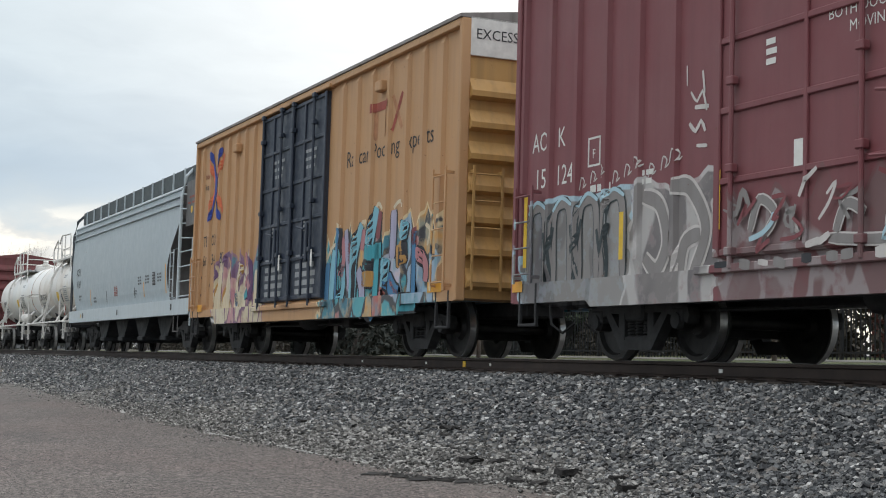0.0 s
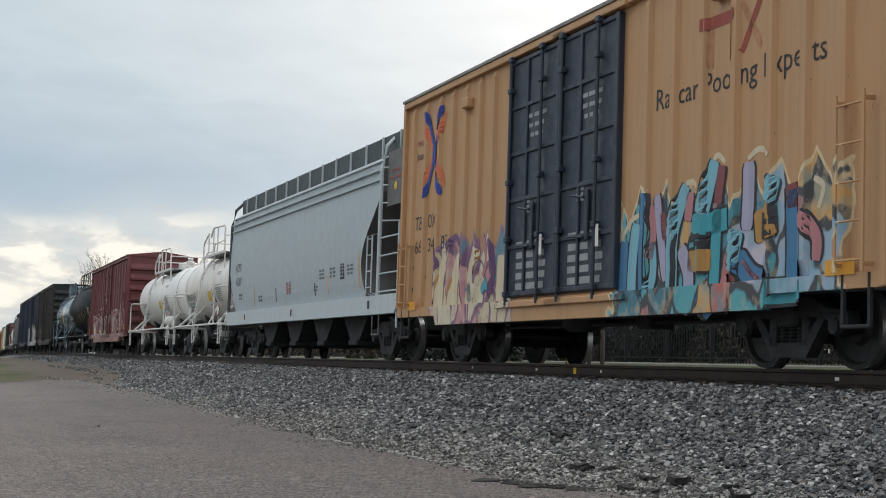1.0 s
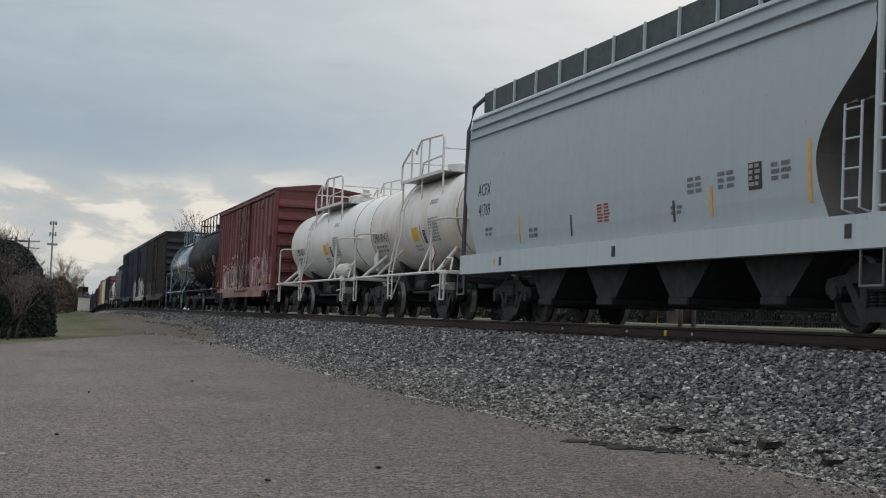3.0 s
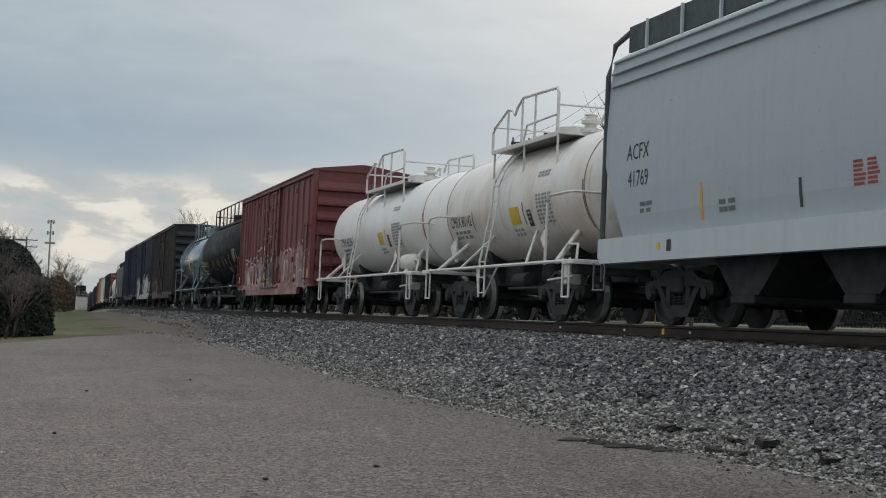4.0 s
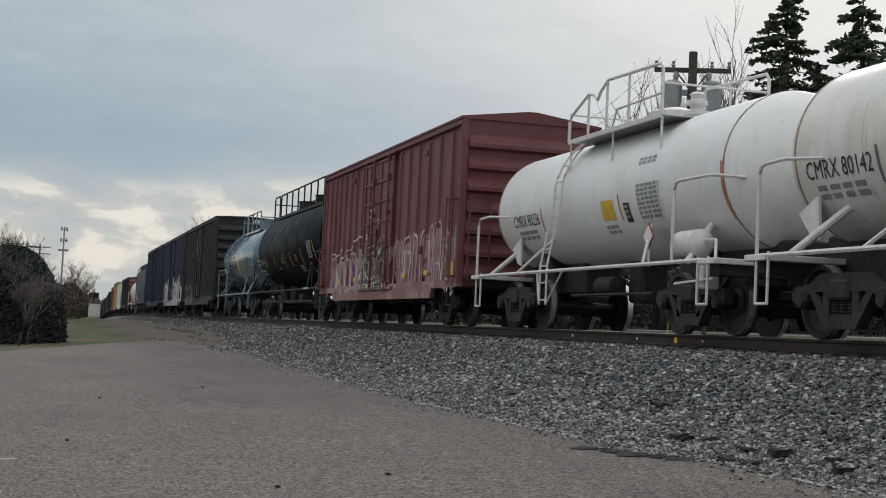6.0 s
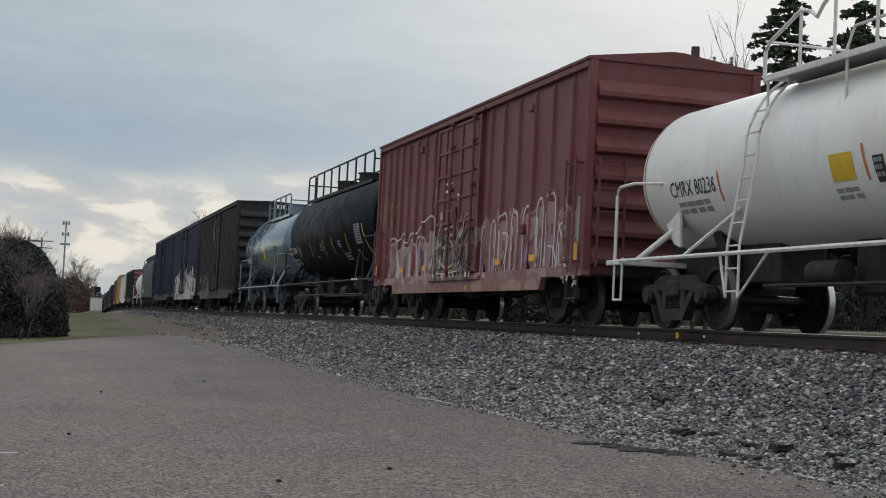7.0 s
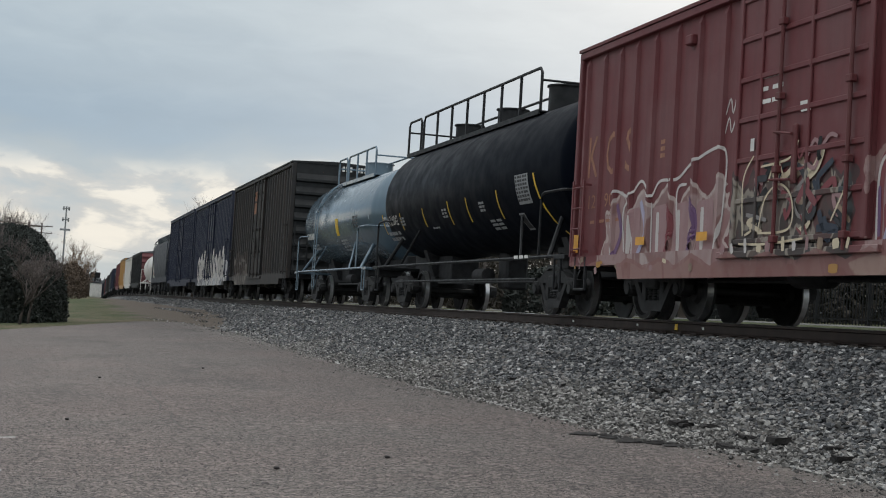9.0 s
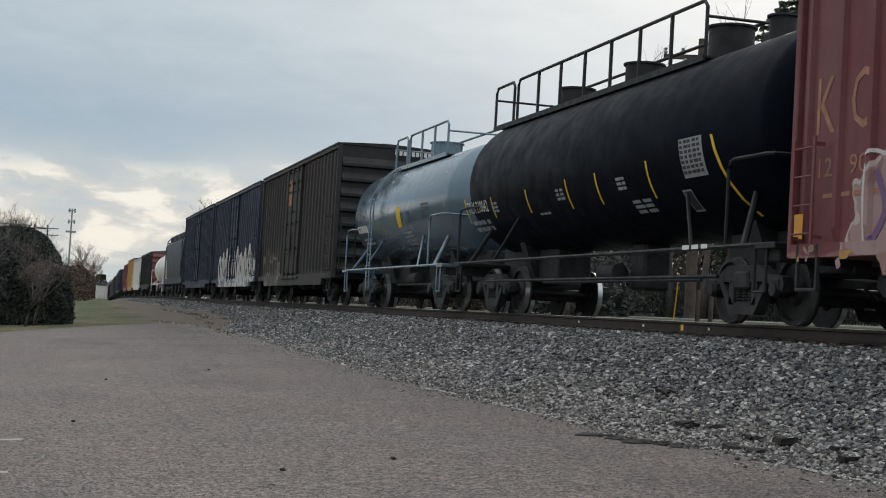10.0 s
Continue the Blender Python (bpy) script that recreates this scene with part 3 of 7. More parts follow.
def spray(parent, pts, width, mat, surface, lift=0.004, name="spray_stroke"):
    """A sprayed stroke of paint that lies on a ribbed side."""
    P = [Vector((0, a, b)) for a, b in pts]
    path = []
    for i in range(len(P) - 1):
        p0, p1, p2, p3 = P[max(0, i - 1)], P[i], P[i + 1], P[min(len(P) - 1, i + 2)]
        n = max(2, int((p2 - p1).length / 0.05))
        for k in range(n):
            t = k / n
            path.append(0.5 * (2 * p1 + (p2 - p0) * t + (2 * p0 - 5 * p1 + 4 * p2 - p3) * t * t + (3 * p1 - p0 - 3 * p2 + p3) * t ** 3))
    path.append(P[-1])
    V, F, m = [], [], 7
    for i, p in enumerate(path):
        d = (path[min(i + 1, len(path) - 1)] - path[max(i - 1, 0)]).normalized()
        s = Vector((0, -d.z, d.y))
        w = width * (0.65 + 0.35 * min(1.0, 6 * min(i, len(path) - 1 - i) / len(path) + 0.3))
        for k in range(m):
            q = p + s * w * (k / (m - 1) - 0.5)
            V.append((surface(q.y) - lift, q.y, q.z))
    for i in range(len(path) - 1):
        F += [(i * m + k, i * m + k + 1, (i + 1) * m + k + 1, (i + 1) * m + k) for k in range(m - 1)]
    return part(name, sheet(name, V, F, mat), None, parent)


# ---------------------------------------------------------------- ground, lot, track
STRAIGHT = 230.0    # the line runs straight again from here


def bend(y):
    return BEND * max(min(y, STRAIGHT), 0.0) ** 2 + 2 * BEND * STRAIGHT * max(y - STRAIGHT, 0.0)


def ease(x, a, b):
    t = min(1.0, max(0.0, (x - a) / (b - a)))
    return t * t * (3 - 2 * t)


def lot_height(x):
    return 0.05 * max(-18.0, min(x, 8.0))


def dip(y):
    return min(2.5, 0.00003 * max(0.0, y - 120) ** 2)


def ground_height(x, y):
    q = x - bend(y)
    rise = ease(y, 58, 130) * 0.75
    z = lot_height(q) - 0.05
    z = z + rise * (1 - ease(q, 4.5, 9.0))
    if q > 5.2:
        z = z + (1.0 - z) * (ease(q, 6.4, 9.6) if y < 40 else ease(q, 6.4 - 1.0 * ease(y, 40, 66), 9.6))
    if q > 12.0:
        z = 1.0 + 0.50 * ease(q, 12.0, 14.5) + 0.35 * ease(q, 15, 30)
    return z - dip(y)


def grid(name, xs, ys, height, mat):
    V = [(x, y, height(x, y)) for y in ys for x in xs]
    n = len(xs)
    F = [(j * n + i, j * n + i + 1, (j + 1) * n + i + 1, (j + 1) * n + i) for j in range(len(ys) - 1) for i in range(n - 1)]
    return sheet(name, V, F, mat, True)


xs = [-900, -300, -120, -60, -40, -25, -18, -12, -8, -4, -2, 0, 2, 4, 5, 5.5, 6, 6.5, 7, 7.5, 8, 8.5, 9, 9.5, 10, 11, 12, 12.5, 13, 13.5, 14, 14.5, 15, 17, 20, 24, 28, 32, 40, 60, 100, 200, 400, 1000]
ys = [-400, -100, -40, -20, -5, 0, 5, 10, 15, 20, 25, 30, 35, 40, 45, 50, 55, 60, 65, 70, 76, 82, 90, 100, 110, 120, 130, 150, 180, 220, 270, 340, 450, 700, 1200, 2500]
tagged(part("ground", grid("ground", xs, ys, ground_height, "grass"), None), "rough late-winter grass and bare earth round the railway line", "ground", kind="structure")

# the lot: its far edge runs askew to the track
ys = [-30 + 2.5 * i for i in range(39)]


def edge_line(y):
    return np.interp(y, (-30, 7, 9.2, 11.6, 13, 16.5, 19, 23, 27, 35, 43, 60), (6.6, 6.15, 6.0, 5.85, 5.73, 5.63, 5.61, 5.75, 5.93, 6.18, 6.5, 6.6))


def lot_edge(y):
    return edge_line(y) + 0.03 * math.sin(y * 1.13 + 1) + 0.03 * math.sin(y * 3.1)


V, F = [], []
ys = [-30 + 0.5 * i for i in range(188)]
cols = 22
for y in ys:
    far = lot_edge(y) - max(0, y - 60) * 1.2
    for i in range(cols):
        x = -26 + (far + 26) * (i / (cols - 1))
        cut = 47 + (x + 0.5) * 2.6
        yy = min(y, cut) if y > 40 else y
        V.append((x, yy, lot_height(x)))
F = [(j * cols + i, j * cols + i + 1, (j + 1) * cols + i + 1, (j + 1) * cols + i) for j in range(len(ys) - 1) for i in range(cols - 1)]
tagged(part("pavement", sheet("pavement", V, F, "asphalt"), None), "worn reddish-grey asphalt parking lot beside the track", "parking lot", kind="structure")


def ribbon(name, pts, w, mat, lift=0.004, label="", cat=""):
    """A thin painted or sealed strip lying on the lot."""
    V = []
    for i, (x, y) in enumerate(pts):
        a, b = pts[max(0, i - 1)], pts[min(len(pts) - 1, i + 1)]
        d = Vector((b[0] - a[0], b[1] - a[1])).normalized()
        ww = w if not callable(w) else w(i)
        for s in (1, -1):
            px, py = x - d.y * s * ww / 2, y + d.x * s * ww / 2
            V.append((px, py, lot_height(px) + lift))
    F = [(2 * i, 2 * i + 1, 2 * i + 3, 2 * i + 2) for i in range(len(pts) - 1)]
    return tagged(part(name, sheet(name, V, F, mat), None), label, cat, kind="structure")


ribbon("parking_line", [(-4.6, 13.28), (0.11, 13.33)], 0.10, "line", label="worn white parking bay line on asphalt", cat="road marking")
ribbon("parking_line", [(-4.6, 10.9), (0.01, 10.95)], 0.10, "line", label="worn white parking bay line on asphalt", cat="road marking")
rnd = random.Random(4)
edge_pts = [(lot_edge(6 + 0.3 * i) - 0.12 + rnd.uniform(-0.02, 0.02), 6 + 0.3 * i) for i in range(76)]
for a, b in ((0, 16), (18, 25), (26, 38), (41, 47), (52, 60), (66, 70)):
    ribbon("edge_line", edge_pts[a:b], 0.075, "line", 0.007, label="faded broken white line along the edge of the lot", cat="road marking")
def wander(x0, y0, x1, y1, n, amp, seed):
    r = random.Random(seed)
    return [(x0 + (x1 - x0) * i / n + r.uniform(-amp, amp), y0 + (y1 - y0) * i / n + r.uniform(-amp, amp)) for i in range(n + 1)]


ribbon("crack", wander(2.2, 36, 1.6, 14, 40, 0.05, 1), 0.022, "seal", 0.003, "sealed crack across the asphalt", "crack")
ribbon("crack", wander(5.16, 12.9, 5.66, 11.5, 30, 0.07, 2), lambda i: 0.08 + 0.26 * ((i * 7) % 5) / 4, "crack", 0.009, "broken open edge crack in the asphalt", "crack")
ribbon("crack", wander(5.30, 12.1, 5.62, 11.9, 12, 0.05, 8), lambda i: 0.06 + 0.2 * ((i * 3) % 4) / 3, "crack", 0.010, "broken open edge crack in the asphalt", "crack")
ribbon("crack", wander(5.3, 21.9, 5.62, 21.2, 10, 0.04, 3), 0.06, "crack", 0.005, "broken open edge crack in the asphalt", "crack")

# ballast bed
bx = [4.9, 5.2, 5.4, 5.6, 5.8, 6.0, 6.3, 6.8, 7.3, 7.8, 8.3, 8.7, 9.0, 9.3, 9.6, 10.0, 10.7, 11.1, 11.4, 11.8, 12.3, 12.9, 13.4]


def bed_foot(y):
    return 5.35 + 2.4 * ease(y, 40, 66)


def bed_height(x, y):
    q = x - bend(y)
    foot = lot_height(q) + 0.012 - 0.06 * (1 - ease(q, lot_edge(y) - 0.15, lot_edge(y) + 0.2))
    if q < 9.1:
        q0 = lot_edge(y) - 0.1
        near = max(foot, foot + (RAIL - 0.24 - foot) * (0.75 * ease(q, q0 + 0.1, 9.1) + 0.25 * max(0, (q - q0) / (9.1 - q0))))
        e = ease(y, 40, 66)
        if e == 0:
            return near
        q0 = bed_foot(y)
        low = ground_height(q0 + bend(y), y) - 0.05
        return near * (1 - e) + e * (low + (RAIL - 0.24 - dip(y) - low) * min(1.0, max(0.0, (q - q0) / (9.1 - q0))))
    if q < 11.6:
        return RAIL - 0.24 - dip(y)
    return RAIL - 0.24 - dip(y) + 0.22 * ease(q, 12.2, 13.4)


def bed():
    rows = [-40 + 1.0 * i for i in range(160)] + [125 + 10 * i for i in range(40)]
    V = []
    for y in rows:
        k = (9.1 - bed_foot(y)) / (9.1 - 4.9) if y > 40 else 1.0
        for q in bx:
            x = (9.1 - (9.1 - q) * k if q < 9.1 else q) + bend(y)
            V.append((x, y, bed_height(x, y)))
    m = len(bx)
    F = [(j * m + i, j * m + i + 1, (j + 1) * m + i + 1, (j + 1) * m + i) for j in range(len(rows) - 1) for i in range(m - 1)]
    tagged(part("ballast_bed", sheet("ballast_bed", V, F, "gravel_bed", True), None), "grey crushed-stone ballast bed under the track", "ballast", kind="structure")


bed()


def stones():
    rng = np.random.default_rng(5)
    pts = []
    for y0, y1, step, size in ((7.0, 13, 0.037, 0.021), (13, 22, 0.041, 0.0235), (22, 38, 0.045, 0.024), (38, 80, 0.066, 0.029), (80, 150, 0.14, 0.045)):
        nx, ny = int(3.9 / step), int((y1 - y0) / step)
        q, y = np.meshgrid(5.35 + (np.arange(nx) + 0.5) * step, y0 + (np.arange(ny) + 0.5) * step)
        q, y = q.ravel() + rng.uniform(-0.5, 0.5, nx * ny) * step, y.ravel() + rng.uniform(-0.5, 0.5, nx * ny) * step
        keep = rng.random(nx * ny) < np.clip((q - edge_line(y) + 0.10 - 0.12 * np.sin(y * 1.7) - 0.15 * np.sin(y * 0.37) - 1.5 * np.clip((y - 46) / 22, 0, 1)) / 0.55, 0.05 if y0 < 40 else 0.0, 1.0)
        q, y = q[keep], y[keep]
        s = size * rng.uniform(0.55, 1.3, len(q)) * np.clip(0.55 + (q - 5.4) * 0.35, 0.5, 1.0)
        pts.append(np.stack([q, y, s], 1))
    # fine grit strewn over the edge of the lot and the foot of the slope
    m = 16000
    gy = 7 + 38 * rng.random(m) ** 1.6
    gq = edge_line(gy) + np.abs(rng.normal(size=m)) * 0.6 - 0.12 - 0.25 * rng.random(m) ** 3
    pts.append(np.stack([gq, gy, rng.uniform(0.006, 0.020, m)], 1))
    m = 7000
    gy = 7 + 34 * rng.random(m) ** 1.5
    gq = edge_line(gy) + 0.1 - np.abs(rng.normal(size=m)) * (0.10 + 0.25 * np.sin(gy * 0.6) ** 2)
    pts.append(np.stack([gq, gy, rng.uniform(0.004, 0.013, m)], 1))
    P = np.concatenate(pts)
    n = len(P)
    cube = np.array([(x, y, z) for x in (-1, 1) for y in (-1, 1) for z in (-1, 1)], float)
    cube = cube[None] * rng.uniform(0.55, 1.0, (n, 8, 3)) * rng.uniform(0.65, 1.15, (n, 1, 3))
    ax = rng.normal(size=(n, 4))
    ax /= np.linalg.norm(ax, axis=1)[:, None]
    w, x, y, z = ax.T
    R = np.stack([1 - 2 * (y * y + z * z), 2 * (x * y - z * w), 2 * (x * z + y * w), 2 * (x * y + z * w), 1 - 2 * (x * x + z * z), 2 * (y * z - x * w), 2 * (x * z - y * w), 2 * (y * z + x * w), 1 - 2 * (x * x + y * y)], 1).reshape(n, 3, 3)
    V = np.einsum("nij,nkj->nki", R, cube) * P[:, 2][:, None, None] * np.array([1.1, 1.1, 0.8])
    zz = np.array([bed_height(a + bend(b), b) if a > lot_edge(b) else lot_height(a) for a, b in P[:, :2]])
    V[:, :, 0] += (P[:, 0] + BEND * np.maximum(P[:, 1], 0) ** 2)[:, None]
    V[:, :, 1] += P[:, 1][:, None]
    V[:, :, 2] += (zz + P[:, 2] * rng.uniform(-0.3, 1.1, n))[:, None]
    Q = np.array([(0, 1, 3, 2), (4, 6, 7, 5), (0, 4, 5, 1), (2, 3, 7, 6), (0, 2, 6, 4), (1, 5, 7, 3)])
    foot = P[:, 0] + 0.5 * np.sin(P[:, 1] * 0.9) * np.sin(P[:, 1] * 0.23) + rng.normal(size=n) * 0.35 < 6.5
    for name, mask, mat, label in (("ballast_stones", ~foot, "stone", "loose grey crushed ballast stones sloping down to the lot"), ("grit", foot, "grit", "pale trodden gravel and grit along the edge of the lot")):
        k = int(mask.sum())
        F = (np.arange(k)[:, None, None] * 8 + Q[None]).reshape(-1, 4)
        tagged(part(name, sheet(name, V[mask].reshape(-1, 3), F, mat), None), label, "ballast", kind="stuff")


stones()


def aggregate():
    rng = np.random.default_rng(31)
    n = 70000
    y = 8.0 + 34.0 * rng.random(n) ** 2.6
    x = -4.5 + rng.random(n) * (edge_line(y) - 0.1 + 4.5)
    r = rng.uniform(0.003, 0.0095, n)
    a = rng.uniform(0, 2 * np.pi, n)
    V = np.zeros((n, 5, 3))
    for k in range(4):
        rr = r * rng.uniform(0.7, 1.3, n)
        V[:, k, 0], V[:, k, 1] = x + rr * np.cos(a + k * np.pi / 2), y + rr * np.sin(a + k * np.pi / 2)
    V[:, 4, 0], V[:, 4, 1] = x + r * rng.uniform(-0.4, 0.4, n), y + r * rng.uniform(-0.4, 0.4, n)
    V[:, :, 2] = 0.05 * V[:, :, 0] - 0.001
    V[:, 4, 2] += r * rng.uniform(0.5, 1.0, n)
    Q = np.array([(0, 1, 4), (1, 2, 4), (2, 3, 4), (3, 0, 4)])
    F = (np.arange(n)[:, None, None] * 5 + Q[None]).reshape(-1, 3)
    tagged(part("aggregate", sheet("aggregate", V.reshape(-1, 3), F, "chip"), None), "coarse stone chips standing out of the worn asphalt", "asphalt", kind="stuff")


aggregate()

# clods of broken asphalt along the foot of the ballast
rnd = random.Random(12)
CLODS = [(6.18, 12.68, 0.10), (6.24, 12.42, 0.08), (6.2, 11.5, 0.08), (6.28, 11.08, 0.11), (5.9, 11.35, 0.09), (6.06, 20.7, 0.07), (6.46, 18.5, 0.07), (6.79, 14.9, 0.10), (6.84, 14.6, 0.11), (6.63, 14.4, 0.07), (6.13, 9.95, 0.10), (5.97, 11.04, 0.07), (6.38, 10.42, 0.07)]
for x, y, r in CLODS:
    s = Solid()
    for k in range(3):
        ox, oy, rr = rnd.uniform(-r, r), rnd.uniform(-r, r), r * rnd.uniform(0.5, 0.95)
        s.add([(ox * 0.7 + a * rr * rnd.uniform(0.5, 1.0), oy * 0.7 + b * rr * rnd.uniform(0.5, 1.0), c * rr * rnd.uniform(0.25, 0.65)) for a in (-1, 1) for b in (-1, 1) for c in (0, 1)],
              [(0, 1, 3, 2), (4, 6, 7, 5), (0, 4, 5, 1), (2, 3, 7, 6), (0, 2, 6, 4), (1, 5, 7, 3)])
    c = part("asphalt_clod", s, "clod", place=Matrix.Translation((x, y, bed_height(x, y) + 0.012)))
    tagged(c, "dark lump of broken asphalt lying on the gravel", "rubble", "asphalt clods along the lot edge")
for x, y in ((1.93, 10.65), (0.6, 15.0), (2.9, 11.2), (1.3, 22.0), (3.1, 24.5)):
    c = part("pebble", Solid().box(-0.022, 0.02, -0.02, 0.025, 0, 0.02, 0.008), "clod", place=Matrix.Translation((x, y, lot_height(x))))
    tagged(c, "dark pebble on the asphalt", "stone", "pebbles on the lot")


def sweep(outline, ys, q):
    """A profile carried along the line at the distance q from its centre."""
    k = len(outline)
    V = [(TRACK + q + a + bend(y), y, b - dip(y)) for y in ys for a, b in outline]
    F = [(j * k + i, j * k + (i + 1) % k, (j + 1) * k + (i + 1) % k, (j + 1) * k + i) for j in range(len(ys) - 1) for i in range(k)]
    return V, F


def track():
    prof = [(-0.075, -0.185), (0.075, -0.185), (0.075, -0.170), (0.012, -0.150), (0.010, -0.050), (0.036, -0.040), (0.037, -0.008), (-0.037, -0.008), (-0.036, -0.040), (-0.010, -0.050), (-0.012, -0.150), (-0.075, -0.170)]
    head = [(-0.036, -0.0085), (0.036, -0.0085), (0.030, 0.0), (-0.030, 0.0)]
    ys = [-40 + 4 * i for i in range(120)]
    for q in (-0.755, 0.755):
        V, F = sweep([(a, RAIL + b) for a, b in prof], ys, q)
        r = tagged(part("rail", sheet("rail", V, F, "rail"), None), "rust-brown steel rail with a polished head on timber ties", "rail", "rails of the track", "structure")
        V, F = sweep([(a, RAIL + b) for a, b in head], ys, q)
        part("rail_head", sheet("rail_head", V, F, "railtop"), None, r, "bright worn running surface")
    tie = Solid().box(-1.3, 1.3, -0.115, 0.115, -0.37, -0.19, 0.012).mesh("tie", "tie")
    plate_me = Solid().box(-0.18, 0.18, -0.09, 0.09, -0.19, -0.172, 0.004).mesh("tie_plate", "rail")
    bed = bpy.data.objects["ballast_bed"]
    for i in range(150):
        y = 4 + 0.53 * i
        t = part("tie", tie, None, bed, place=pose(TRACK + bend(y), y, RAIL, 0, 0, 0))
        if i < 60:
            part("tie_plate", plate_me, None, t, place=pose(-0.755, 0, 0))
    # little tags on the web of the near rail
    for y, m, w in ((20.3, "yellow", 0.07), (21.75, "letter_white", 0.035), (24.6, "letter_white", 0.035), (13.6, "letter_white", 0.05), (19.4, "letter_white", 0.03)):
        tg = part("rail_tag", Solid().box(-0.006, 0.006, -w / 2 - 0.01, w / 2 + 0.01, -0.045 if m == "yellow" else -0.02, 0.045 if m == "yellow" else 0.02, 0.002), m, place=pose(TRACK - 0.772 + bend(y), y, RAIL - 0.10))
        tagged(tg, "small painted tag on the rail web" if m != "yellow" else "small yellow tag on the rail web", "tag", "tags on the rail")


track()


# ---------------------------------------------------------------- rolling stock: shared parts
CARS = []       # (thing, train place, wheelsets)
CACHE = {}


def cached(key, make):
    if key not in CACHE:
        CACHE[key] = make()
    return CACHE[key]


WR = 0.457


def wheelset_mesh():
    s = Solid()
    s.lathe([(-1.05, 0.075), (1.05, 0.075)], "x", 12)
    for sg in (-1, 1):
        prof = [(0.66, 0.10), (0.66, 0.16), (0.72, 0.20), (0.71, 0.37), (0.685, 0.40), (0.685, 0.482), (0.712, 0.482), (0.72, 0.460), (0.82, 0.455), (0.825, 0.40), (0.775, 0.37), (0.765, 0.20), (0.82, 0.155), (0.82, 0.10)]
        s.lathe([(sg * a, r) for a, r in prof], "x", 40)
        s.lathe([(sg * a, r) for a, r in [(0.90, 0.11), (1.06, 0.11), (1.08, 0.09), (1.085, 0.03)]], "x", 16)
    me = s.mesh("wheelset", "wheel")
    me.materials.append(M["tread"])
    for p in me.polygons:
        c = p.center
        if 0.44 < math.hypot(c.y, c.z) < 0.475 and 0.70 < abs(c.x) < 0.82 and abs(p.normal.x) < 0.6:
            p.material_index = 1
    return me


def truck_mesh():
    s = Solid()
    for sg in (-1, 1):
        x0, x1 = sg * 0.93, sg * 1.08
        s.prism([(-1.12, 0.52), (-1.08, 0.62), (-0.70, 0.66), (-0.45, 0.78), (0.45, 0.78), (0.70, 0.66), (1.08, 0.62), (1.12, 0.52), (1.08, 0.42), (0.95, 0.50), (0.80, 0.50), (0.62, 0.56), (-0.62, 0.56), (-0.80, 0.50), (-0.95, 0.50), (-1.08, 0.42)], x0, x1)
        s.prism([(-0.70, 0.56), (-0.56, 0.56), (-0.24, 0.24), (0.24, 0.24), (0.56, 0.56), (0.70, 0.56), (0.34, 0.12), (-0.34, 0.12)], x0, x1)
        for y in (-0.32, 0.32):
            s.box(x0, x1, y - 0.07, y + 0.07, 0.24, 0.58, 0.01)
        for y in (-0.89, 0.89):
            s.box(sg * 0.90, sg * 1.10, y - 0.13, y + 0.13, 0.44, 0.60, 0.02)
            s.lathe([(sg * 1.06, 0.10), (sg * 1.12, 0.09), (sg * 1.125, 0.04)], "x", 14, (0, y, WR))
        s.box(sg * 0.94, sg * 1.07, -0.26, 0.26, 0.24, 0.28)
    s.box(-1.12, 1.12, -0.2, 0.2, 0.46, 0.70, 0.03)
    for y in (-0.36, 0.36):
        s.box(-0.9, 0.9, y - 0.05, y + 0.05, 0.30, 0.42, 0.01)
    return s.mesh("truck", "truck")


def spring_mesh():
    pts = []
    for i in range(49):
        a = i / 48
        pts.append((0.055 * math.cos(a * 10 * math.pi), 0.055 * math.sin(a * 10 * math.pi), 0.20 * a))
    return Solid().tube(pts, 0.016, 5).mesh("spring", "truck")


def trucks(car, ya, yb, wheels):
    for y in (ya, yb):
        t = part("truck", cached("truck", truck_mesh), None, car, "cast-steel truck side frame with coil springs", pose(0, y, 0))
        for sy in (-0.17, 0.0, 0.17):
            part("spring", cached("spring", spring_mesh), None, t, place=pose(-1.0, sy, 0.26))
        for wy in (-0.89, 0.89):
            w = part("wheelset", cached("wheelset", wheelset_mesh), None, t, place=pose(0, wy, WR))
            wheels.append((w, wy))


def coupler_mesh():
    s = Solid().box(-0.10, 0.10, -0.55, 0.1, 0.78, 0.94, 0.02)
    s.box(-0.16, 0.14, -0.75, -0.5, 0.72, 1.0, 0.05)
    s.box(0.06, 0.17, -0.88, -0.7, 0.74, 0.98, 0.03)
    s.tube([(-0.14, -0.3, 0.78), (-0.2, -0.45, 0.5), (-0.1, -0.62, 0.38), (0.02, -0.75, 0.52)], 0.022, 6)
    return s.mesh("coupler", "iron")


def couplers(car, half):
    part("coupler", cached("coupler", coupler_mesh), None, car, place=pose(0, -half, 0))
    part("coupler", cached("coupler", coupler_mesh), None, car, place=pose(0, half, 0, 0, 0, 180))


def ladder(car, y, z0, z1, w, mat, x=-1.6, n=5, name="ladder", depth=0.13):
    s = Solid()
    for sy in (-1, 1):
        s.box(x - 0.012, x + 0.012, y + sy * w / 2 - 0.025, y + sy * w / 2 + 0.025, z0, z1, 0.004)
        for zz in (z0 + 0.08, z1 - 0.08):
            s.box(x, x + depth, y + sy * w / 2 - 0.02, y + sy * w / 2 + 0.02, zz - 0.02, zz + 0.02)
    for i in range(n):
        zz = z0 + 0.12 + (z1 - z0 - 0.24) * i / max(1, n - 1)
        s.tube([(x, y - w / 2, zz), (x, y + w / 2, zz)], 0.013, 6)
    return part(name, s, mat, car)


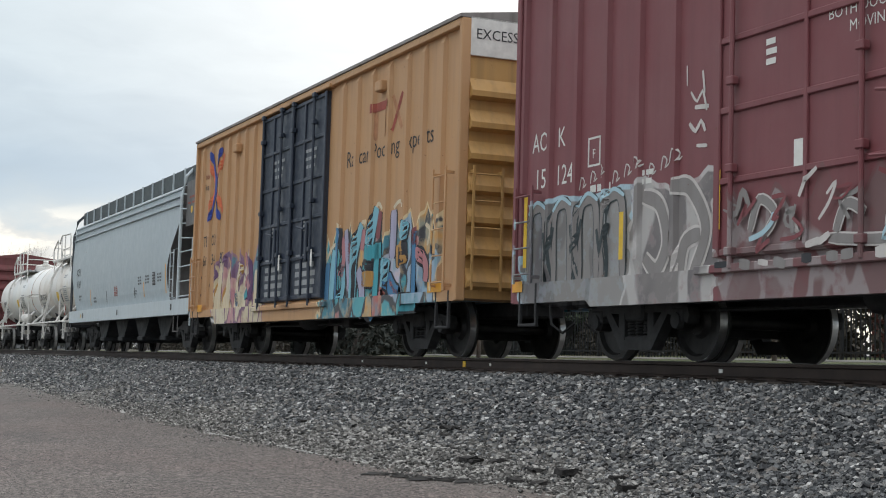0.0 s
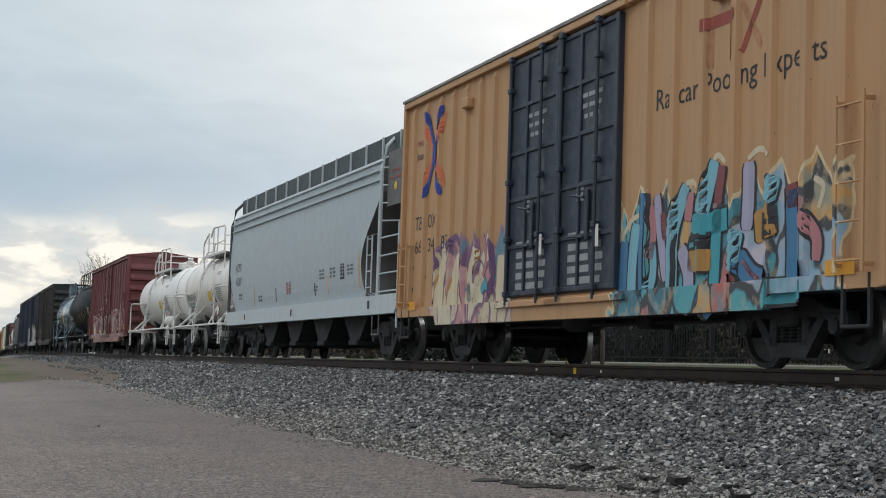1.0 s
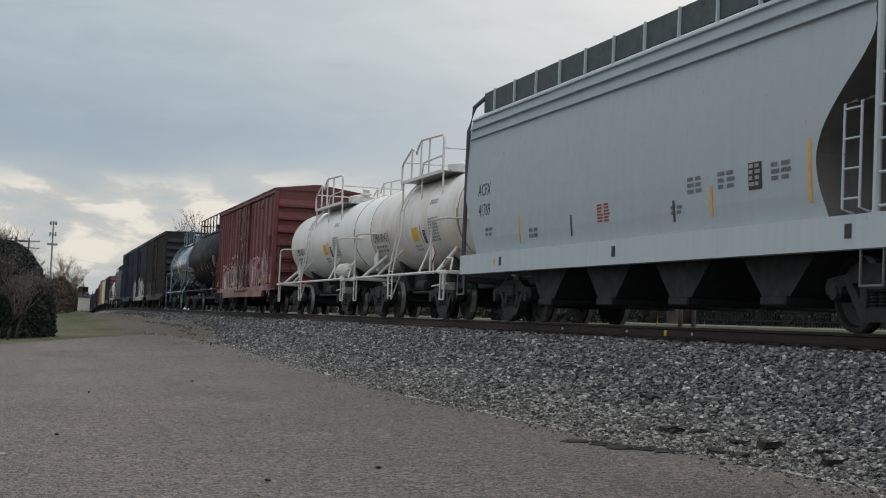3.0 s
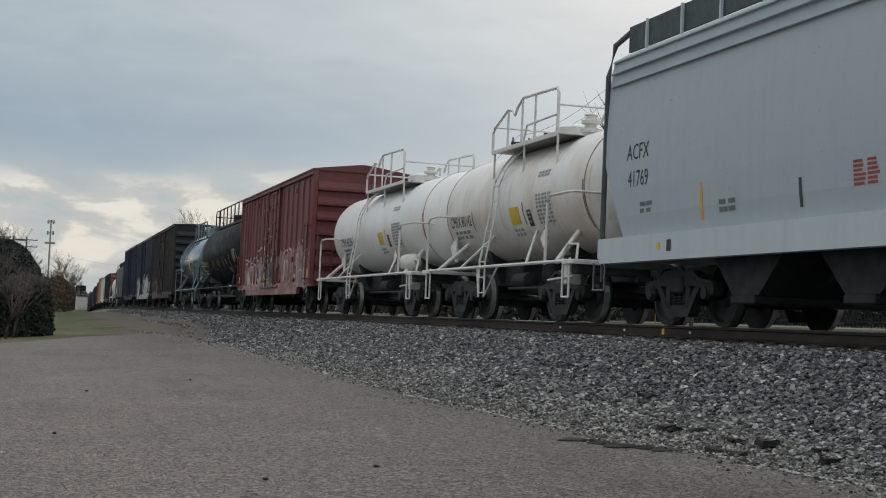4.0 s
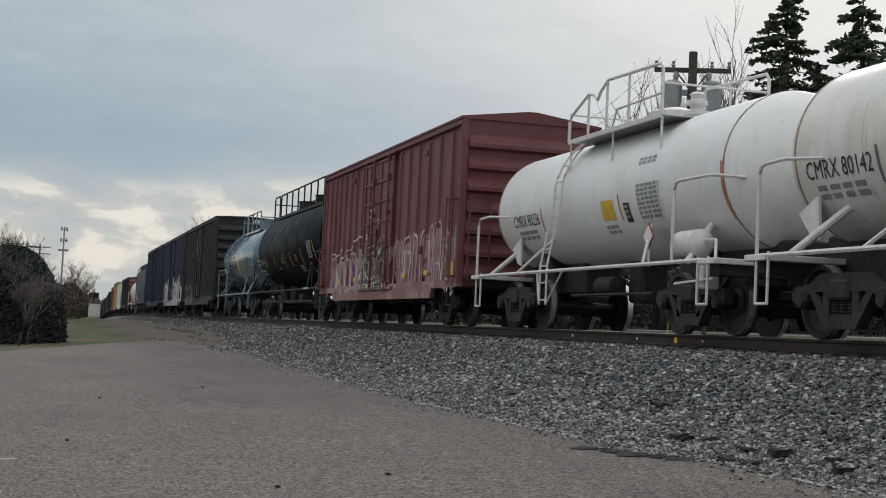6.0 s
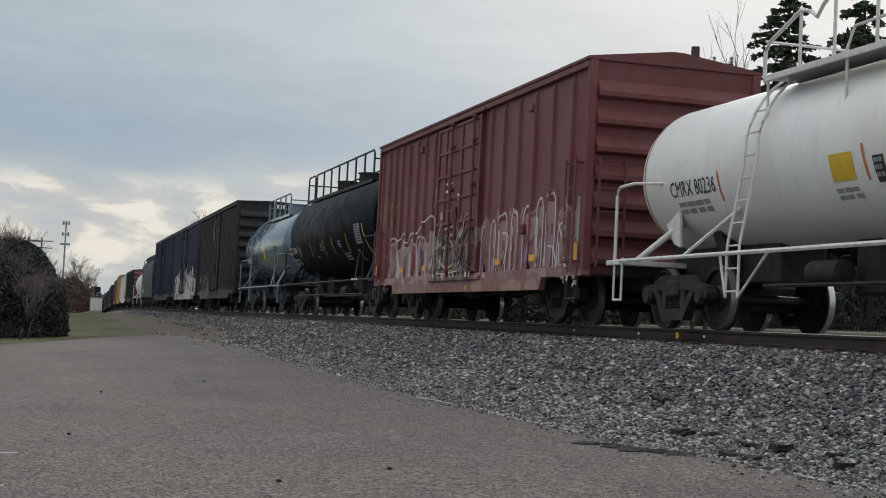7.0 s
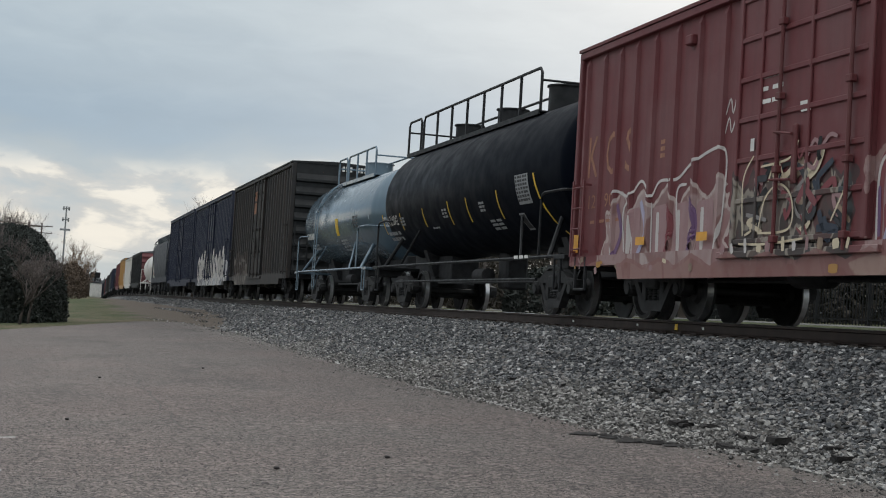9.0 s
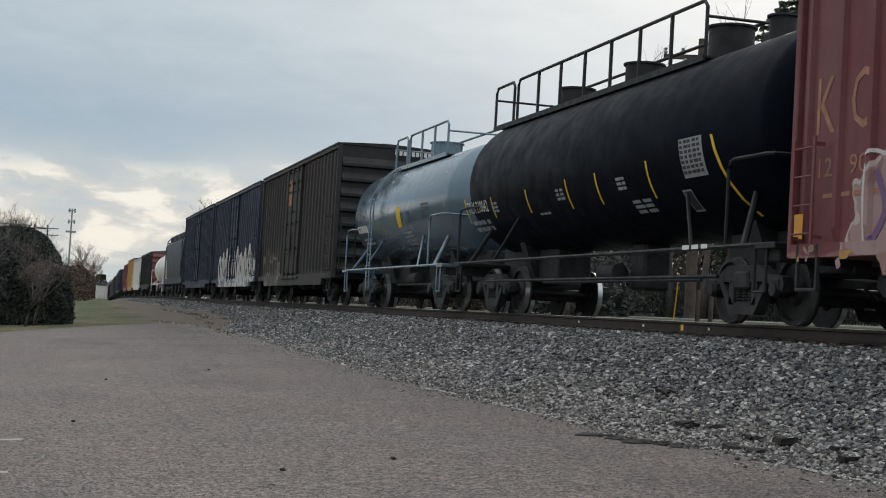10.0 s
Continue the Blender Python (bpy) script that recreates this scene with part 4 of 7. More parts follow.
def end_ladder(car, x, y, z0, z1, w, mat, n=5):
    s = Solid()
    for sx in (-1, 1):
        s.box(x + sx * w / 2 - 0.02, x + sx * w / 2 + 0.02, y - 0.012, y + 0.012, z0, z1, 0.004)
        for zz in (z0 + 0.08, z1 - 0.08):
            s.box(x + sx * w / 2 - 0.015, x + sx * w / 2 + 0.015, y, y + 0.12, zz - 0.02, zz + 0.02)
    for i in range(n):
        zz = z0 + 0.12 + (z1 - z0 - 0.24) * i / max(1, n - 1)
        s.tube([(x - w / 2, y, zz), (x + w / 2, y, zz)], 0.013, 6)
    return part("end_ladder", s, mat, car)


def thing(name, label, u0, u1, category, group="cars of the freight train"):
    e = tagged(new(name), label, category, group)
    e.empty_display_size = 0.5
    CARS.append([e, (u0 + u1) / 2, []])
    return e, (u1 - u0) / 2, CARS[-1][2]


def underframe(car, half, z=0.62):
    s = Solid().box(-0.32, 0.32, -half + 0.1, half - 0.1, 0.62, 0.95, 0.02)
    for k in range(-2, 3):
        s.box(-1.35, 1.35, k * half * 0.26 - 0.06, k * half * 0.26 + 0.06, 0.72, 0.95, 0.02)
    part("centre_sill", s, "iron", car)
    s = Solid().lathe([(-0.45, 0.02), (-0.42, 0.15), (-0.36, 0.2), (0.36, 0.2), (0.42, 0.15), (0.45, 0.02)], "y", 16, (-0.75, 0.9, 0.68))
    part("air_reservoir", s, "iron", car, "dark cylindrical brake air reservoir")
    s = Solid().box(-0.9, -0.5, -1.5, -1.1, 0.5, 0.8, 0.03)
    s.tube([(-0.8, -half * 0.6, 0.58), (-0.8, half * 0.6, 0.58)], 0.025, 6)
    s.tube([(-1.0, -half * 0.5, 0.66), (-1.0, half * 0.62, 0.66)], 0.02, 6)
    part("brake_rigging", s, "iron", car)


# ---------------------------------------------------------------- box cars
def boxcar(label, u0, u1, eave, body, end, ribs, door, roof="roof", sill_low=0.60, sill_high=0.80, step=2.0, peak=0.2, near=True, rib_w=0.13, rib_d=0.06, bare=None):
    car, h, wheels = thing("boxcar", label, u0, u1, "boxcar")
    zf = 0.84
    s = Solid()
    s.box(-1.47, 1.47, -h, h, zf, eave - 0.02)
    part("body", s, body, car)
    s = Solid().prism([(-1.58, eave - 0.05), (1.58, eave - 0.05), (1.58, eave), (0.1, eave + peak), (-0.1, eave + peak), (-1.58, eave)], -h - 0.05, h + 0.05, "y")
    part("roof", s, roof, car, "pitched sheet-metal roof with a drip edge")
    s = Solid().box(-1.56, -1.465, -h, h, eave - 0.17, eave - 0.055, 0.01)
    part("top_chord", s, body, car)
    # side sill, deeper between the trucks
    s = Solid().prism([(-h, sill_high), (-h + step, sill_high), (-h + step + 0.12, sill_low), (h - step - 0.12, sill_low), (h - step, sill_high), (h, sill_high), (h, zf + 0.12), (-h, zf + 0.12)], -1.545, -1.44)
    part("side_sill", s, body, car)
    s = Solid().prism([(-h, sill_high), (h, sill_high), (h, zf + 0.1), (-h, zf + 0.1)], 1.44, 1.545)
    part("side_sill", s, body, car)
    w = rib_w / 2
    for y in ribs:
        r = Solid()
        r.v = []
        prof = [(-1.465, y - w), (-1.465 - rib_d, y - w * 0.6), (-1.465 - rib_d, y + w * 0.6), (-1.465, y + w)]
        zs = [zf + 0.12, zf + 0.30, eave - 0.30, eave - 0.17]
        depth = [0.15, 1, 1, 0.15]
        V = [(-1.465 + (p[0] + 1.465) * d, p[1], z) for z, d in zip(zs, depth) for p in prof]
        F = [(4 * j + i, 4 * j + i + 1, 4 * j + 5 + i, 4 * j + 4 + i) for j in range(3) for i in range(3)]
        part("side_post", r.add(V, F), body, car)
    for y in (-h, h):
        for sx in (-1, 1):
            part("corner_post", Solid().box(sx * 1.40, sx * 1.552, y - 0.055, y + 0.055, sill_high, eave - 0.055, 0.015), body, car)
    if near:
        k = int((eave - zf - (0.8 if bare else 0.1)) / 0.46)
        for i in range(k):
            z = zf + 0.12 + i * 0.46
            for sg in (-1, 1):
                part("end_rib", Solid().prism([(sg * h, z), (sg * (h + 0.13), z + 0.05), (sg * (h + 0.13), z + 0.13), (sg * h, z + 0.34)], -1.40, 1.40), end, car)
        part("end_panel", Solid().box(-1.40, 1.40, -h - 0.012, -h + 0.02, zf, eave - 0.03), end, car)
    if bare:
        part("end_top_panel", Solid().box(-1.41, 1.41, -h - 0.05, -h + 0.02, eave - 0.60, eave - 0.03, 0.005), bare, car, "white clearance-warning panel")
    if door:
        for y0, y1, style in door:
            plug_door(car, y0, y1, eave, style, body)
    couplers(car, h)
    underframe(car, h)
    trucks(car, -h + 2.3, h - 2.3, wheels)
    if near:
        ladder(car, -h + 0.42, 0.95, 2.75, 0.46, body, -1.64, 5)
        ladder(car, h - 0.42, 0.95, 2.2, 0.46, body, -1.64, 4)
        end_ladder(car, -1.12, -h - 0.16, 0.95, 2.75, 0.46, end, 5)
        for y in (-h + 0.42, h - 0.42):
            s = Solid()
            for sy in (-0.22, 0.22):
                s.box(-1.55, -1.51, y + sy - 0.02, y + sy + 0.02, 0.42, 0.95)
            s.box(-1.56, -1.50, y - 0.24, y + 0.24, 0.40, 0.44, 0.01)
            part("sill_step", s, "iron", car)
        s = Solid().lathe([(-0.02, 0.27), (0.02, 0.27), (0.02, 0.23), (-0.02, 0.23)], "y", 20, (0.6, -h - 0.3, 1.9))
        s.tube([(0.6, -h, 1.9), (0.6, -h - 0.32, 1.9)], 0.03, 6)
        for a in range(4):
            s.tube([(0.6, -h - 0.3, 1.9), (0.6 + 0.25 * math.cos(a * 1.571), -h - 0.3, 1.9 + 0.25 * math.sin(a * 1.571))], 0.012, 5)
        part("brake_wheel", s, end, car)
    return car, h


def plug_door(car, y0, y1, eave, style, body):
    mat = style["mat"]
    z0, z1 = style.get("z0", 0.98), eave - 0.22
    d = part("door", Solid().box(-1.535, -1.46, y0 + 0.02, y1 - 0.02, z0, z1, 0.01), mat, car, style["label"])
    w = y1 - y0
    for y in (y0 + 0.05, y1 - 0.05):
        part("door_stile", Solid().box(-1.575, -1.53, y - 0.05, y + 0.05, z0, z1, 0.012), mat, d)
    n = style.get("rails", 6)
    for i in range(n + 1):
        z = z0 + 0.05 + (z1 - z0 - 0.1) * i / n
        part("door_rail", Solid().box(-1.565, -1.53, y0 + 0.1, y1 - 0.1, z - 0.035, z + 0.035, 0.01), mat, d)
    for f in style.get("mullions", (0.5,)):
        part("door_mullion", Solid().box(-1.57, -1.53, y0 + w * f - 0.03, y0 + w * f + 0.03, z0 + 0.05, z1 - 0.05, 0.01), mat, d)
    for f in style.get("rods", (0.3, 0.75)):
        y = y0 + w * f
        s = Solid().tube([(-1.60, y, z0 - 0.12), (-1.60, y, z1 + 0.05)], 0.027, 8)
        for z in (z0 + 0.05, z0 + 0.9, z0 + 1.8, z1 - 0.5, z1):
            s.box(-1.64, -1.55, y - 0.06, y + 0.06, z - 0.045, z + 0.045, 0.012)
        part("lock_rod", s, style.get("rod", mat), d)
    y = y0 + w * style.get("crank", 0.55)
    s = Solid().box(-1.60, -1.55, y - 0.05, y + 0.05, z0 + 0.7, z0 + 1.42, 0.015)
    s.tube([(-1.63, y, z0 + 1.3), (-1.63, y + 0.42, z0 + 1.36)], 0.02, 6)
    s.tube([(-1.63, y, z0 + 0.75), (-1.63, y + 0.5, z0 + 0.78)], 0.016, 6)
    part("door_handle", s, style.get("rod", mat), d)
    # track under and over the door
    part("door_track", Solid().box(-1.60, -1.46, y0 - 0.3, y1 + 0.3, z0 - 0.16, z0 - 0.07, 0.01), style.get("track", body), d)
    part("door_track", Solid().box(-1.60, -1.46, y0 - 0.2, y1 + 0.2, z1 + 0.03, z1 + 0.10, 0.01), style.get("track", body), d)


def spread(a, b, n):
    return [a + (b - a) * (i + 0.5) / n for i in range(n)]


# ---------------------------------------------------------------- tank cars
def tank_profile(h, R, head):
    out = []
    for i in range(9):
        a = math.pi / 2 * i / 8
        out.append((-h - head * math.cos(a) + 0.0, max(0.02, R * math.sin(a))))
    return out + [(-p[0], p[1]) for p in reversed(out)]


def tankcar(label, u0, u1, R, zc, shell, rail_mat, ladder_y, head=0.42, deck=None, reach=9, tank_in=0.9):
    car, h, wheels = thing("tank_car", label, u0, u1, "tank car")
    th = h - tank_in - head
    part("tank_shell", Solid().lathe(tank_profile(th, R, head), "y", 48, (0, 0, zc)), shell, car)
    if shell.startswith("white_tank"):
        for y in (-th, th):
            part("head_seam", Solid().lathe([(y - 0.018, R + 0.001), (y - 0.018, R + 0.006), (y + 0.018, R + 0.006), (y + 0.018, R + 0.001)], "y", 48, (0, 0, zc)), "seam_rust", car, "rust-stained weld seam")
    zb = zc - R
    for sg in (-1, 1):
        s = Solid()
        s.box(-0.35, 0.35, sg * (h - 3.4), sg * h, 0.68, zb + 0.15, 0.03)
        s.prism([(-0.78, zb + 0.42), (0.78, zb + 0.42), (0.45, 0.8), (-0.45, 0.8)], sg * (h - 2.0), sg * (h - 2.3), "y")
        s.box(-1.40, 1.40, sg * (h - 0.28), sg * h, 0.78, 1.02, 0.02)
        part("bolster", s, "iron", car)
    bars_m = rail_mat
    zr = 1.0
    s = Solid()
    s.tube([(-1.46, -h + 0.3, zr), (-1.46, h - 0.3, zr)], 0.032, 6)
    part("side_rail", s, bars_m, car)
    for sg in (-1, 1):
        y = sg * (h - 0.2)
        part("end_platform", Solid().box(-1.50, 1.50, y - 0.26, y + 0.26, zr - 0.06, zr + 0.02, 0.01), bars_m, car)
        s = Solid()
        s.tube([(-1.46, y, zr - 0.6), (-1.46, y, zr + 0.05)], 0.02, 6)
        s.tube([(-1.46, y - 0.3 * sg, zr - 0.6), (-1.46, y - 0.3 * sg, zr + 0.05)], 0.02, 6)
        s.tube([(-1.46, y, zr - 0.6), (-1.46, y - 0.3 * sg, zr - 0.6)], 0.02, 6)
        part("step", s, bars_m, car)
        s = Solid()
        top = zr + 1.15
        pts = [(-1.46, y, zr), (-1.46, y, top - 0.12), (-1.46, y - 0.05 * sg, top - 0.03), (-1.46, y - 0.14 * sg, top), (-1.44, y - 0.6 * sg, top + 0.02), (-min(R, 1.35) * 0.98, y - 0.95 * sg, top + 0.02)]
        if sg < 0:
            pts = [(-1.46, y + 1.15, zr), (-1.46, y + 1.15, top - 0.12), (-1.46, y + 1.10, top - 0.03), (-1.46, y + 1.0, top), (-1.46, y + 0.12, top), (-1.42, y, top), (-0.3, y - 0.02, top)]
        s.tube(pts, 0.026, 6)
        part("end_handrail", s, bars_m, car)
        s = Solid()
        s.tube([(-1.40, y - 0.75 * sg, zr), (-R * 0.72, y - 1.15 * sg, zc - R * 0.62)], 0.05, 8)
        part("brace", s, bars_m, car)
        part("brace", Solid().tube([(-1.40, y - 2.3 * sg, zr), (-R * 0.80, y - 3.1 * sg, zc - R * 0.55)], 0.03, 6), bars_m, car)
    # side ladder
    for ly in ladder_y:
        s = Solid()
        prof = []
        for k in range(reach):
            a = math.radians(170 - 9 * k)
            prof.append((math.cos(a) * (R + 0.12), zc + math.sin(a) * (R + 0.12)))
        pts = [(-1.46, 0.42), (-1.46, zr + 0.1), (-max(R + 0.12, 1.2), zc - 0.1)] + prof
        for sy in (-0.17, 0.17):
            s.tube([(a, ly + sy, b) for a, b in pts], 0.02, 6)
        zz = 0.5
        while zz < (zc + R * 0.9 if reach > 5 else zc + 0.3):
            if zz < zc - 0.1:
                x = -1.46 if zz < zr else -1.46 + (1.46 - max(R + 0.12, 1.2)) * (zz - zr) / max(0.2, zc - 0.1 - zr)
            else:
                x = -math.sqrt(max(0.05, (R + 0.12) ** 2 - (zz - zc) ** 2))
            s.tube([(x, ly - 0.17, zz), (x, ly + 0.17, zz)], 0.014, 5)
            zz += 0.3
        s.tube([(-1.46, ly - 0.17, 0.42), (-1.46, ly - 0.95, zr)], 0.02, 6)
        s.tube([(-1.46, ly + 0.17, 0.42), (-1.40, ly + 0.5, zr)], 0.02, 6)
        part("ladder", s, bars_m, car)
    if deck:
        deck(car, R, zc, bars_m)
    s = Solid().tube([(-0.7, -h + 3.6, 0.62), (-0.7, h - 3.6, 0.62)], 0.03, 6)
    s.lathe([(-0.4, 0.02), (-0.36, 0.16), (0.36, 0.16), (0.4, 0.02)], "y", 14, (-0.55, 0.4, 0.78))
    s.box(-0.25, 0.25, -0.3, 0.3, 0.5, zb + 0.1, 0.05)
    part("bottom_outlet", s, "iron", car)
    couplers(car, h)
    trucks(car, -h + 1.55, h - 1.55, wheels)
    return car, h, th


# ---------------------------------------------------------------- the train, car by car
AO_RIBS = [7.28, 6.56, 5.88, 5.17, 4.44, 3.70, -2.6, -3.35, -4.1, -4.85, -5.6, -6.35, -7.1]
TB_RIBS = [-2.44, -3.15, -3.86, -4.59, -5.35, -6.01, -6.72, 6.94, 6.22, 5.50, 4.82, 4.17, 3.53, 2.89]
RED_RIBS = [7.12, 6.42, 5.76, 5.12, 4.44, 3.67, 2.95, 2.17, -1.99, -2.83, -3.72, -4.62, -5.56, -6.52]


def outlined(car, surf, pts, w, mat, edge="sp_black", e=0.07, lift=0.004):
    spray(car, pts, w + e, edge, surf, lift)
    spray(car, pts, w, mat, surf, lift + 0.004)


def maroon_car():
    door = {"mat": "maroon_body", "label": "maroon plug door with lock rods and latch plates", "rails": 5, "rods": (0.09, 0.53, 0.93), "mullions": (0.34, 0.7), "crank": 0.40, "z0": 1.06}
    car, h = boxcar("maroon steel boxcar with grey graffiti and yellow reflectors", -15.3, -0.5, 5.05, M["maroon_body"], "maroon_end", AO_RIBS, [(-2.1, 2.85, door)], sill_low=0.62, sill_high=0.70, step=1.9)
    lettering(car, "AO", 6.86, 2.66, 0.36, "letter_white", width=0.42)
    lettering(car, "K", 6.29, 2.66, 0.36, "letter_white", width=0.2)
    lettering(car, "15", 6.84, 2.18, 0.36, "letter_white", width=0.3)
    lettering(car, "124", 6.21, 2.18, 0.36, "letter_white", width=0.44)
    lettering(car, "F", 5.48, 2.42, 0.16, "letter_white")
    s = Solid()
    for a, b, c, d in ((5.33, 5.355, 2.32, 2.68), (5.60, 5.625, 2.32, 2.68), (5.33, 5.625, 2.32, 2.345), (5.33, 5.625, 2.655, 2.68)):
        s.box(-1.474, -1.469, a, b, c, d)
    part("lettering", s, "letter_white", car)
    for y, z, hh in ((7.06, 1.62, 0.92), (4.68, 1.42, 0.55), (2.78, 1.66, 0.62)):
        patch(car, "reflector", y, z, 0.09, hh, "yellow", -1.56, label="yellow reflective strip")
    patch(car, "reflector", 7.25, 0.92, 0.28, 0.14, "orange", -1.56)
    for y, text, z in ((0.55, "CLOSE", 3.36), (0.55, "BOTH DOORS BEFORE", 3.2), (0.55, "MOVING CAR", 3.04)):
        lettering(car, text, y - 0.25, z, 0.15, "letter_white", -1.541)
    bars(car, 1.9, 3.05, 0.22, 0.3, 3, "letter_white", -1.541, cols=1, seed=3)
    patch(car, "notice", 1.45, 2.0, 0.14, 0.26, "letter_white", -1.57, label="white paper notice")
    for pts, w in (([(3.42, 2.90), (3.3, 2.78), (3.2, 2.88), (3.12, 2.66)], 0.035), ([(3.44, 2.56), (3.32, 2.46), (3.22, 2.56), (3.14, 2.44)], 0.05), ([(3.2, 3.1), (3.16, 2.85)], 0.035), ([(3.34, 2.72), (3.08, 2.70)], 0.05), ([(3.5, 3.2), (3.49, 2.98)], 0.025), ([(3.3, 2.3), (3.1, 2.28)], 0.04)):
        spray(car, pts, w, "sp_white", lambda y: -1.473)
    surf = ribbed(AO_RIBS, 0.13, 0.06)
    # rounded grey block letters with an ice-blue top edge, drips and white hooks
    for y in (6.85, 6.2, 5.55, 4.95):
        outlined(car, surf, [(y + 0.22, 0.95), (y + 0.24, 1.75), (y + 0.05, 1.93), (y - 0.15, 1.80), (y - 0.18, 0.95)], 0.13, "sp_grey", "sp_plum" if y < 0 else "grating", 0.04)
        spray(car, [(y + 0.27, 1.85), (y + 0.05, 2.0), (y - 0.2, 1.9)], 0.05, "sp_ice", surf, 0.013)
    for y, z in ((6.6, 1.25), (5.9, 1.3), (5.25, 1.2)):
        spray(car, [(y + 0.12, z + 0.35), (y, z), (y - 0.16, z + 0.4)], 0.06, "grating", surf, 0.014)
    for pts in ([(4.35, 1.85), (4.0, 1.72), (3.85, 1.3), (4.05, 1.0), (4.3, 1.15)], [(3.7, 1.9), (3.4, 1.85), (3.1, 1.4), (3.35, 0.9)], [(3.6, 0.8), (3.5, 1.25), (3.2, 1.35)]):
        outlined(car, surf, pts, 0.16, "sp_grey", "sp_white", 0.07)
    for k in range(9):
        y, z = 5.75 - 0.26 * k, 2.06 + 0.05 * (k % 3)
        spray(car, [(y + 0.06, z), (y + 0.02, z + 0.15), (y - 0.06, z + 0.10), (y - 0.02, z + 0.02), (y - 0.10, z + 0.06)], 0.022, "sp_white", surf)
    door = lambda y: -1.541
    for pts in ([(2.2, 1.3), (2.05, 1.6), (1.8, 1.45), (1.95, 1.25)], [(0.9, 1.2), (0.75, 1.45), (0.5, 1.35)], [(0.2, 1.2), (0.0, 1.7), (-0.3, 1.5)], [(1.0, 1.15), (0.2, 1.1), (-0.5, 1.2)]):
        outlined(car, door, pts, 0.09, "sp_grey", "sp_white", 0.035, 0.03)
    rnd = random.Random(23)
    for k in range(16):
        y = 2.6 - 0.33 * k + rnd.uniform(-0.08, 0.08)
        spray(car, [(y + 0.09, 0.98), (y - rnd.uniform(0.05, 0.14), 0.96 + rnd.uniform(-0.03, 0.03))], rnd.uniform(0.06, 0.13), rnd.choice(("sp_white", "sp_grey", "sp_black")), lambda y: -1.601, 0.003)
    for k in range(30):
        y, z = rnd.uniform(-1.9, 2.6), rnd.uniform(1.12, 1.62)
        pts = [(y, z)]
        for _ in range(3):
            pts.append((pts[-1][0] + rnd.uniform(-0.22, 0.22), max(1.1, pts[-1][1] + rnd.uniform(-0.22, 0.22))))
        spray(car, pts, rnd.uniform(0.025, 0.08), rnd.choice(("sp_white", "sp_grey", "sp_grey", "sp_grey", "sp_black", "sp_maroon", "sp_ice")), door, 0.034 + 0.0006 * k)
    bars(car, 5.3, 2.02, 0.5, 0.14, 1, "letter_white", cols=3, seed=5)
    bars(car, 4.3, 2.05, 0.35, 0.2, 2, "letter_white", cols=2, seed=6)


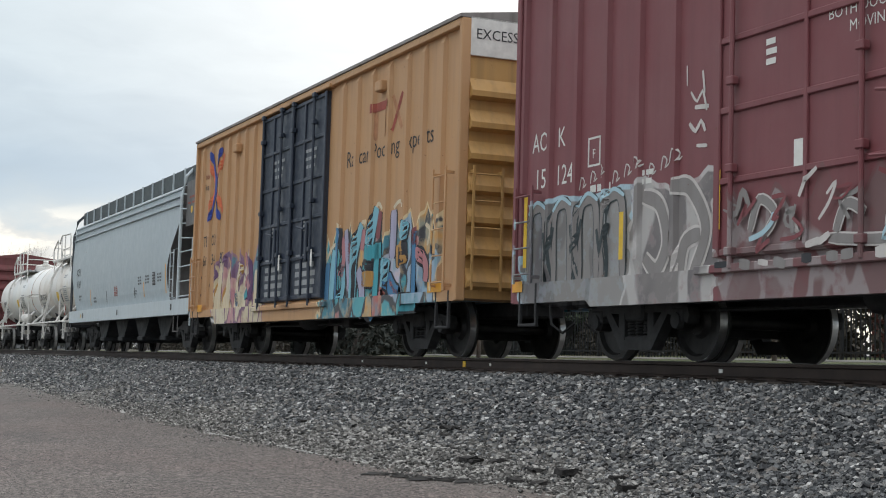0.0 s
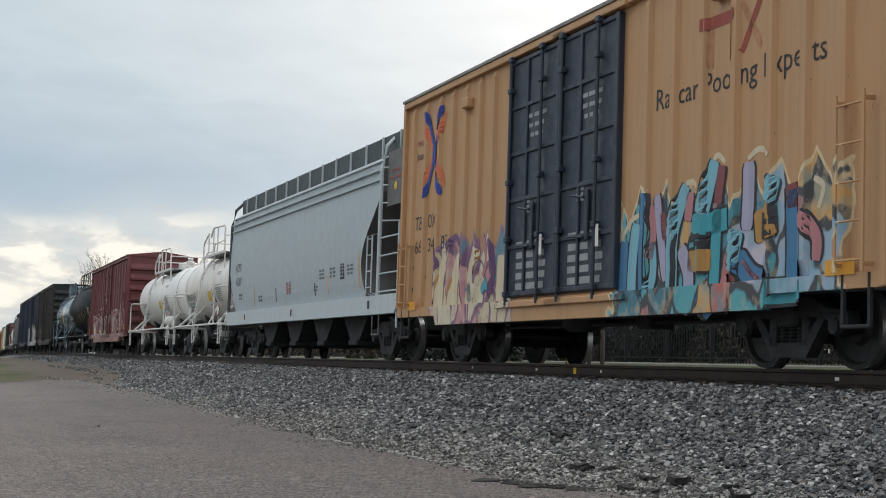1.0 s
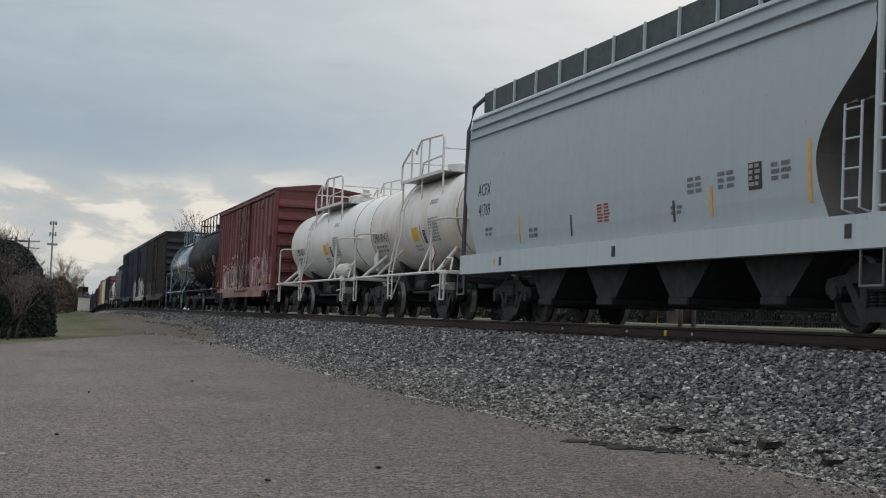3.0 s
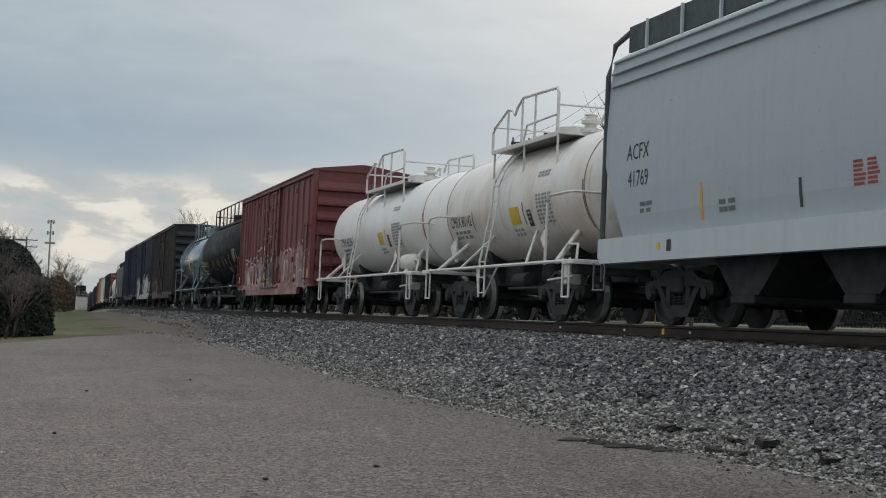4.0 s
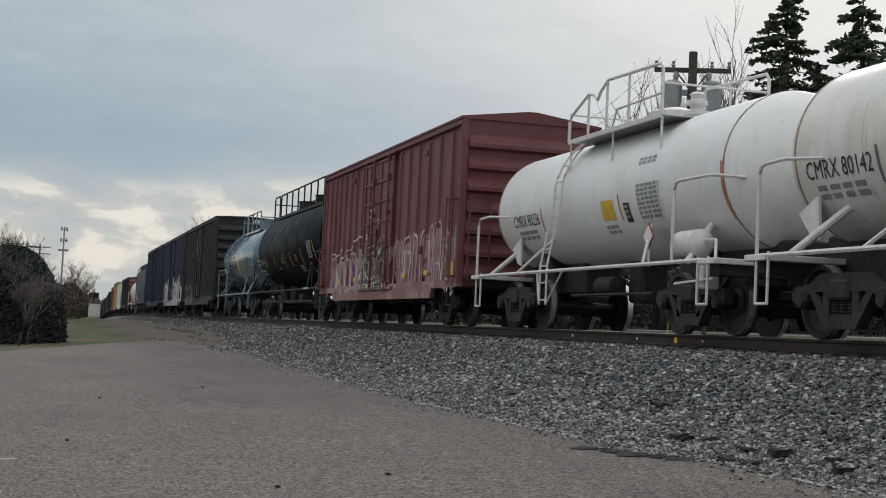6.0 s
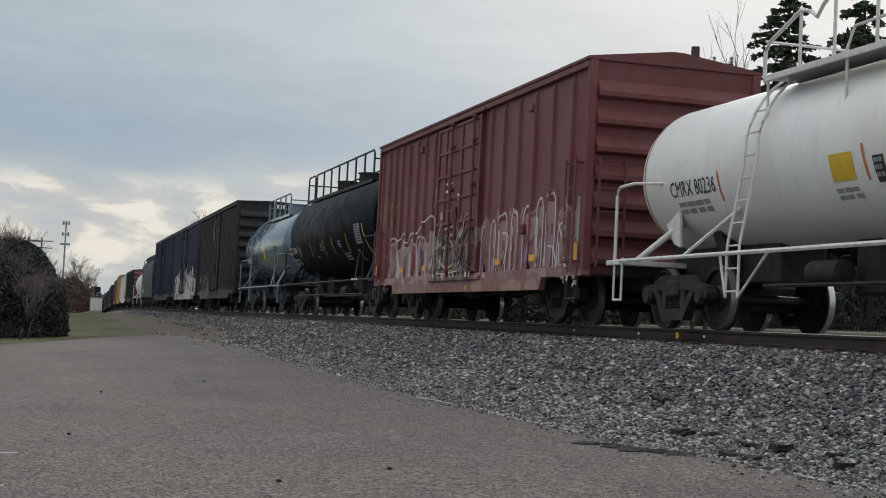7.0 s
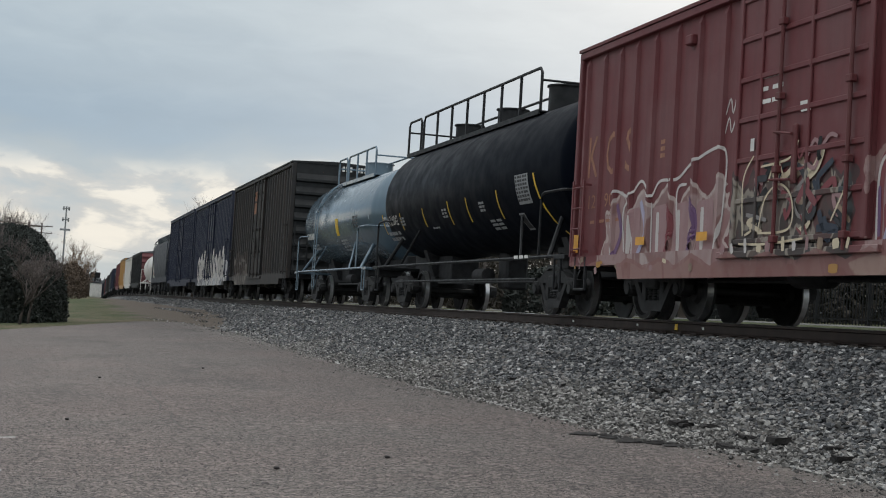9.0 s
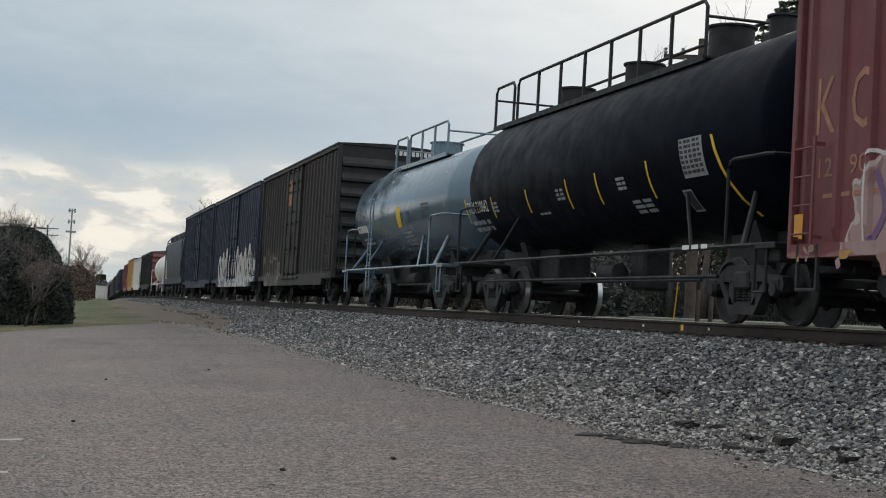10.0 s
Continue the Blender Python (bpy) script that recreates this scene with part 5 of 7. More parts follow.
def yellow_car():
    door = {"mat": "navy", "label": "dark navy plug door with lock rods and warning text", "rails": 5, "rods": (0.30, 0.92), "mullions": (0.62,), "crank": 0.45, "z0": 1.0}
    doors = [(-1.73, 0.18, door), (0.18, 2.1, door)]
    ribs = TB_RIBS
    car, h = boxcar("mustard-yellow hi-cube boxcar with teal graffiti and navy doors", 1.35, 16.2, 4.97, M["yellow_body"], "yellow_end", ribs, doors, sill_low=0.63, bare="whitebar", rib_w=0.18, rib_d=0.065)
    lettering(car, "Railcar Pooling Experts", -4.5, 3.24, 0.40, "letter_black", width=3.75)
    surf = ribbed(TB_RIBS, 0.18, 0.065)
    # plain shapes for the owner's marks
    for pts, w, m in (([(-3.75, 4.10), (-4.60, 4.10)], 0.15, "red_logo"), ([(-4.0, 4.05), (-4.0, 3.55)], 0.13, "ghost"), ([(-4.50, 4.05), (-4.50, 3.55)], 0.10, "ghost"), ([(-4.70, 4.20), (-5.1, 3.62)], 0.10, "ghost"), ([(-5.1, 4.20), (-4.70, 3.62)], 0.10, "red_logo")):
        spray(car, pts, w, m, surf, 0.003, "painted_mark")
    for sy in (-1, 1):
        for sz in (-1, 1):
            spray(car, [(5.8 + sy * 0.12, 3.78 + sz * 0.05), (5.8 + sy * 0.55, 3.78 + sz * 0.66)], 0.13, "orange_logo", surf, 0.005, "painted_mark")
            spray(car, [(5.8 + sy * 0.05, 3.78 + sz * 0.15), (5.8 + sy * 0.42, 3.78 + sz * 0.80)], 0.11, "blue_logo", surf, 0.016, "painted_mark")
    spray(car, [(5.8, 3.58), (5.8, 3.98)], 0.17, "blue_logo", surf, 0.026, "painted_mark")
    lettering(car, "next", 6.58, 4.0, 0.22, "red_logo", width=0.4)
    lettering(car, "load", 6.58, 3.74, 0.22, "letter_black", width=0.4)
    lettering(car, "TB", 6.58, 2.42, 0.36, "letter_black", width=0.4)
    lettering(car, "OX", 5.87, 2.42, 0.36, "letter_black", width=0.44)
    for y, t in ((6.58, "66"), (5.87, "34"), (5.15, "87")):
        lettering(car, t, y, 1.98, 0.36, "letter_black", width=0.38)
    for k in range(3):
        bars(car, 6.95 - 0.7 * (k % 2), 1.7 - 0.2 * k, 0.35, 0.1, 1, "letter_black", seed=k)
    for y in (-0.9, 1.0):
        for k, z in enumerate((3.75, 3.6, 3.45)):
            bars(car, y, z, 0.75 - 0.12 * k, 0.1, 1, "plate", -1.541, cols=3, seed=int(y * 7) + k)
        bars(car, y + 0.3, 2.4, 0.3, 0.3, 4, "plate", -1.541, cols=1, seed=3)
        patch(car, "notice", y - 0.35, 1.75, 0.1, 0.3, "letter_white", -1.60)
        bars(car, y + 0.1, 1.45, 1.2, 0.8, 5, "plate", -1.541, cols=3, seed=8)
    patch(car, "reflector", -6.75, 1.02, 0.5, 0.16, "orange", -1.56)
    patch(car, "reflector", 6.6, 1.0, 0.4, 0.16, "orange", -1.56)
    for y in (4.05, -4.3):
        part("latch_box", Solid().box(-1.60, -1.46, y - 0.14, y + 0.14, 4.32, 4.5, 0.02), M["yellow_body"], car)
    surf = ribbed(TB_RIBS, 0.18, 0.065)
    at_ = lambda pts: [(-1.68 - a * 0.0059, 0.70 + (600 - b) * (0.0037 - a * 0.0000006)) for a, b in pts]
    # the teal piece: overlapping outlined strokes
    for mat, w, pts in (("sp_blue", 0.22, [(30, 350), (20, 580)]), ("sp_sky", 0.24, [(85, 290), (70, 420), (65, 560)]), ("sp_pink", 0.16, [(150, 230), (165, 330), (150, 420)]), ("sp_blue", 0.22, [(125, 185), (115, 400), (120, 560)]),
                        ("sp_sky", 0.18, [(160, 360), (165, 480), (125, 560), (75, 565)]), ("sp_lilac", 0.18, [(178, 195), (195, 330), (222, 500)]), ("sp_maroon", 0.14, [(205, 260), (215, 360)]), ("sp_sky", 0.24, [(305, 175), (255, 330), (250, 470), (250, 570)]),
                        ("sp_pink", 0.18, [(322, 200), (312, 300)]), ("sp_sky", 0.24, [(418, 100), (395, 200), (375, 280)]), ("sp_maroon", 0.18, [(446, 120), (430, 250)]), ("sp_teal", 0.26, [(330, 310), (400, 315), (485, 300)]), ("sp_lilac", 0.24, [(285, 390), (320, 500), (300, 620)]),
                        ("sp_ochre", 0.26, [(315, 440), (410, 440)]), ("sp_teal", 0.22, [(430, 270), (425, 400), (420, 550)]), ("sp_pink", 0.2, [(460, 500), (485, 620)]), ("sp_blue", 0.26, [(380, 540), (410, 630)]), ("sp_lilac", 0.24, [(545, 120), (545, 230), (540, 350)]),
                        ("sp_sky", 0.22, [(510, 350), (485, 480)]), ("sp_ochre", 0.42, [(600, 280), (610, 390)]), ("sp_sky", 0.2, [(640, 180), (620, 260)]), ("sp_teal", 0.26, [(500, 560), (620, 565), (735, 560)]), ("sp_blue", 0.3, [(510, 440), (560, 510), (610, 535)]),
                        ("sp_pink", 0.08, [(525, 450), (560, 500), (590, 520)]), ("sp_blue", 0.26, [(695, 230), (700, 400), (700, 540)]), ("sp_maroon", 0.22, [(690, 210), (695, 290)]), ("sp_pink", 0.17, [(725, 320), (770, 390), (770, 470)])):
        outlined(car, surf, at_(pts), w, mat, "sp_black", 0.08, 0.004)
    for pts in ([(320, 365), (410, 350)], [(340, 385), (400, 380)], [(595, 330), (640, 330)], [(595, 370), (640, 365)], [(615, 300), (615, 390)]):
        spray(car, at_(pts), 0.06, "sp_black", surf, 0.016)
    for pts in ([(105, 190), (110, 165), (140, 180)], [(280, 240), (305, 165), (330, 170)], [(385, 200), (420, 85), (455, 110)], [(540, 110), (580, 80), (625, 105)], [(15, 340), (55, 280), (95, 260)], [(760, 200), (790, 230), (775, 300)]):
        spray(car, at_(pts), 0.07, "sp_cream", surf, 0.002)
    # the worn cream piece on the other half
    for mat, w, pts in (("sp_cream", 0.3, [(5.3, 0.85), (5.25, 1.5), (5.0, 1.85)]), ("sp_plum", 0.07, [(5.6, 1.0), (5.7, 1.5), (5.45, 1.7), (5.6, 2.0)]), ("sp_cream", 0.34, [(4.6, 0.8), (4.55, 1.4), (4.3, 1.8)]), ("sp_plum", 0.08, [(4.9, 1.95), (4.6, 2.15), (4.3, 1.95)]),
                        ("sp_blue", 0.2, [(3.95, 1.3), (3.8, 1.0)]), ("sp_cream", 0.34, [(3.9, 0.8), (3.75, 1.5), (3.5, 1.9)]), ("sp_pink", 0.1, [(3.3, 2.1), (3.1, 1.7), (3.25, 1.4)]), ("sp_plum", 0.07, [(2.9, 2.0), (2.75, 1.5), (2.85, 1.1)]), ("sp_cream", 0.3, [(2.5, 0.85), (2.45, 1.7)]),
                        ("sp_teal", 0.14, [(3.3, 1.15), (3.05, 1.3), (2.9, 1.15)])):
        outlined(car, surf, pts, w, mat, "sp_ochre" if mat == "sp_cream" else "sp_plum", 0.04, 0.003)
    v, f = letters("EXCESS HEIGHT", 0.22)
    me = bpy.data.meshes.new("lettering")
    me.from_pydata([(-1.33 + a * 0.95, -h - 0.055, 4.62 + b) for a, b, _ in v], [], f)
    me.materials.append(M["letter_black"])
    part("lettering", me, None, car)


def hopper(label, u0, u1, top, body, sill, lean=True, detail=True):
    car, h, wheels = thing("covered_hopper", label, u0, u1, "hopper car")
    zs = [1.26, 1.6, 2.0, 2.4, 2.75, 3.1, 3.5, top - 0.02, top + 0.1, top + 0.2, top + 0.24]
    xh = [1.42, 1.47, 1.50, 1.51, 1.51, 1.50, 1.48, 1.45, 1.25, 0.75, 0.0]
    near = [h - 2.40, h - 2.55, h - 2.60, h - 2.40, h - 2.05, h - 1.60, h - 1.50, h - 1.45, h - 1.45, h - 1.45, h - 1.45]
    far = [h - 0.70, h - 0.55, h - 0.35, h - 0.10, h + 0.05, h + 0.05, h - 0.05, h - 0.15, h - 0.15, h - 0.15, h - 0.15]
    if not lean:
        near = far = [h - 1.6, h - 1.6, h - 1.4, h - 1.1, h - 0.8, h - 0.6, h - 0.5, h - 0.5, h - 0.5, h - 0.5, h - 0.5]
    if lean:
        curve = np.polyfit(zs[:7], near[:7], 4)
        fine = [1.26 + 2.24 * i / 20 for i in range(21)]
        xh = [float(np.interp(z, zs, xh)) for z in fine] + xh[7:]
        far = [float(np.interp(z, zs, far)) for z in fine] + far[7:]
        near = [min(h - 1.45, float(np.polyval(curve, z))) for z in fine] + near[7:]
        zs = fine + zs[7:]
    V, F = [], []
    for z, x, e, g in zip(zs, xh, near, far):
        V += [(-x, -e, z), (-x, g, z), (x, g, z), (x, -e, z)]
    for k in range(len(zs) - 1):
        for i in range(4):
            j = (i + 1) % 4
            F.append((4 * k + i, 4 * k + j, 4 * k + 4 + j, 4 * k + 4 + i))
    F.append((0, 1, 2, 3))
    me = Solid().add(V, F, False).mesh("body", body)
    # near end faces get the darker grey: shade painted into their colour
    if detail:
        me.materials.append(M["hopper_shade"])
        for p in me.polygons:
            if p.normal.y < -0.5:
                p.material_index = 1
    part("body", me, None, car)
    if detail:
        for z in (top - 0.06, top - 0.24, top - 0.44):
            part("seam", Solid().box(-1.525 + (0.03 if z > top - 0.1 else 0), -1.43, -h + 1.47, h - 0.2, z - 0.012, z + 0.012, 0.004), body, car)
    part("side_sill", Solid().prism([(-h, 1.0), (-h + 0.1, 0.90), (h - 0.1, 0.90), (h, 1.0), (h, 1.28), (-h, 1.28)], -1.55, -1.40), sill, car, "pale grey side sill")
    part("side_sill", Solid().box(1.40, 1.55, -h, h, 0.90, 1.28, 0.02), sill, car)
    # running board along the roof
    s = Solid().box(-1.20, -0.55, -h + 0.2, h - 0.2, top + 0.47, top + 0.51)
    s.box(-1.24, -1.20, -h + 0.2, h - 0.2, top + 0.13, top + 0.53)
    part("running_board", s, "grating", car, "dark grating walkway along the roof")
    for k in range(13):
        y = -h + 0.9 + (2 * h - 1.8) * k / 12
        part("board_bracket", Solid().box(-1.28, -1.235, y - 0.02, y + 0.02, top + 0.0, top + 0.54), sill, car)
    for sg in (-1, 1):
        # end cage: posts, rungs, slope braces
        y = sg * (h - (1.35 if sg < 0 else 0.05))
        s = Solid()
        s.tube([(-1.5, y, 1.25), (-1.5, y, top - 0.25), (-1.4, y + 0.0, top + 0.25), (-1.15, y - 0.12 * sg, top + 0.51)], 0.045, 8)
        s.tube([(-1.5, sg * (h - 0.08), 0.62), (-1.5, sg * (h - 0.08), 2.7)], 0.022, 6)
        part("corner_post", s, sill if sg < 0 else "grey_dark", car)
        for k in range(8):
            z = 1.35 + k * 0.36
            part("rung", Solid().tube([(-1.5, y, z), (-1.5, sg * (h - 0.08), z)] if z < 2.7 else [(-1.5, y, z), (-1.0, y + 0.55 * sg, z)], 0.016, 5), sill, car)
        if sg < 0:
            # end sheet and end frame carry the same painted shade
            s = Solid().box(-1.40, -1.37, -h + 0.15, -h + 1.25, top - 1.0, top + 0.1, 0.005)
            part("end_sheet", s, "hopper_shade", car, "grey end sheet behind the ladder, coloured dark for shade")
            if detail:
                for k, ww in enumerate((0.5, 0.75)):
                    bars(car, -h + 0.7, top - 0.32 - 0.14 * k, ww, 0.08, 1, "red_logo", -1.405, cols=3 - k, seed=k)
                part("sticker", Solid().lathe([(-1.404, 0.09), (-1.408, 0.09)], "x", 16, (0, -h + 0.7, top - 0.62)), "yellow", car)
                grab = Solid()
                for yy in (-h + 1.52, -h + 1.86):
                    grab.tube([(-1.45, yy, 1.3), (-1.60, yy, 1.34), (-1.60, yy, 2.5), (-1.45, yy, 2.56)], 0.018, 5)
                for k in range(4):
                    grab.tube([(-1.60, -h + 1.52, 1.45 + 0.33 * k), (-1.60, -h + 1.86, 1.45 + 0.33 * k)], 0.014, 5)
                part("grab_ladder", grab, sill, car)
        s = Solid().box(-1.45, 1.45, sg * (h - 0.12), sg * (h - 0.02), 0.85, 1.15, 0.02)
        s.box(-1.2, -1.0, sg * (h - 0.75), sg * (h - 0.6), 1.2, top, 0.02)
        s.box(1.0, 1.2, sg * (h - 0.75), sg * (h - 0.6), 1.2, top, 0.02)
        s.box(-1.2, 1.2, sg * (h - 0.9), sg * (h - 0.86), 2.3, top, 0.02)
        part("end_frame", s, "hopper_shade" if detail else sill, car)
        s = Solid()
        for sy in (-0.22, 0.22):
            s.box(-1.54, -1.52, y + sy - 0.012, y + sy + 0.012, 0.5, 0.92)
        s.box(-1.55, -1.51, y - 0.23, y + 0.23, 0.48, 0.51, 0.008)
        part("sill_step", s, "hopper_shade" if detail else sill, car)
    # discharge hoppers, their colour darkened for the shade beneath the car
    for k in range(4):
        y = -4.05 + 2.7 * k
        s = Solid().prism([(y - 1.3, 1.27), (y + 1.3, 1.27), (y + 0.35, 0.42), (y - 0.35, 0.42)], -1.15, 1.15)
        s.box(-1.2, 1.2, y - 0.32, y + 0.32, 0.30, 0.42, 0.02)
        part("discharge_hopper", s, "chute", car, "discharge hopper under the car, coloured dark for shade")
    part("centre_sill", Solid().box(-0.3, 0.3, -h + 0.1, h - 0.1, 0.62, 0.92, 0.02), "iron", car)
    couplers(car, h)
    trucks(car, -h + 1.9, h - 1.9, wheels)
    return car, h


def grey_hopper():
    car, h = hopper("pale grey covered hopper with a roof walkway", 16.35, 32.55, 4.07, "grey_body", "grey_sill")
    X = lambda z: -float(np.interp(z, [1.26, 1.6, 2.0, 2.4, 2.75], [1.42, 1.47, 1.50, 1.51, 1.51])) - 0.005
    lettering(car, "ACFX", 6.8, 2.42, 0.34, "letter_black", X, squeeze=0.9)
    lettering(car, "41769", 6.78, 2.02, 0.34, "letter_black", X, squeeze=0.85)
    bars(car, 6.8 - 0.3, 1.68, 0.45, 0.2, 2, "faint", X, cols=2, seed=2)
    for y, z, hh in ((4.75, 1.66, 0.5), (-5.35, 1.85, 0.75), (-2.85, 1.66, 0.4), (5.3 - 7, 1.6, 0.3), (2.2, 1.6, 0.35)):
        patch(car, "reflector", y, z, 0.07, hh, "orange" if abs(y) > 2.5 else "grating", X, label="orange reflective strip" if abs(y) > 2.5 else "")
    patch(car, "data_panel", -4.05, 1.9, 0.34, 0.34, "letter_black", X, label="black stencilled data panel")
    bars(car, -4.05, 1.9, 0.3, 0.3, 4, "plate", lambda z: X(z) - 0.004, cols=2, seed=9)
    for y in (-3.3, -2.4, -4.7):
        bars(car, y, 1.9, 0.5, 0.25, 3, "faint", X, cols=2, seed=int(-y * 3))
    bars(car, 0.8, 1.72, 0.55, 0.3, 6, "red_logo", X, cols=2, seed=4)
    bars(car, 4.0, 1.55, 0.5, 0.2, 2, "faint", X, cols=2, seed=11)
    bars(car, -1.8, 1.6, 0.4, 0.15, 2, "faint", X, cols=2, seed=12)
    for y in (5.55, -6.3, 0.2):
        patch(car, "notice", y, 1.1, 0.14, 0.16, "letter_black", -1.556)
    patch(car, "notice", 5.9, 1.1, 0.1, 0.1, "yellow", -1.556)


def white_deck(y0, y1, z, high):
    def build(car, R, zc, m):
        part("deck", Solid().box(-1.03, -0.35, y0, y1, z - 0.02, z, 0.005), "steel", car, "grating platform on top of the tank")
        part("deck_edge", Solid().box(-1.07, -1.035, y0, y1, z - 0.05, z + 0.03, 0.005), m, car)
        for y in (y0 + 0.05, (y0 + y1) / 2, y1 - 0.05):
            part("deck_post", Solid().tube([(-1.02, y, zc + math.sqrt(max(0.0, R * R - 1.02 ** 2)) - 0.05), (-1.02, y, z)], 0.022, 5), m, car)
            part("deck_post", Solid().tube([(-0.4, y, zc + math.sqrt(R * R - 0.16) - 0.05), (-0.4, y, z)], 0.022, 5), m, car)
        w = y1 - y0
        for x in (-1.05, 0.75):
            s = Solid()
            top = z + high
            pts = [(x, y0, z), (x, y0, top - 0.04), (x, y0 + 0.08, top + 0.06), (x, y1 - 1.75, top + 0.12), (x, y1 - 1.45, top - 0.02), (x, y1 - 1.3, top - 0.16), (x, y1 - 1.15, top - 0.06), (x, y1 - 0.9, top), (x, y1 - 0.1, top - 0.28), (x, y1, top - 0.38), (x, y1, z)]
            s.tube(pts, 0.028, 6)
            s.tube([(x, y0, z + high * 0.45), (x, y0 + w * 0.45, z + high * 0.42), (x, y0 + w * 0.5, z)], 0.02, 5)
            for q, t in ((y0 + w * 0.33, top + 0.08), (y1 - 1.72, top + 0.1), (y1 - 0.9, top)):
                s.tube([(x, q, z), (x, q, t)], 0.024, 5)
            part("railing", s, m, car, "bent-pipe safety railing")
        for y in (y0, y1):
            part("end_rail", Solid().tube([(-1.05, y, z + high - 0.25), (0.75, y, z + high - 0.25)], 0.02, 5), m, car)
        s = Solid().lathe([(zc + R - 0.1, 0.45), (z + 0.32, 0.45), (z + 0.34, 0.42), (z + 0.40, 0.2)], "z", 24, (0.0, (y0 + y1) / 2 - 0.2, 0))
        part("dome", s, "whitebar", car, "white valve housing")
        s = Solid()
        for k in range(3):
            s.lathe([(z + 0.02, 0.05), (z + 0.16, 0.05), (z + 0.17, 0.08), (z + 0.22, 0.08), (z + 0.24, 0.03)], "z", 10, (-0.45 + 0.25 * k, y1 - 0.5 - 0.2 * k, 0))
        s.tube([(-0.6, y0 + 0.9, z + 0.1), (-0.1, y1 - 0.4, z + 0.12)], 0.03, 6)
        part("valve", s, "steel", car)
        s = Solid().lathe([(z - 0.1, 0.14), (z + 0.10, 0.14), (z + 0.12, 0.20), (z + 0.18, 0.20), (z + 0.20, 0.11), (z + 0.27, 0.11), (z + 0.29, 0.17), (z + 0.35, 0.17), (z + 0.37, 0.10), (z + 0.43, 0.10), (z + 0.45, 0.13), (z + 0.49, 0.08)], "z", 16, (-0.2, y0 + 0.55, 0))
        part("relief_valve", s, "whitebar", car, "white stacked relief valve")
    return build


def white_tank(u0, u1, number, text_y, patch_y, lad_y, deck, seed):
    car, h, th = tankcar("white tank car streaked with grime, railed platform on top" if number == "80142" else "cleaner white tank car with a railed platform on top", u0, u1, 1.14, 2.32, "white_tank" if number == "80142" else "white_tank_clean", "whitebar", [lad_y], 0.62, deck, tank_in=-0.12)
    T = (1.14, 2.32)
    lettering(car, "CMRX " + number, text_y, 1.93, 0.32, "letter_black", tank=T, squeeze=0.82)
    bars(car, text_y, 1.75, 1.1, 0.2, 2, "steel", tank=T, cols=4, seed=seed)
    patch(car, "notice", patch_y, 1.98, 0.5, 0.32, "yellow", tank=T, label="yellow warning notice")
    bars(car, patch_y, 1.66, 0.55, 0.16, 2, "plate", tank=T, cols=3, seed=seed + 1)
    patch(car, "data_panel", patch_y - 0.78, 1.9, 0.22, 0.3, "letter_black", tank=T)
    bars(car, patch_y - 0.78, 1.9, 0.18, 0.24, 3, "plate", tank=(1.143, 2.32), cols=2, seed=seed)
    patch(car, "data_panel", patch_y - 1.65, 2.0, 0.86, 0.62, "whitebar", tank=T)
    bars(car, patch_y - 1.65, 2.02, 0.80, 0.56, 8, "steel", tank=(1.144, 2.32), cols=5, seed=seed + 4)
    bars(car, patch_y - 1.55, 2.66, 0.66, 0.13, 2, "steel", tank=T, cols=4, seed=seed + 7)
    s = Solid()
    for r, dx, mat, name in ((0.21, 0.0, "red_logo", "placard"), (0.17, 0.006, "letter_white", "placard_face")):
        yy = patch_y - 1.75
        s = Solid().prism([(yy, 1.47 - r), (yy - r, 1.47), (yy, 1.47 + r), (yy + r, 1.47)], -1.13 - dx, -1.115 - dx)
        board = part(name, s, mat, car if name == "placard" else board, "diamond hazard placard" if name == "placard" else "")
    part("placard_bracket", Solid().box(-1.115, -1.09, yy - 0.03, yy + 0.03, 1.0, 1.6, 0.005), "whitebar", car)
    for y in (text_y - 0.85, patch_y - 0.5, -th + 0.05):
        patch(car, "reflector", y, 2.0, 0.045, 0.42 if y > -th + 0.1 else 0.8, "orange_logo" if number == "80236" else "faint", tank=T, lean=0.03)
    if number != "80142":
        s = Solid().lathe([(-0.42, 0.02), (-0.38, 0.13), (-0.3, 0.2), (0.3, 0.2), (0.38, 0.13), (0.42, 0.02)], "y", 18, (-1.2, -h + 1.25, 1.27))
        part("air_reservoir", s, "whitebar", car, "small white air reservoir on the platform")
    # brake cylinder and levers on the end platform
    s = Solid().box(-1.35, -1.1, -h + 0.55, -h + 0.8, 0.62, 0.98, 0.02)
    s.tube([(-1.3, -h + 0.3, 1.04), (-1.2, -h + 0.5, 1.3), (-1.2, -h + 0.95, 1.32), (-1.3, -h + 1.1, 1.05)], 0.022, 6)
    s.tube([(-1.38, -h + 0.2, 0.75), (-1.38, -h + 1.4, 0.70)], 0.02, 5)
    part("brake_gear", s, "whitebar", car, "rust-stained white brake gear on the platform")
    s = Solid().prism([(text_y + 0.75, 1.25), (text_y + 1.05, 1.55), (text_y + 0.6, 1.75), (text_y + 0.55, 1.2)], -1.0, -0.96)
    part("gusset", s, "whitebar", car)


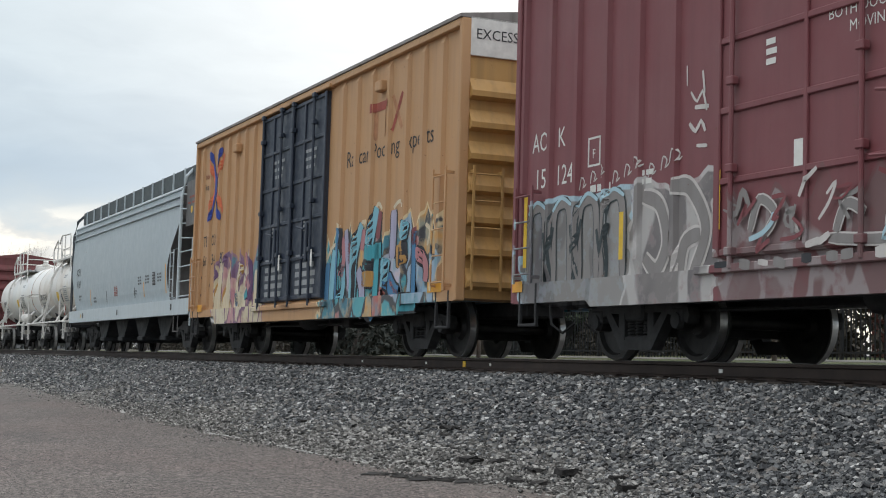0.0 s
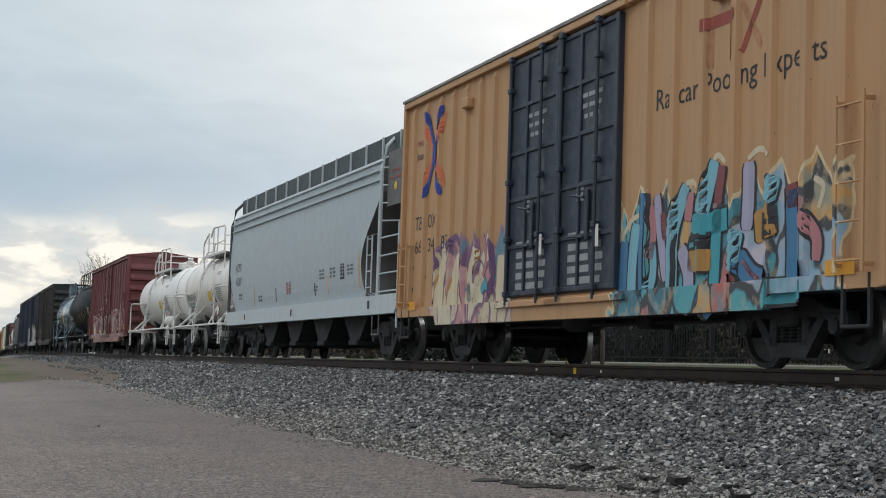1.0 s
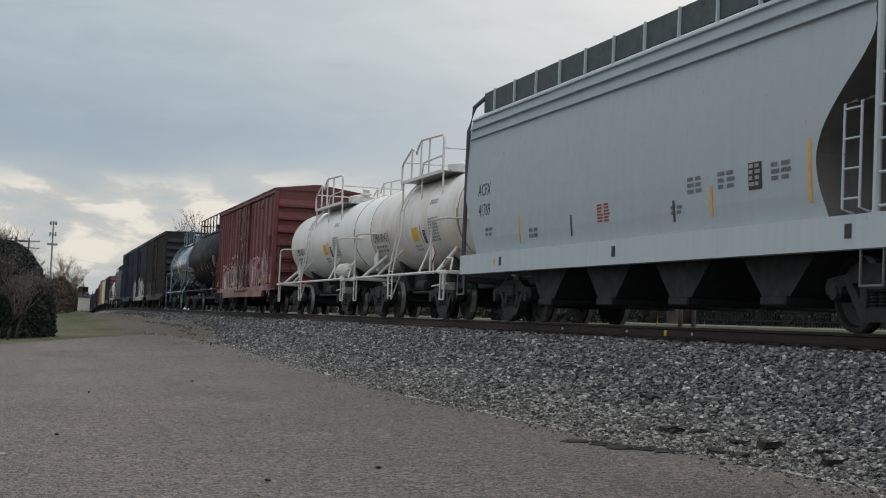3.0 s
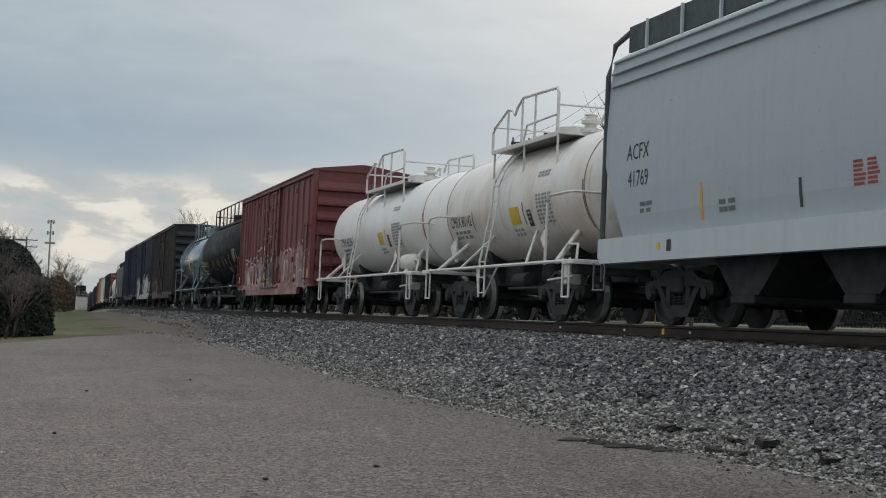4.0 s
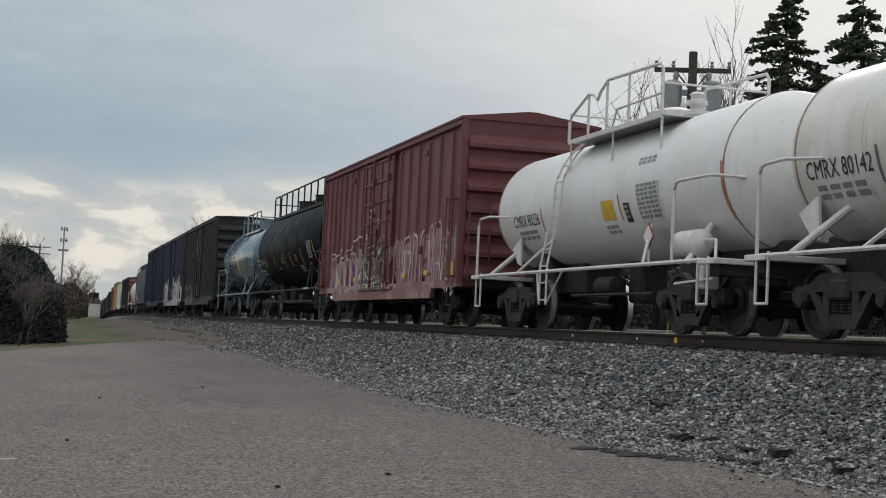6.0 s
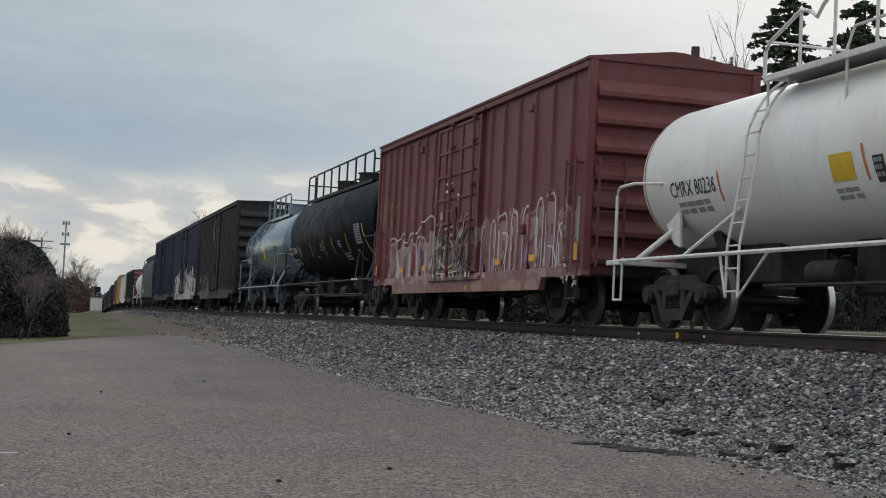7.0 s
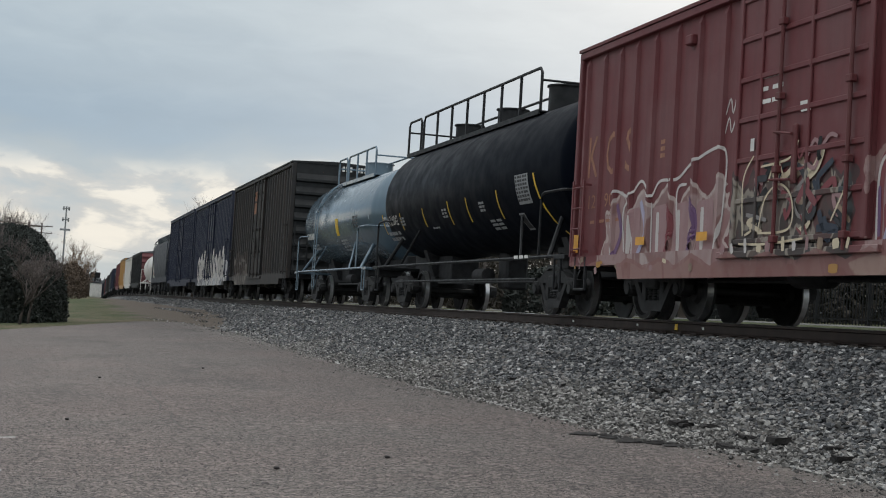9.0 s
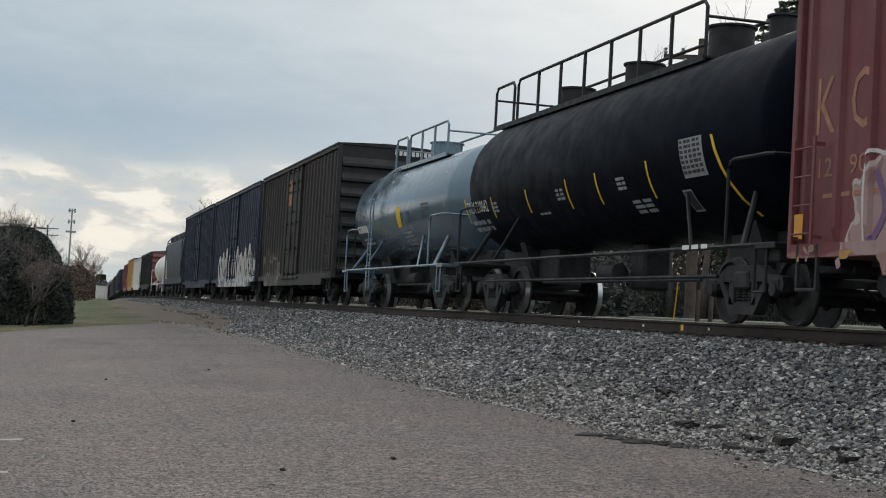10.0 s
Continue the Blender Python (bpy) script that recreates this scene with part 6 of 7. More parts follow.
def red_car():
    door = {"mat": "red_body", "label": "faded red sliding plug door with lock bars", "rails": 6, "rods": (0.12, 0.62), "mullions": (0.42, 0.8), "crank": 0.5, "z0": 0.98, "rod": "red_end", "track": "red_body"}
    ribs = RED_RIBS
    car, h = boxcar("faded red steel boxcar covered in worn pale graffiti", 55.5, 70.2, 4.42, M["red_body"], "red_end", ribs, [(-1.52, 1.66, door)], roof="red_end", sill_low=0.58, sill_high=0.80, step=1.9, rib_w=0.13)
    for text, y, w in (("K", 6.78, 0.46), ("C", 6.03, 0.42), ("S", 5.28, 0.40)):
        lettering(car, text, y, 2.25, 0.98, "letter_tan", width=w, label="faded tan painted letter")
    for text, y in (("12", 6.76), ("90", 6.03)):
        lettering(car, text, y, 1.74, 0.32, "letter_tan", width=0.38, label="faded tan painted number")
    bars(car, 6.1, 1.5, 1.3, 0.08, 1, "letter_tan", cols=4, seed=3)
    for y, z in ((4.55, 1.14), (2.5, 1.14), (7.15, 1.17), (-2.9, 1.14), (-4.9, 1.16), (-7.05, 1.2)):
        patch(car, "reflector", y, z, 0.32 if abs(y) < 7 else 0.2, 0.12 if abs(y) < 7 else 0.3, "orange", -1.55, label="orange reflector plate")
    for k in range(3):
        bars(car, 0.75, 3.08 - 0.16 * k, 0.6, 0.09, 1, "letter_white", -1.541, cols=2, seed=k)
    bars(car, 4.05, 2.46, 0.18, 0.3, 3, "letter_tan", cols=1, seed=5)
    patch(car, "notice", -0.1, 2.6, 0.22, 0.13, "letter_white", -1.56, lean=0.03)
    patch(car, "notice", 1.15, 2.25, 0.1, 0.16, "letter_white", -1.57)
    patch(car, "notice", -6.4, 1.55, 0.35, 0.5, "grey_dark", -1.476)
    for pts in ([(2.1, 2.75), (1.98, 2.95), (1.9, 2.75), (1.82, 2.95)], [(2.1, 2.5), (2.0, 2.7), (1.92, 2.5), (1.8, 2.68), (1.75, 2.5)]):
        spray(car, pts, 0.03, "sp_white", lambda y: -1.473)
    patch(car, "painted_mark", -6.95, 1.75, 0.12, 0.75, "plate", -1.476)
    surf = ribbed(RED_RIBS, 0.13, 0.06)
    # pale outlines of the worn pieces
    for pts in ([(5.85, 0.9), (5.9, 1.6), (5.75, 1.95), (5.2, 1.85), (4.75, 2.05), (4.4, 1.8), (4.1, 2.0), (3.5, 2.0), (3.0, 2.2), (2.1, 2.3), (2.05, 1.6), (2.2, 0.85)], [(5.3, 1.0), (5.4, 1.6), (5.2, 1.8)], [(4.3, 0.9), (4.35, 1.7)], [(3.4, 1.0), (3.5, 1.8), (3.2, 1.9)]):
        spray(car, pts, 0.045, "sp_white", surf, 0.006)
    for k, y in enumerate((5.5, 4.6, 3.65, 2.9)):
        spray(car, [(y + 0.2, 0.95), (y - 0.05, 1.3), (y + 0.15, 1.75)], 0.10, ("sp_plum", "sp_lilac", "sp_maroon")[k % 3], surf, 0.005)
    for y in (4.95, 4.0, 3.3, 2.55):
        spray(car, [(y, 0.9), (y + 0.05, 1.65)], 0.5, "sp_rose", surf, 0.003)
        spray(car, [(y + 0.1, 0.95), (y + 0.12, 1.55)], 0.1, "sp_white", surf)
    for y, top, w in ((-1.75, 1.85, 0.3), (-2.35, 1.95, 0.3), (-3.0, 2.05, 0.42), (-3.65, 2.1, 0.36), (-4.35, 2.1, 0.42), (-5.05, 2.2, 0.34), (-5.65, 2.25, 0.4), (-6.2, 1.7, 0.4)):
        pts = [(y + w / 2, 0.85), (y + w / 2, top - 0.25), (y + w * 0.2, top), (y - w * 0.25, top), (y - w / 2, top - 0.3), (y - w / 2 + 0.05, 0.9)]
        spray(car, [(y, 0.85), (y, top - 0.12)], w * 1.0, "sp_rose", surf, 0.002)
        spray(car, [(y - 0.05, 0.9), (y - 0.02, top - 0.5)], w * 0.35, "sp_maroon", surf, 0.004)
        spray(car, [(a - 0.05, b + 0.03) for a, b in pts], 0.12, "sp_maroon", surf, 0.005)
        spray(car, pts, 0.045, "sp_white", surf, 0.008)
        spray(car, [(y + 0.1, 1.0), (y + 0.12, top - 0.3)], 0.06, "sp_plum" if int(y * 10) % 2 else "sp_white", surf, 0.009)
        spray(car, [(y + 0.02, 0.9 + 0.1 * (int(y * 7) % 4)), (y - 0.08, top - 0.7)], 0.05, "sp_lilac", surf, 0.0095)
    for pts in ([(-5.3, 1.1), (-5.7, 1.35), (-5.95, 1.0), (-5.6, 0.85), (-5.3, 1.1)], [(-6.0, 1.75), (-6.5, 1.1), (-6.55, 0.85)], [(-3.0, 1.0), (-3.3, 1.6), (-2.9, 1.7)]):
        spray(car, pts, 0.05, "sp_white", surf, 0.007)
    door_face = lambda y: -1.541
    for pts in ([(0.9, 1.15), (0.75, 1.55), (0.4, 1.7), (0.1, 1.5), (0.15, 1.15), (0.9, 1.12)], [(0.7, 1.75), (0.5, 2.0), (0.3, 1.75)], [(1.3, 1.1), (1.35, 1.8), (1.1, 2.1)], [(0.9, 1.95), (0.2, 2.0), (0.0, 2.2)], [(-0.8, 1.2), (-1.1, 1.6)], [(1.4, 1.0), (0.7, 0.98), (-0.2, 1.02)]):
        spray(car, pts, 0.03, "sp_cream", door_face, 0.028)
    rnd = random.Random(17)
    for k in range(34):
        y, z = rnd.uniform(-1.3, 1.4), rnd.uniform(1.05, 2.05)
        w = rnd.uniform(0.03, 0.10)
        pts = [(y, z)]
        for _ in range(rnd.randint(2, 4)):
            pts.append((min(1.45, max(-1.35, pts[-1][0] + rnd.uniform(-0.28, 0.28))), min(2.2, max(1.0, pts[-1][1] + rnd.uniform(-0.25, 0.25)))))
        spray(car, pts, w, rnd.choice(("sp_black", "sp_black", "sp_maroon", "sp_maroon", "iron", "sp_cream", "seam_rust", "sp_rose", "sp_grey", "navy")), door_face, 0.006 + 0.0006 * k)
    for k in range(11):
        y = 1.75 - 0.30 * k + rnd.uniform(-0.06, 0.06)
        spray(car, [(y, 0.88), (y + rnd.uniform(-0.05, 0.05), 0.88 + rnd.uniform(0.08, 0.2))], rnd.uniform(0.06, 0.16), rnd.choice(("sp_white", "sp_cream", "sp_rose", "seam_rust")), lambda y: -1.601, 0.003)
    # scuffed rusty paint low on the corners and along the sill
    for k in range(26):
        y = rnd.choice((rnd.uniform(5.9, 7.2), rnd.uniform(-7.2, -6.3), rnd.uniform(-7.0, 7.0)))
        z = rnd.uniform(0.66, 0.92)
        spray(car, [(y, z), (y + rnd.uniform(-0.2, 0.2), z + rnd.uniform(-0.04, 0.06))], rnd.uniform(0.05, 0.14), rnd.choice(("seam_rust", "sp_rose", "sp_cream", "sp_ochre")), lambda y: -1.546, 0.003 + 0.0003 * k, "scuff")
    bars(car, -7.0, 4.2, 0.2, 0.1, 1, "letter_tan", seed=1)
    for y in (-4.5, 3.2):
        part("latch_box", Solid().box(-1.57, -1.46, y - 0.1, y + 0.1, 3.85, 4.0, 0.02), "red_body", car)
    part("hand_brake_box", Solid().box(-1.55, -1.46, -4.32, -4.12, 1.62, 1.8, 0.02), "red_end", car)


def black_deck(y0, y1, ztop, domes, mat):
    def build(car, R, zc, m):
        zt = zc + R
        s = Solid().box(-0.75, -0.2, y0, y1, zt - 0.13, zt - 0.10)
        s.box(-0.78, -0.74, y0, y1, zt - 0.18, zt - 0.08)
        part("running_board", s, mat, car, "walkway along the top of the tank")
        n = max(2, int((y1 - y0) / 1.15))
        cut = y1 - 1.35
        for a, b in ((y0, cut - 0.12), (cut + 0.12, y1)) if y1 - y0 > 4 else ((y0, y1),):
            s = Solid()
            s.tube([(-0.74, a, zt - 0.12), (-0.74, a, ztop - 0.1), (-0.74, a + 0.1, ztop), (-0.74, b - 0.1, ztop), (-0.74, b, ztop - 0.1), (-0.74, b, zt - 0.12)], 0.03, 6)
            k = max(1, round((b - a) / 1.2))
            for i in range(1, k):
                y = a + (b - a) * i / k
                s.box(-0.765, -0.715, y - 0.025, y + 0.025, zt - 0.12, ztop)
            part("railing", s, mat, car, "steel safety railing")
        s = Solid()
        for y in (y0, y1):
            s.tube([(-0.74, y, ztop - 0.25), (0.74, y, ztop - 0.25)], 0.025, 6)
        s.tube([(0.74, y0, ztop - 0.02), (0.74, y1, ztop - 0.02)], 0.03, 6)
        part("far_rail", s, mat, car)
        for y, r, hh in domes:
            s = Solid().lathe([(zt - 0.15, r), (zt + hh - 0.03, r), (zt + hh - 0.03, r + 0.04), (zt + hh, r + 0.04), (zt + hh + 0.03, r * 0.5)], "z", 24, (0.1, y, 0))
            s.box(0.0, 0.2, y + r * 0.8, y + r + 0.3, zt - 0.1, zt + 0.25, 0.03)
            part("manway", s, mat, car, "round manway dome on the tank top")
    return build


def tank_pair():
    T = (1.42, 2.68)
    deck = black_deck(-3.3, 7.0, 4.85, [(-2.45, 0.36, 0.56), (0.95, 0.34, 0.48), (4.3, 0.34, 0.48), (-4.1, 0.2, 0.45)], "black")
    car, h, th = tankcar("glossy black tank car with a railed walkway and three domes", 70.7, 84.8, 1.42, 2.68, "tank_black", "black", [], 0.5, deck, reach=3, tank_in=0.15)
    lettering(car, "TILX 210042", 6.05, 2.06, 0.34, "letter_white", tank=T, squeeze=0.78)
    bars(car, 6.1, 1.78, 1.3, 0.26, 2, "plate", tank=T, cols=4, seed=2)
    bars(car, 4.9, 2.1, 0.4, 0.22, 3, "plate", tank=T, cols=2, seed=5)
    for y, l in ((2.9, 0.42), (0.75, 0.5), (-0.65, 0.5), (-2.75, 0.55), (5.05, 0.4), (7.15 - 0.3, 0.5)):
        patch(car, "reflector", y, 2.12, 0.06, l, "yellow", tank=T, lean=-0.03, label="yellow reflective strip")
    patch(car, "reflector", -5.2, 2.02, 0.08, 1.1, "yellow", tank=T, lean=0.35)
    for y in (1.1, -1.7, -2.2):
        bars(car, y, 2.12 if y > -2 else 1.75, 0.42 if y > -2 else 0.8, 0.22, 3, "plate", tank=T, cols=2, seed=int(y * 9) + 30)
    bars(car, 2.2, 1.85, 0.6, 0.06, 1, "plate", tank=T, cols=3, seed=6)
    patch(car, "data_panel", -4.35, 2.32, 0.75, 0.55, "plate", tank=T, label="pale stencilled data panel")
    bars(car, -4.35, 2.32, 0.7, 0.5, 7, "letter_black", tank=(1.423, 2.68), cols=5, seed=8)
    patch(car, "data_panel", -3.85, 1.75, 0.3, 0.3, "plate", tank=T)
    patch(car, "data_panel", -3.85, 1.75, 0.25, 0.25, "letter_black", tank=(1.423, 2.68))
    bars(car, -4.9, 1.0, 0.9, 0.1, 1, "letter_white", -1.5, cols=3, seed=9)
    part("side_rail", Solid().tube([(-1.3, -5.2, 0.62), (-1.3, 5.2, 0.62)], 0.03, 6), "black", car)

    T = (1.33, 2.58)
    deck = black_deck(-2.6, 2.6, 4.6, [(0.5, 0.42, 0.5)], "tank_blue")
    car, h, th = tankcar("blue-grey tank car with a short railed platform", 85.75, 96.5, 1.33, 2.58, "tank_blue", "tank_blue", [2.2], 0.55, deck, tank_in=0.0)
    patch(car, "notice", -0.3, 2.3, 0.4, 0.5, "yellow", tank=T, label="yellow warning notice")
    bars(car, 4.0, 2.1, 1.2, 0.3, 1, "letter_white", tank=T, cols=5, seed=3)
    bars(car, 3.7, 1.8, 1.1, 0.2, 2, "plate", tank=T, cols=4, seed=4)
    bars(car, -0.8, 1.75, 0.9, 0.36, 4, "plate", tank=T, cols=3, seed=5)
    bars(car, -2.9, 2.35, 0.7, 0.36, 4, "grey_dark", tank=T, cols=3, seed=5)


def far_cars():
    d = {"mat": "brown_body", "label": "brown sliding door with vertical lock rods", "rails": 5, "rods": (0.15, 0.5, 0.85), "mullions": (), "z0": 0.98}
    car, h = boxcar("dark brown weathered boxcar with close vertical posts", 98.0, 113.1, 4.92, M["brown_body"], "brown_end", spread(-7.3, -1.6, 10) + spread(1.5, 7.3, 10), [(-1.4, 1.4, d)], roof="brown_end", step=1.5, peak=0.07)
    s = Solid()
    for k in range(9):
        if k not in (3,):
            s.box(0.2 + 0.13 * k, 0.29 + 0.13 * k, -h - 0.145, -h - 0.14, 4.66, 4.84)
    part("lettering", s, "letter_white", car)
    patch(car, "painted_mark", 0.9, 3.9, 0.8, 0.9, "letter_tan", -1.538)
    d2 = dict(d, mat="blue_plain", label="dark blue sliding door")
    for lab, u0, u1, body, top in (("dark blue boxcar with large white graffiti letters", 114.1, 129.9, "blue_body", 4.92), ("dark blue weathered boxcar with plain sides", 130.9, 146.6, "blue_plain", 4.95)):
        car, h = boxcar(lab, u0, u1, top, M[body], "blue_plain", spread(-7.6, -1.6, 10) + spread(1.5, 7.6, 10), [(-1.4, 1.4, d2)], roof="blue_plain", peak=0.08)
        if body == "blue_body":
            for k in range(9):
                y = 4.6 - k * 1.3
                spray(car, [(y, 0.9), (y + 0.25, 1.6), (y - 0.2, 2.0 + 0.15 * (k % 3)), (y - 0.5, 1.5), (y - 0.35, 0.9)], 0.26, "sp_white", lambda q: -1.555)
        part("end_top_panel", Solid().box(-1.41, 0.4, -h - 0.15, -h - 0.01, top - 0.55, top - 0.05, 0.005), "whitebar", car, "white clearance panel")
    hopper("dark slate-grey covered hopper", 147.6, 162.4, 3.75, "slate", "slate", False, False)
    car, h, th = tankcar("white tank car with a red band", 163.4, 178.4, 1.3, 2.2, "white", "whitebar", [0.0], 0.5, black_deck(-1.5, 1.5, 4.2, [(0, 0.4, 0.4)], "grey_dark"), tank_in=0.3)
    s = Solid().lathe([(-5.2, 1.302), (-5.2, 1.308), (-4.9, 1.308), (-4.9, 1.302)], "y", 40, (0, 0, 2.2))
    part("painted_band", s, "red_logo", car, "red painted band")
    plan = [("soot-dark boxcar with a dark red end", "brown_end", "maroon_end", 3.75), ("white boxcar far down the line", "white", "white", 3.7), ("yellow boxcar far down the line", "yellow_end", "yellow_end", 4.0), ("dark red boxcar far down the line", "maroon_end", "maroon_end", 3.8), None,
            ("dark blue boxcar far down the line", "blue_plain", "blue_plain", 3.8), ("grey boxcar far down the line", "grey_dark", "grey_dark", 3.7), None, ("brown boxcar far down the line", "brown_body", "brown_end", 3.8), ("grey boxcar far down the line", "grey_dark", "grey_dark", 3.7),
            ("maroon boxcar far down the line", "maroon_end", "maroon_end", 3.8), ("grey boxcar far down the line", "grey_dark", "grey_dark", 3.7), None, ("dark blue boxcar far down the line", "blue_plain", "blue_plain", 3.8), ("brown boxcar far down the line", "brown_body", "brown_end", 3.8), ("grey boxcar far down the line", "grey_dark", "grey_dark", 3.7)]
    u = 179.6
    for p in plan:
        if p is None:
            tankcar("black tank car far down the line", u, u + 14.5, 1.4, 2.6, "tank_black", "black", [0.0], 0.5, None, tank_in=0.2)
        else:
            boxcar(p[0], u, u + 15.2, p[3], M[p[1]], p[2], spread(-7.2, 7.2, 14), None, roof="grey_dark")
        u += 16.4


maroon_car()
yellow_car()
grey_hopper()
white_tank(33.75, 42.75, "80142", 3.05, -0.4, 0.35, white_deck(-2.4, 1.25, 3.36, 0.76), 3)
white_tank(43.7, 54.5, "80236", 3.3, -0.7, 1.25, white_deck(-2.6, 1.35, 3.34, 0.74), 23)
red_car()
tank_pair()
far_cars()


# ---------------------------------------------------------------- surroundings
def bare_tree(x, y, h, seed, mat="twig", spread_a=0.5, levels=5, lean=0.0, girth=1.0, label="leafless tree with fine branching twigs"):
    rnd = random.Random(seed)
    z0 = ground_height(x, y)
    trunk, twigs = Solid(), Solid()

    def grow(p, d, length, r, lev):
        pts = [p]
        q, dd = p.copy(), d.copy()
        for _ in range(3):
            dd = (dd + Vector((rnd.uniform(-1, 1), rnd.uniform(-1, 1), rnd.uniform(-0.2, 0.6))) * 0.13).normalized()
            q = q + dd * length / 3
            pts.append(q.copy())
        (trunk if lev < 2 else twigs).tube(pts, r, 6 if lev < 2 else 3, r * 0.55)
        if lev >= levels:
            return
        n = rnd.choice((3, 4)) if lev else 5
        for k in range(n):
            f = rnd.uniform(0.45, 1.0)
            base = pts[0].lerp(pts[-1], f) if f < 1 else pts[-1]
            i = min(2, int(f * 3))
            base = pts[i].lerp(pts[i + 1], f * 3 - i)
            ax = Vector((rnd.uniform(-1, 1), rnd.uniform(-1, 1), rnd.uniform(-0.1, 0.5))).normalized()
            nd = (dd * (1 - spread_a * 0.6) + ax * spread_a * rnd.uniform(0.7, 1.3) + Vector((0, 0, 0.12))).normalized()
            grow(base, nd, length * rnd.uniform(0.55, 0.8), max(0.006 * girth, r * 0.5), lev + 1)

    grow(Vector((0, 0, -0.1)), Vector((lean, 0, 1)).normalized(), h * 0.36, h * 0.016 * girth, 0)
    t = tagged(new("tree"), label, "tree")
    t.matrix_basis = pose(x, y, z0)
    part("trunk", trunk.mesh("trunk", "bark", False), None, t)
    part("crown", twigs.mesh("crown", mat, False), None, t, "bare twigs")
    return t


def leaf_cloud(points, size, seed, flat=0.0):
    """Small leaf quads at given points."""
    rng = np.random.default_rng(seed)
    n = len(points)
    a = rng.normal(size=(n, 3))
    a[:, 2] *= 1 - flat
    a /= np.linalg.norm(a, axis=1)[:, None]
    b = np.cross(a, rng.normal(size=(n, 3)))
    b /= np.linalg.norm(b, axis=1)[:, None]
    s = size * rng.uniform(0.6, 1.4, (n, 1))
    V = np.stack([points - a * s, points - b * s * 0.45, points + a * s, points + b * s * 0.45], 1).reshape(-1, 3)
    return V, np.arange(4 * n).reshape(n, 4)


def spruce(x, y, h, r, seed, sparse=1.0):
    rng = np.random.default_rng(seed)
    rnd = random.Random(seed)
    t = tagged(new("tree"), "tall dark green spruce with drooping boughs", "tree")
    t.matrix_basis = pose(x, y, ground_height(x, y))
    part("trunk", Solid().tube([(0, 0, -0.1), (0, 0, h * 0.6), (0, 0, h)], h * 0.014, 8, 0.02), "bark", t)
    pts, limbs = [], Solid()
    z = h * 0.12
    while z < h * 0.985:
        reach = r * (1 - z / h) ** 0.72 + 0.12
        for k in range(rnd.randint(4, 7)):
            a, L = rnd.uniform(0, 6.283), reach * rnd.uniform(0.6, 1.12)
            dx, dy = math.cos(a), math.sin(a)
            zj = z
            z = zj + rnd.uniform(-0.35, 0.35)
            tip = Vector((dx * L, dy * L, z - 0.22 * L + 0.12 * L * L / max(r, 1)))
            limbs.tube([(0, 0, z), tip * 0.6 + Vector((0, 0, z * 0.4)), tip], 0.02, 3, 0.006)
            m = int(60 * sparse * (0.4 + L))
            f = rng.uniform(0.15, 1.05, m)
            w = 0.22 * L * (1.1 - f)
            px = dx * L * f - dy * rng.normal(size=m) * w
            py = dy * L * f + dx * rng.normal(size=m) * w
            pz = z + (tip.z - z) * f - np.abs(rng.normal(size=m)) * 0.10 * (0.6 + L * 0.2)
            pts.append(np.stack([px, py, pz], 1))
            z = zj
        z += h * rnd.uniform(0.022, 0.034)
    V, F = leaf_cloud(np.concatenate(pts), 0.12, seed, 0.5)
    part("limbs", limbs.mesh("limbs", "bark", False), None, t)
    part("crown", sheet("crown", V, F, "needle"), None, t)
    return t


def shrub(name, x, y, rx, ry, h, n, mat, seed, label, size=0.09, core=True):
    rng = np.random.default_rng(seed)
    u, th = rng.random(n), rng.uniform(0, 2 * np.pi, n)
    lump = 1 + 0.05 * np.sin(th * 5 + seed + 4 * u) + 0.04 * np.sin(th * 11 + 9 * u)
    rad = (1 - u ** 2.4) ** 0.45 * lump * (1 - 0.16 * rng.random(n) ** 2) + 0.02 * rng.normal(size=n)
    P = np.stack([rx * rad * np.cos(th), ry * rad * np.sin(th), h * u * (1 + 0.04 * np.sin(th * 4 + seed))], 1)
    V, F = leaf_cloud(P, size, seed)
    t = tagged(new(name), label, "shrub")
    t.matrix_basis = pose(x, y, ground_height(x, y) - 0.05)
    part("foliage", sheet("foliage", V, F, mat), None, t)
    s = Solid()
    rnd = random.Random(seed)
    for k in range(9):
        a, f = rnd.uniform(0, 6.28), rnd.uniform(0.3, 0.85)
        s.tube([(0.1 * math.cos(a), 0.1 * math.sin(a), 0), (rx * f * 0.5 * math.cos(a), ry * f * 0.5 * math.sin(a), h * 0.4), (rx * f * math.cos(a), ry * f * math.sin(a), h * 0.75)], 0.05, 5, 0.01)
    part("stem", s, "bark", t)
    return t


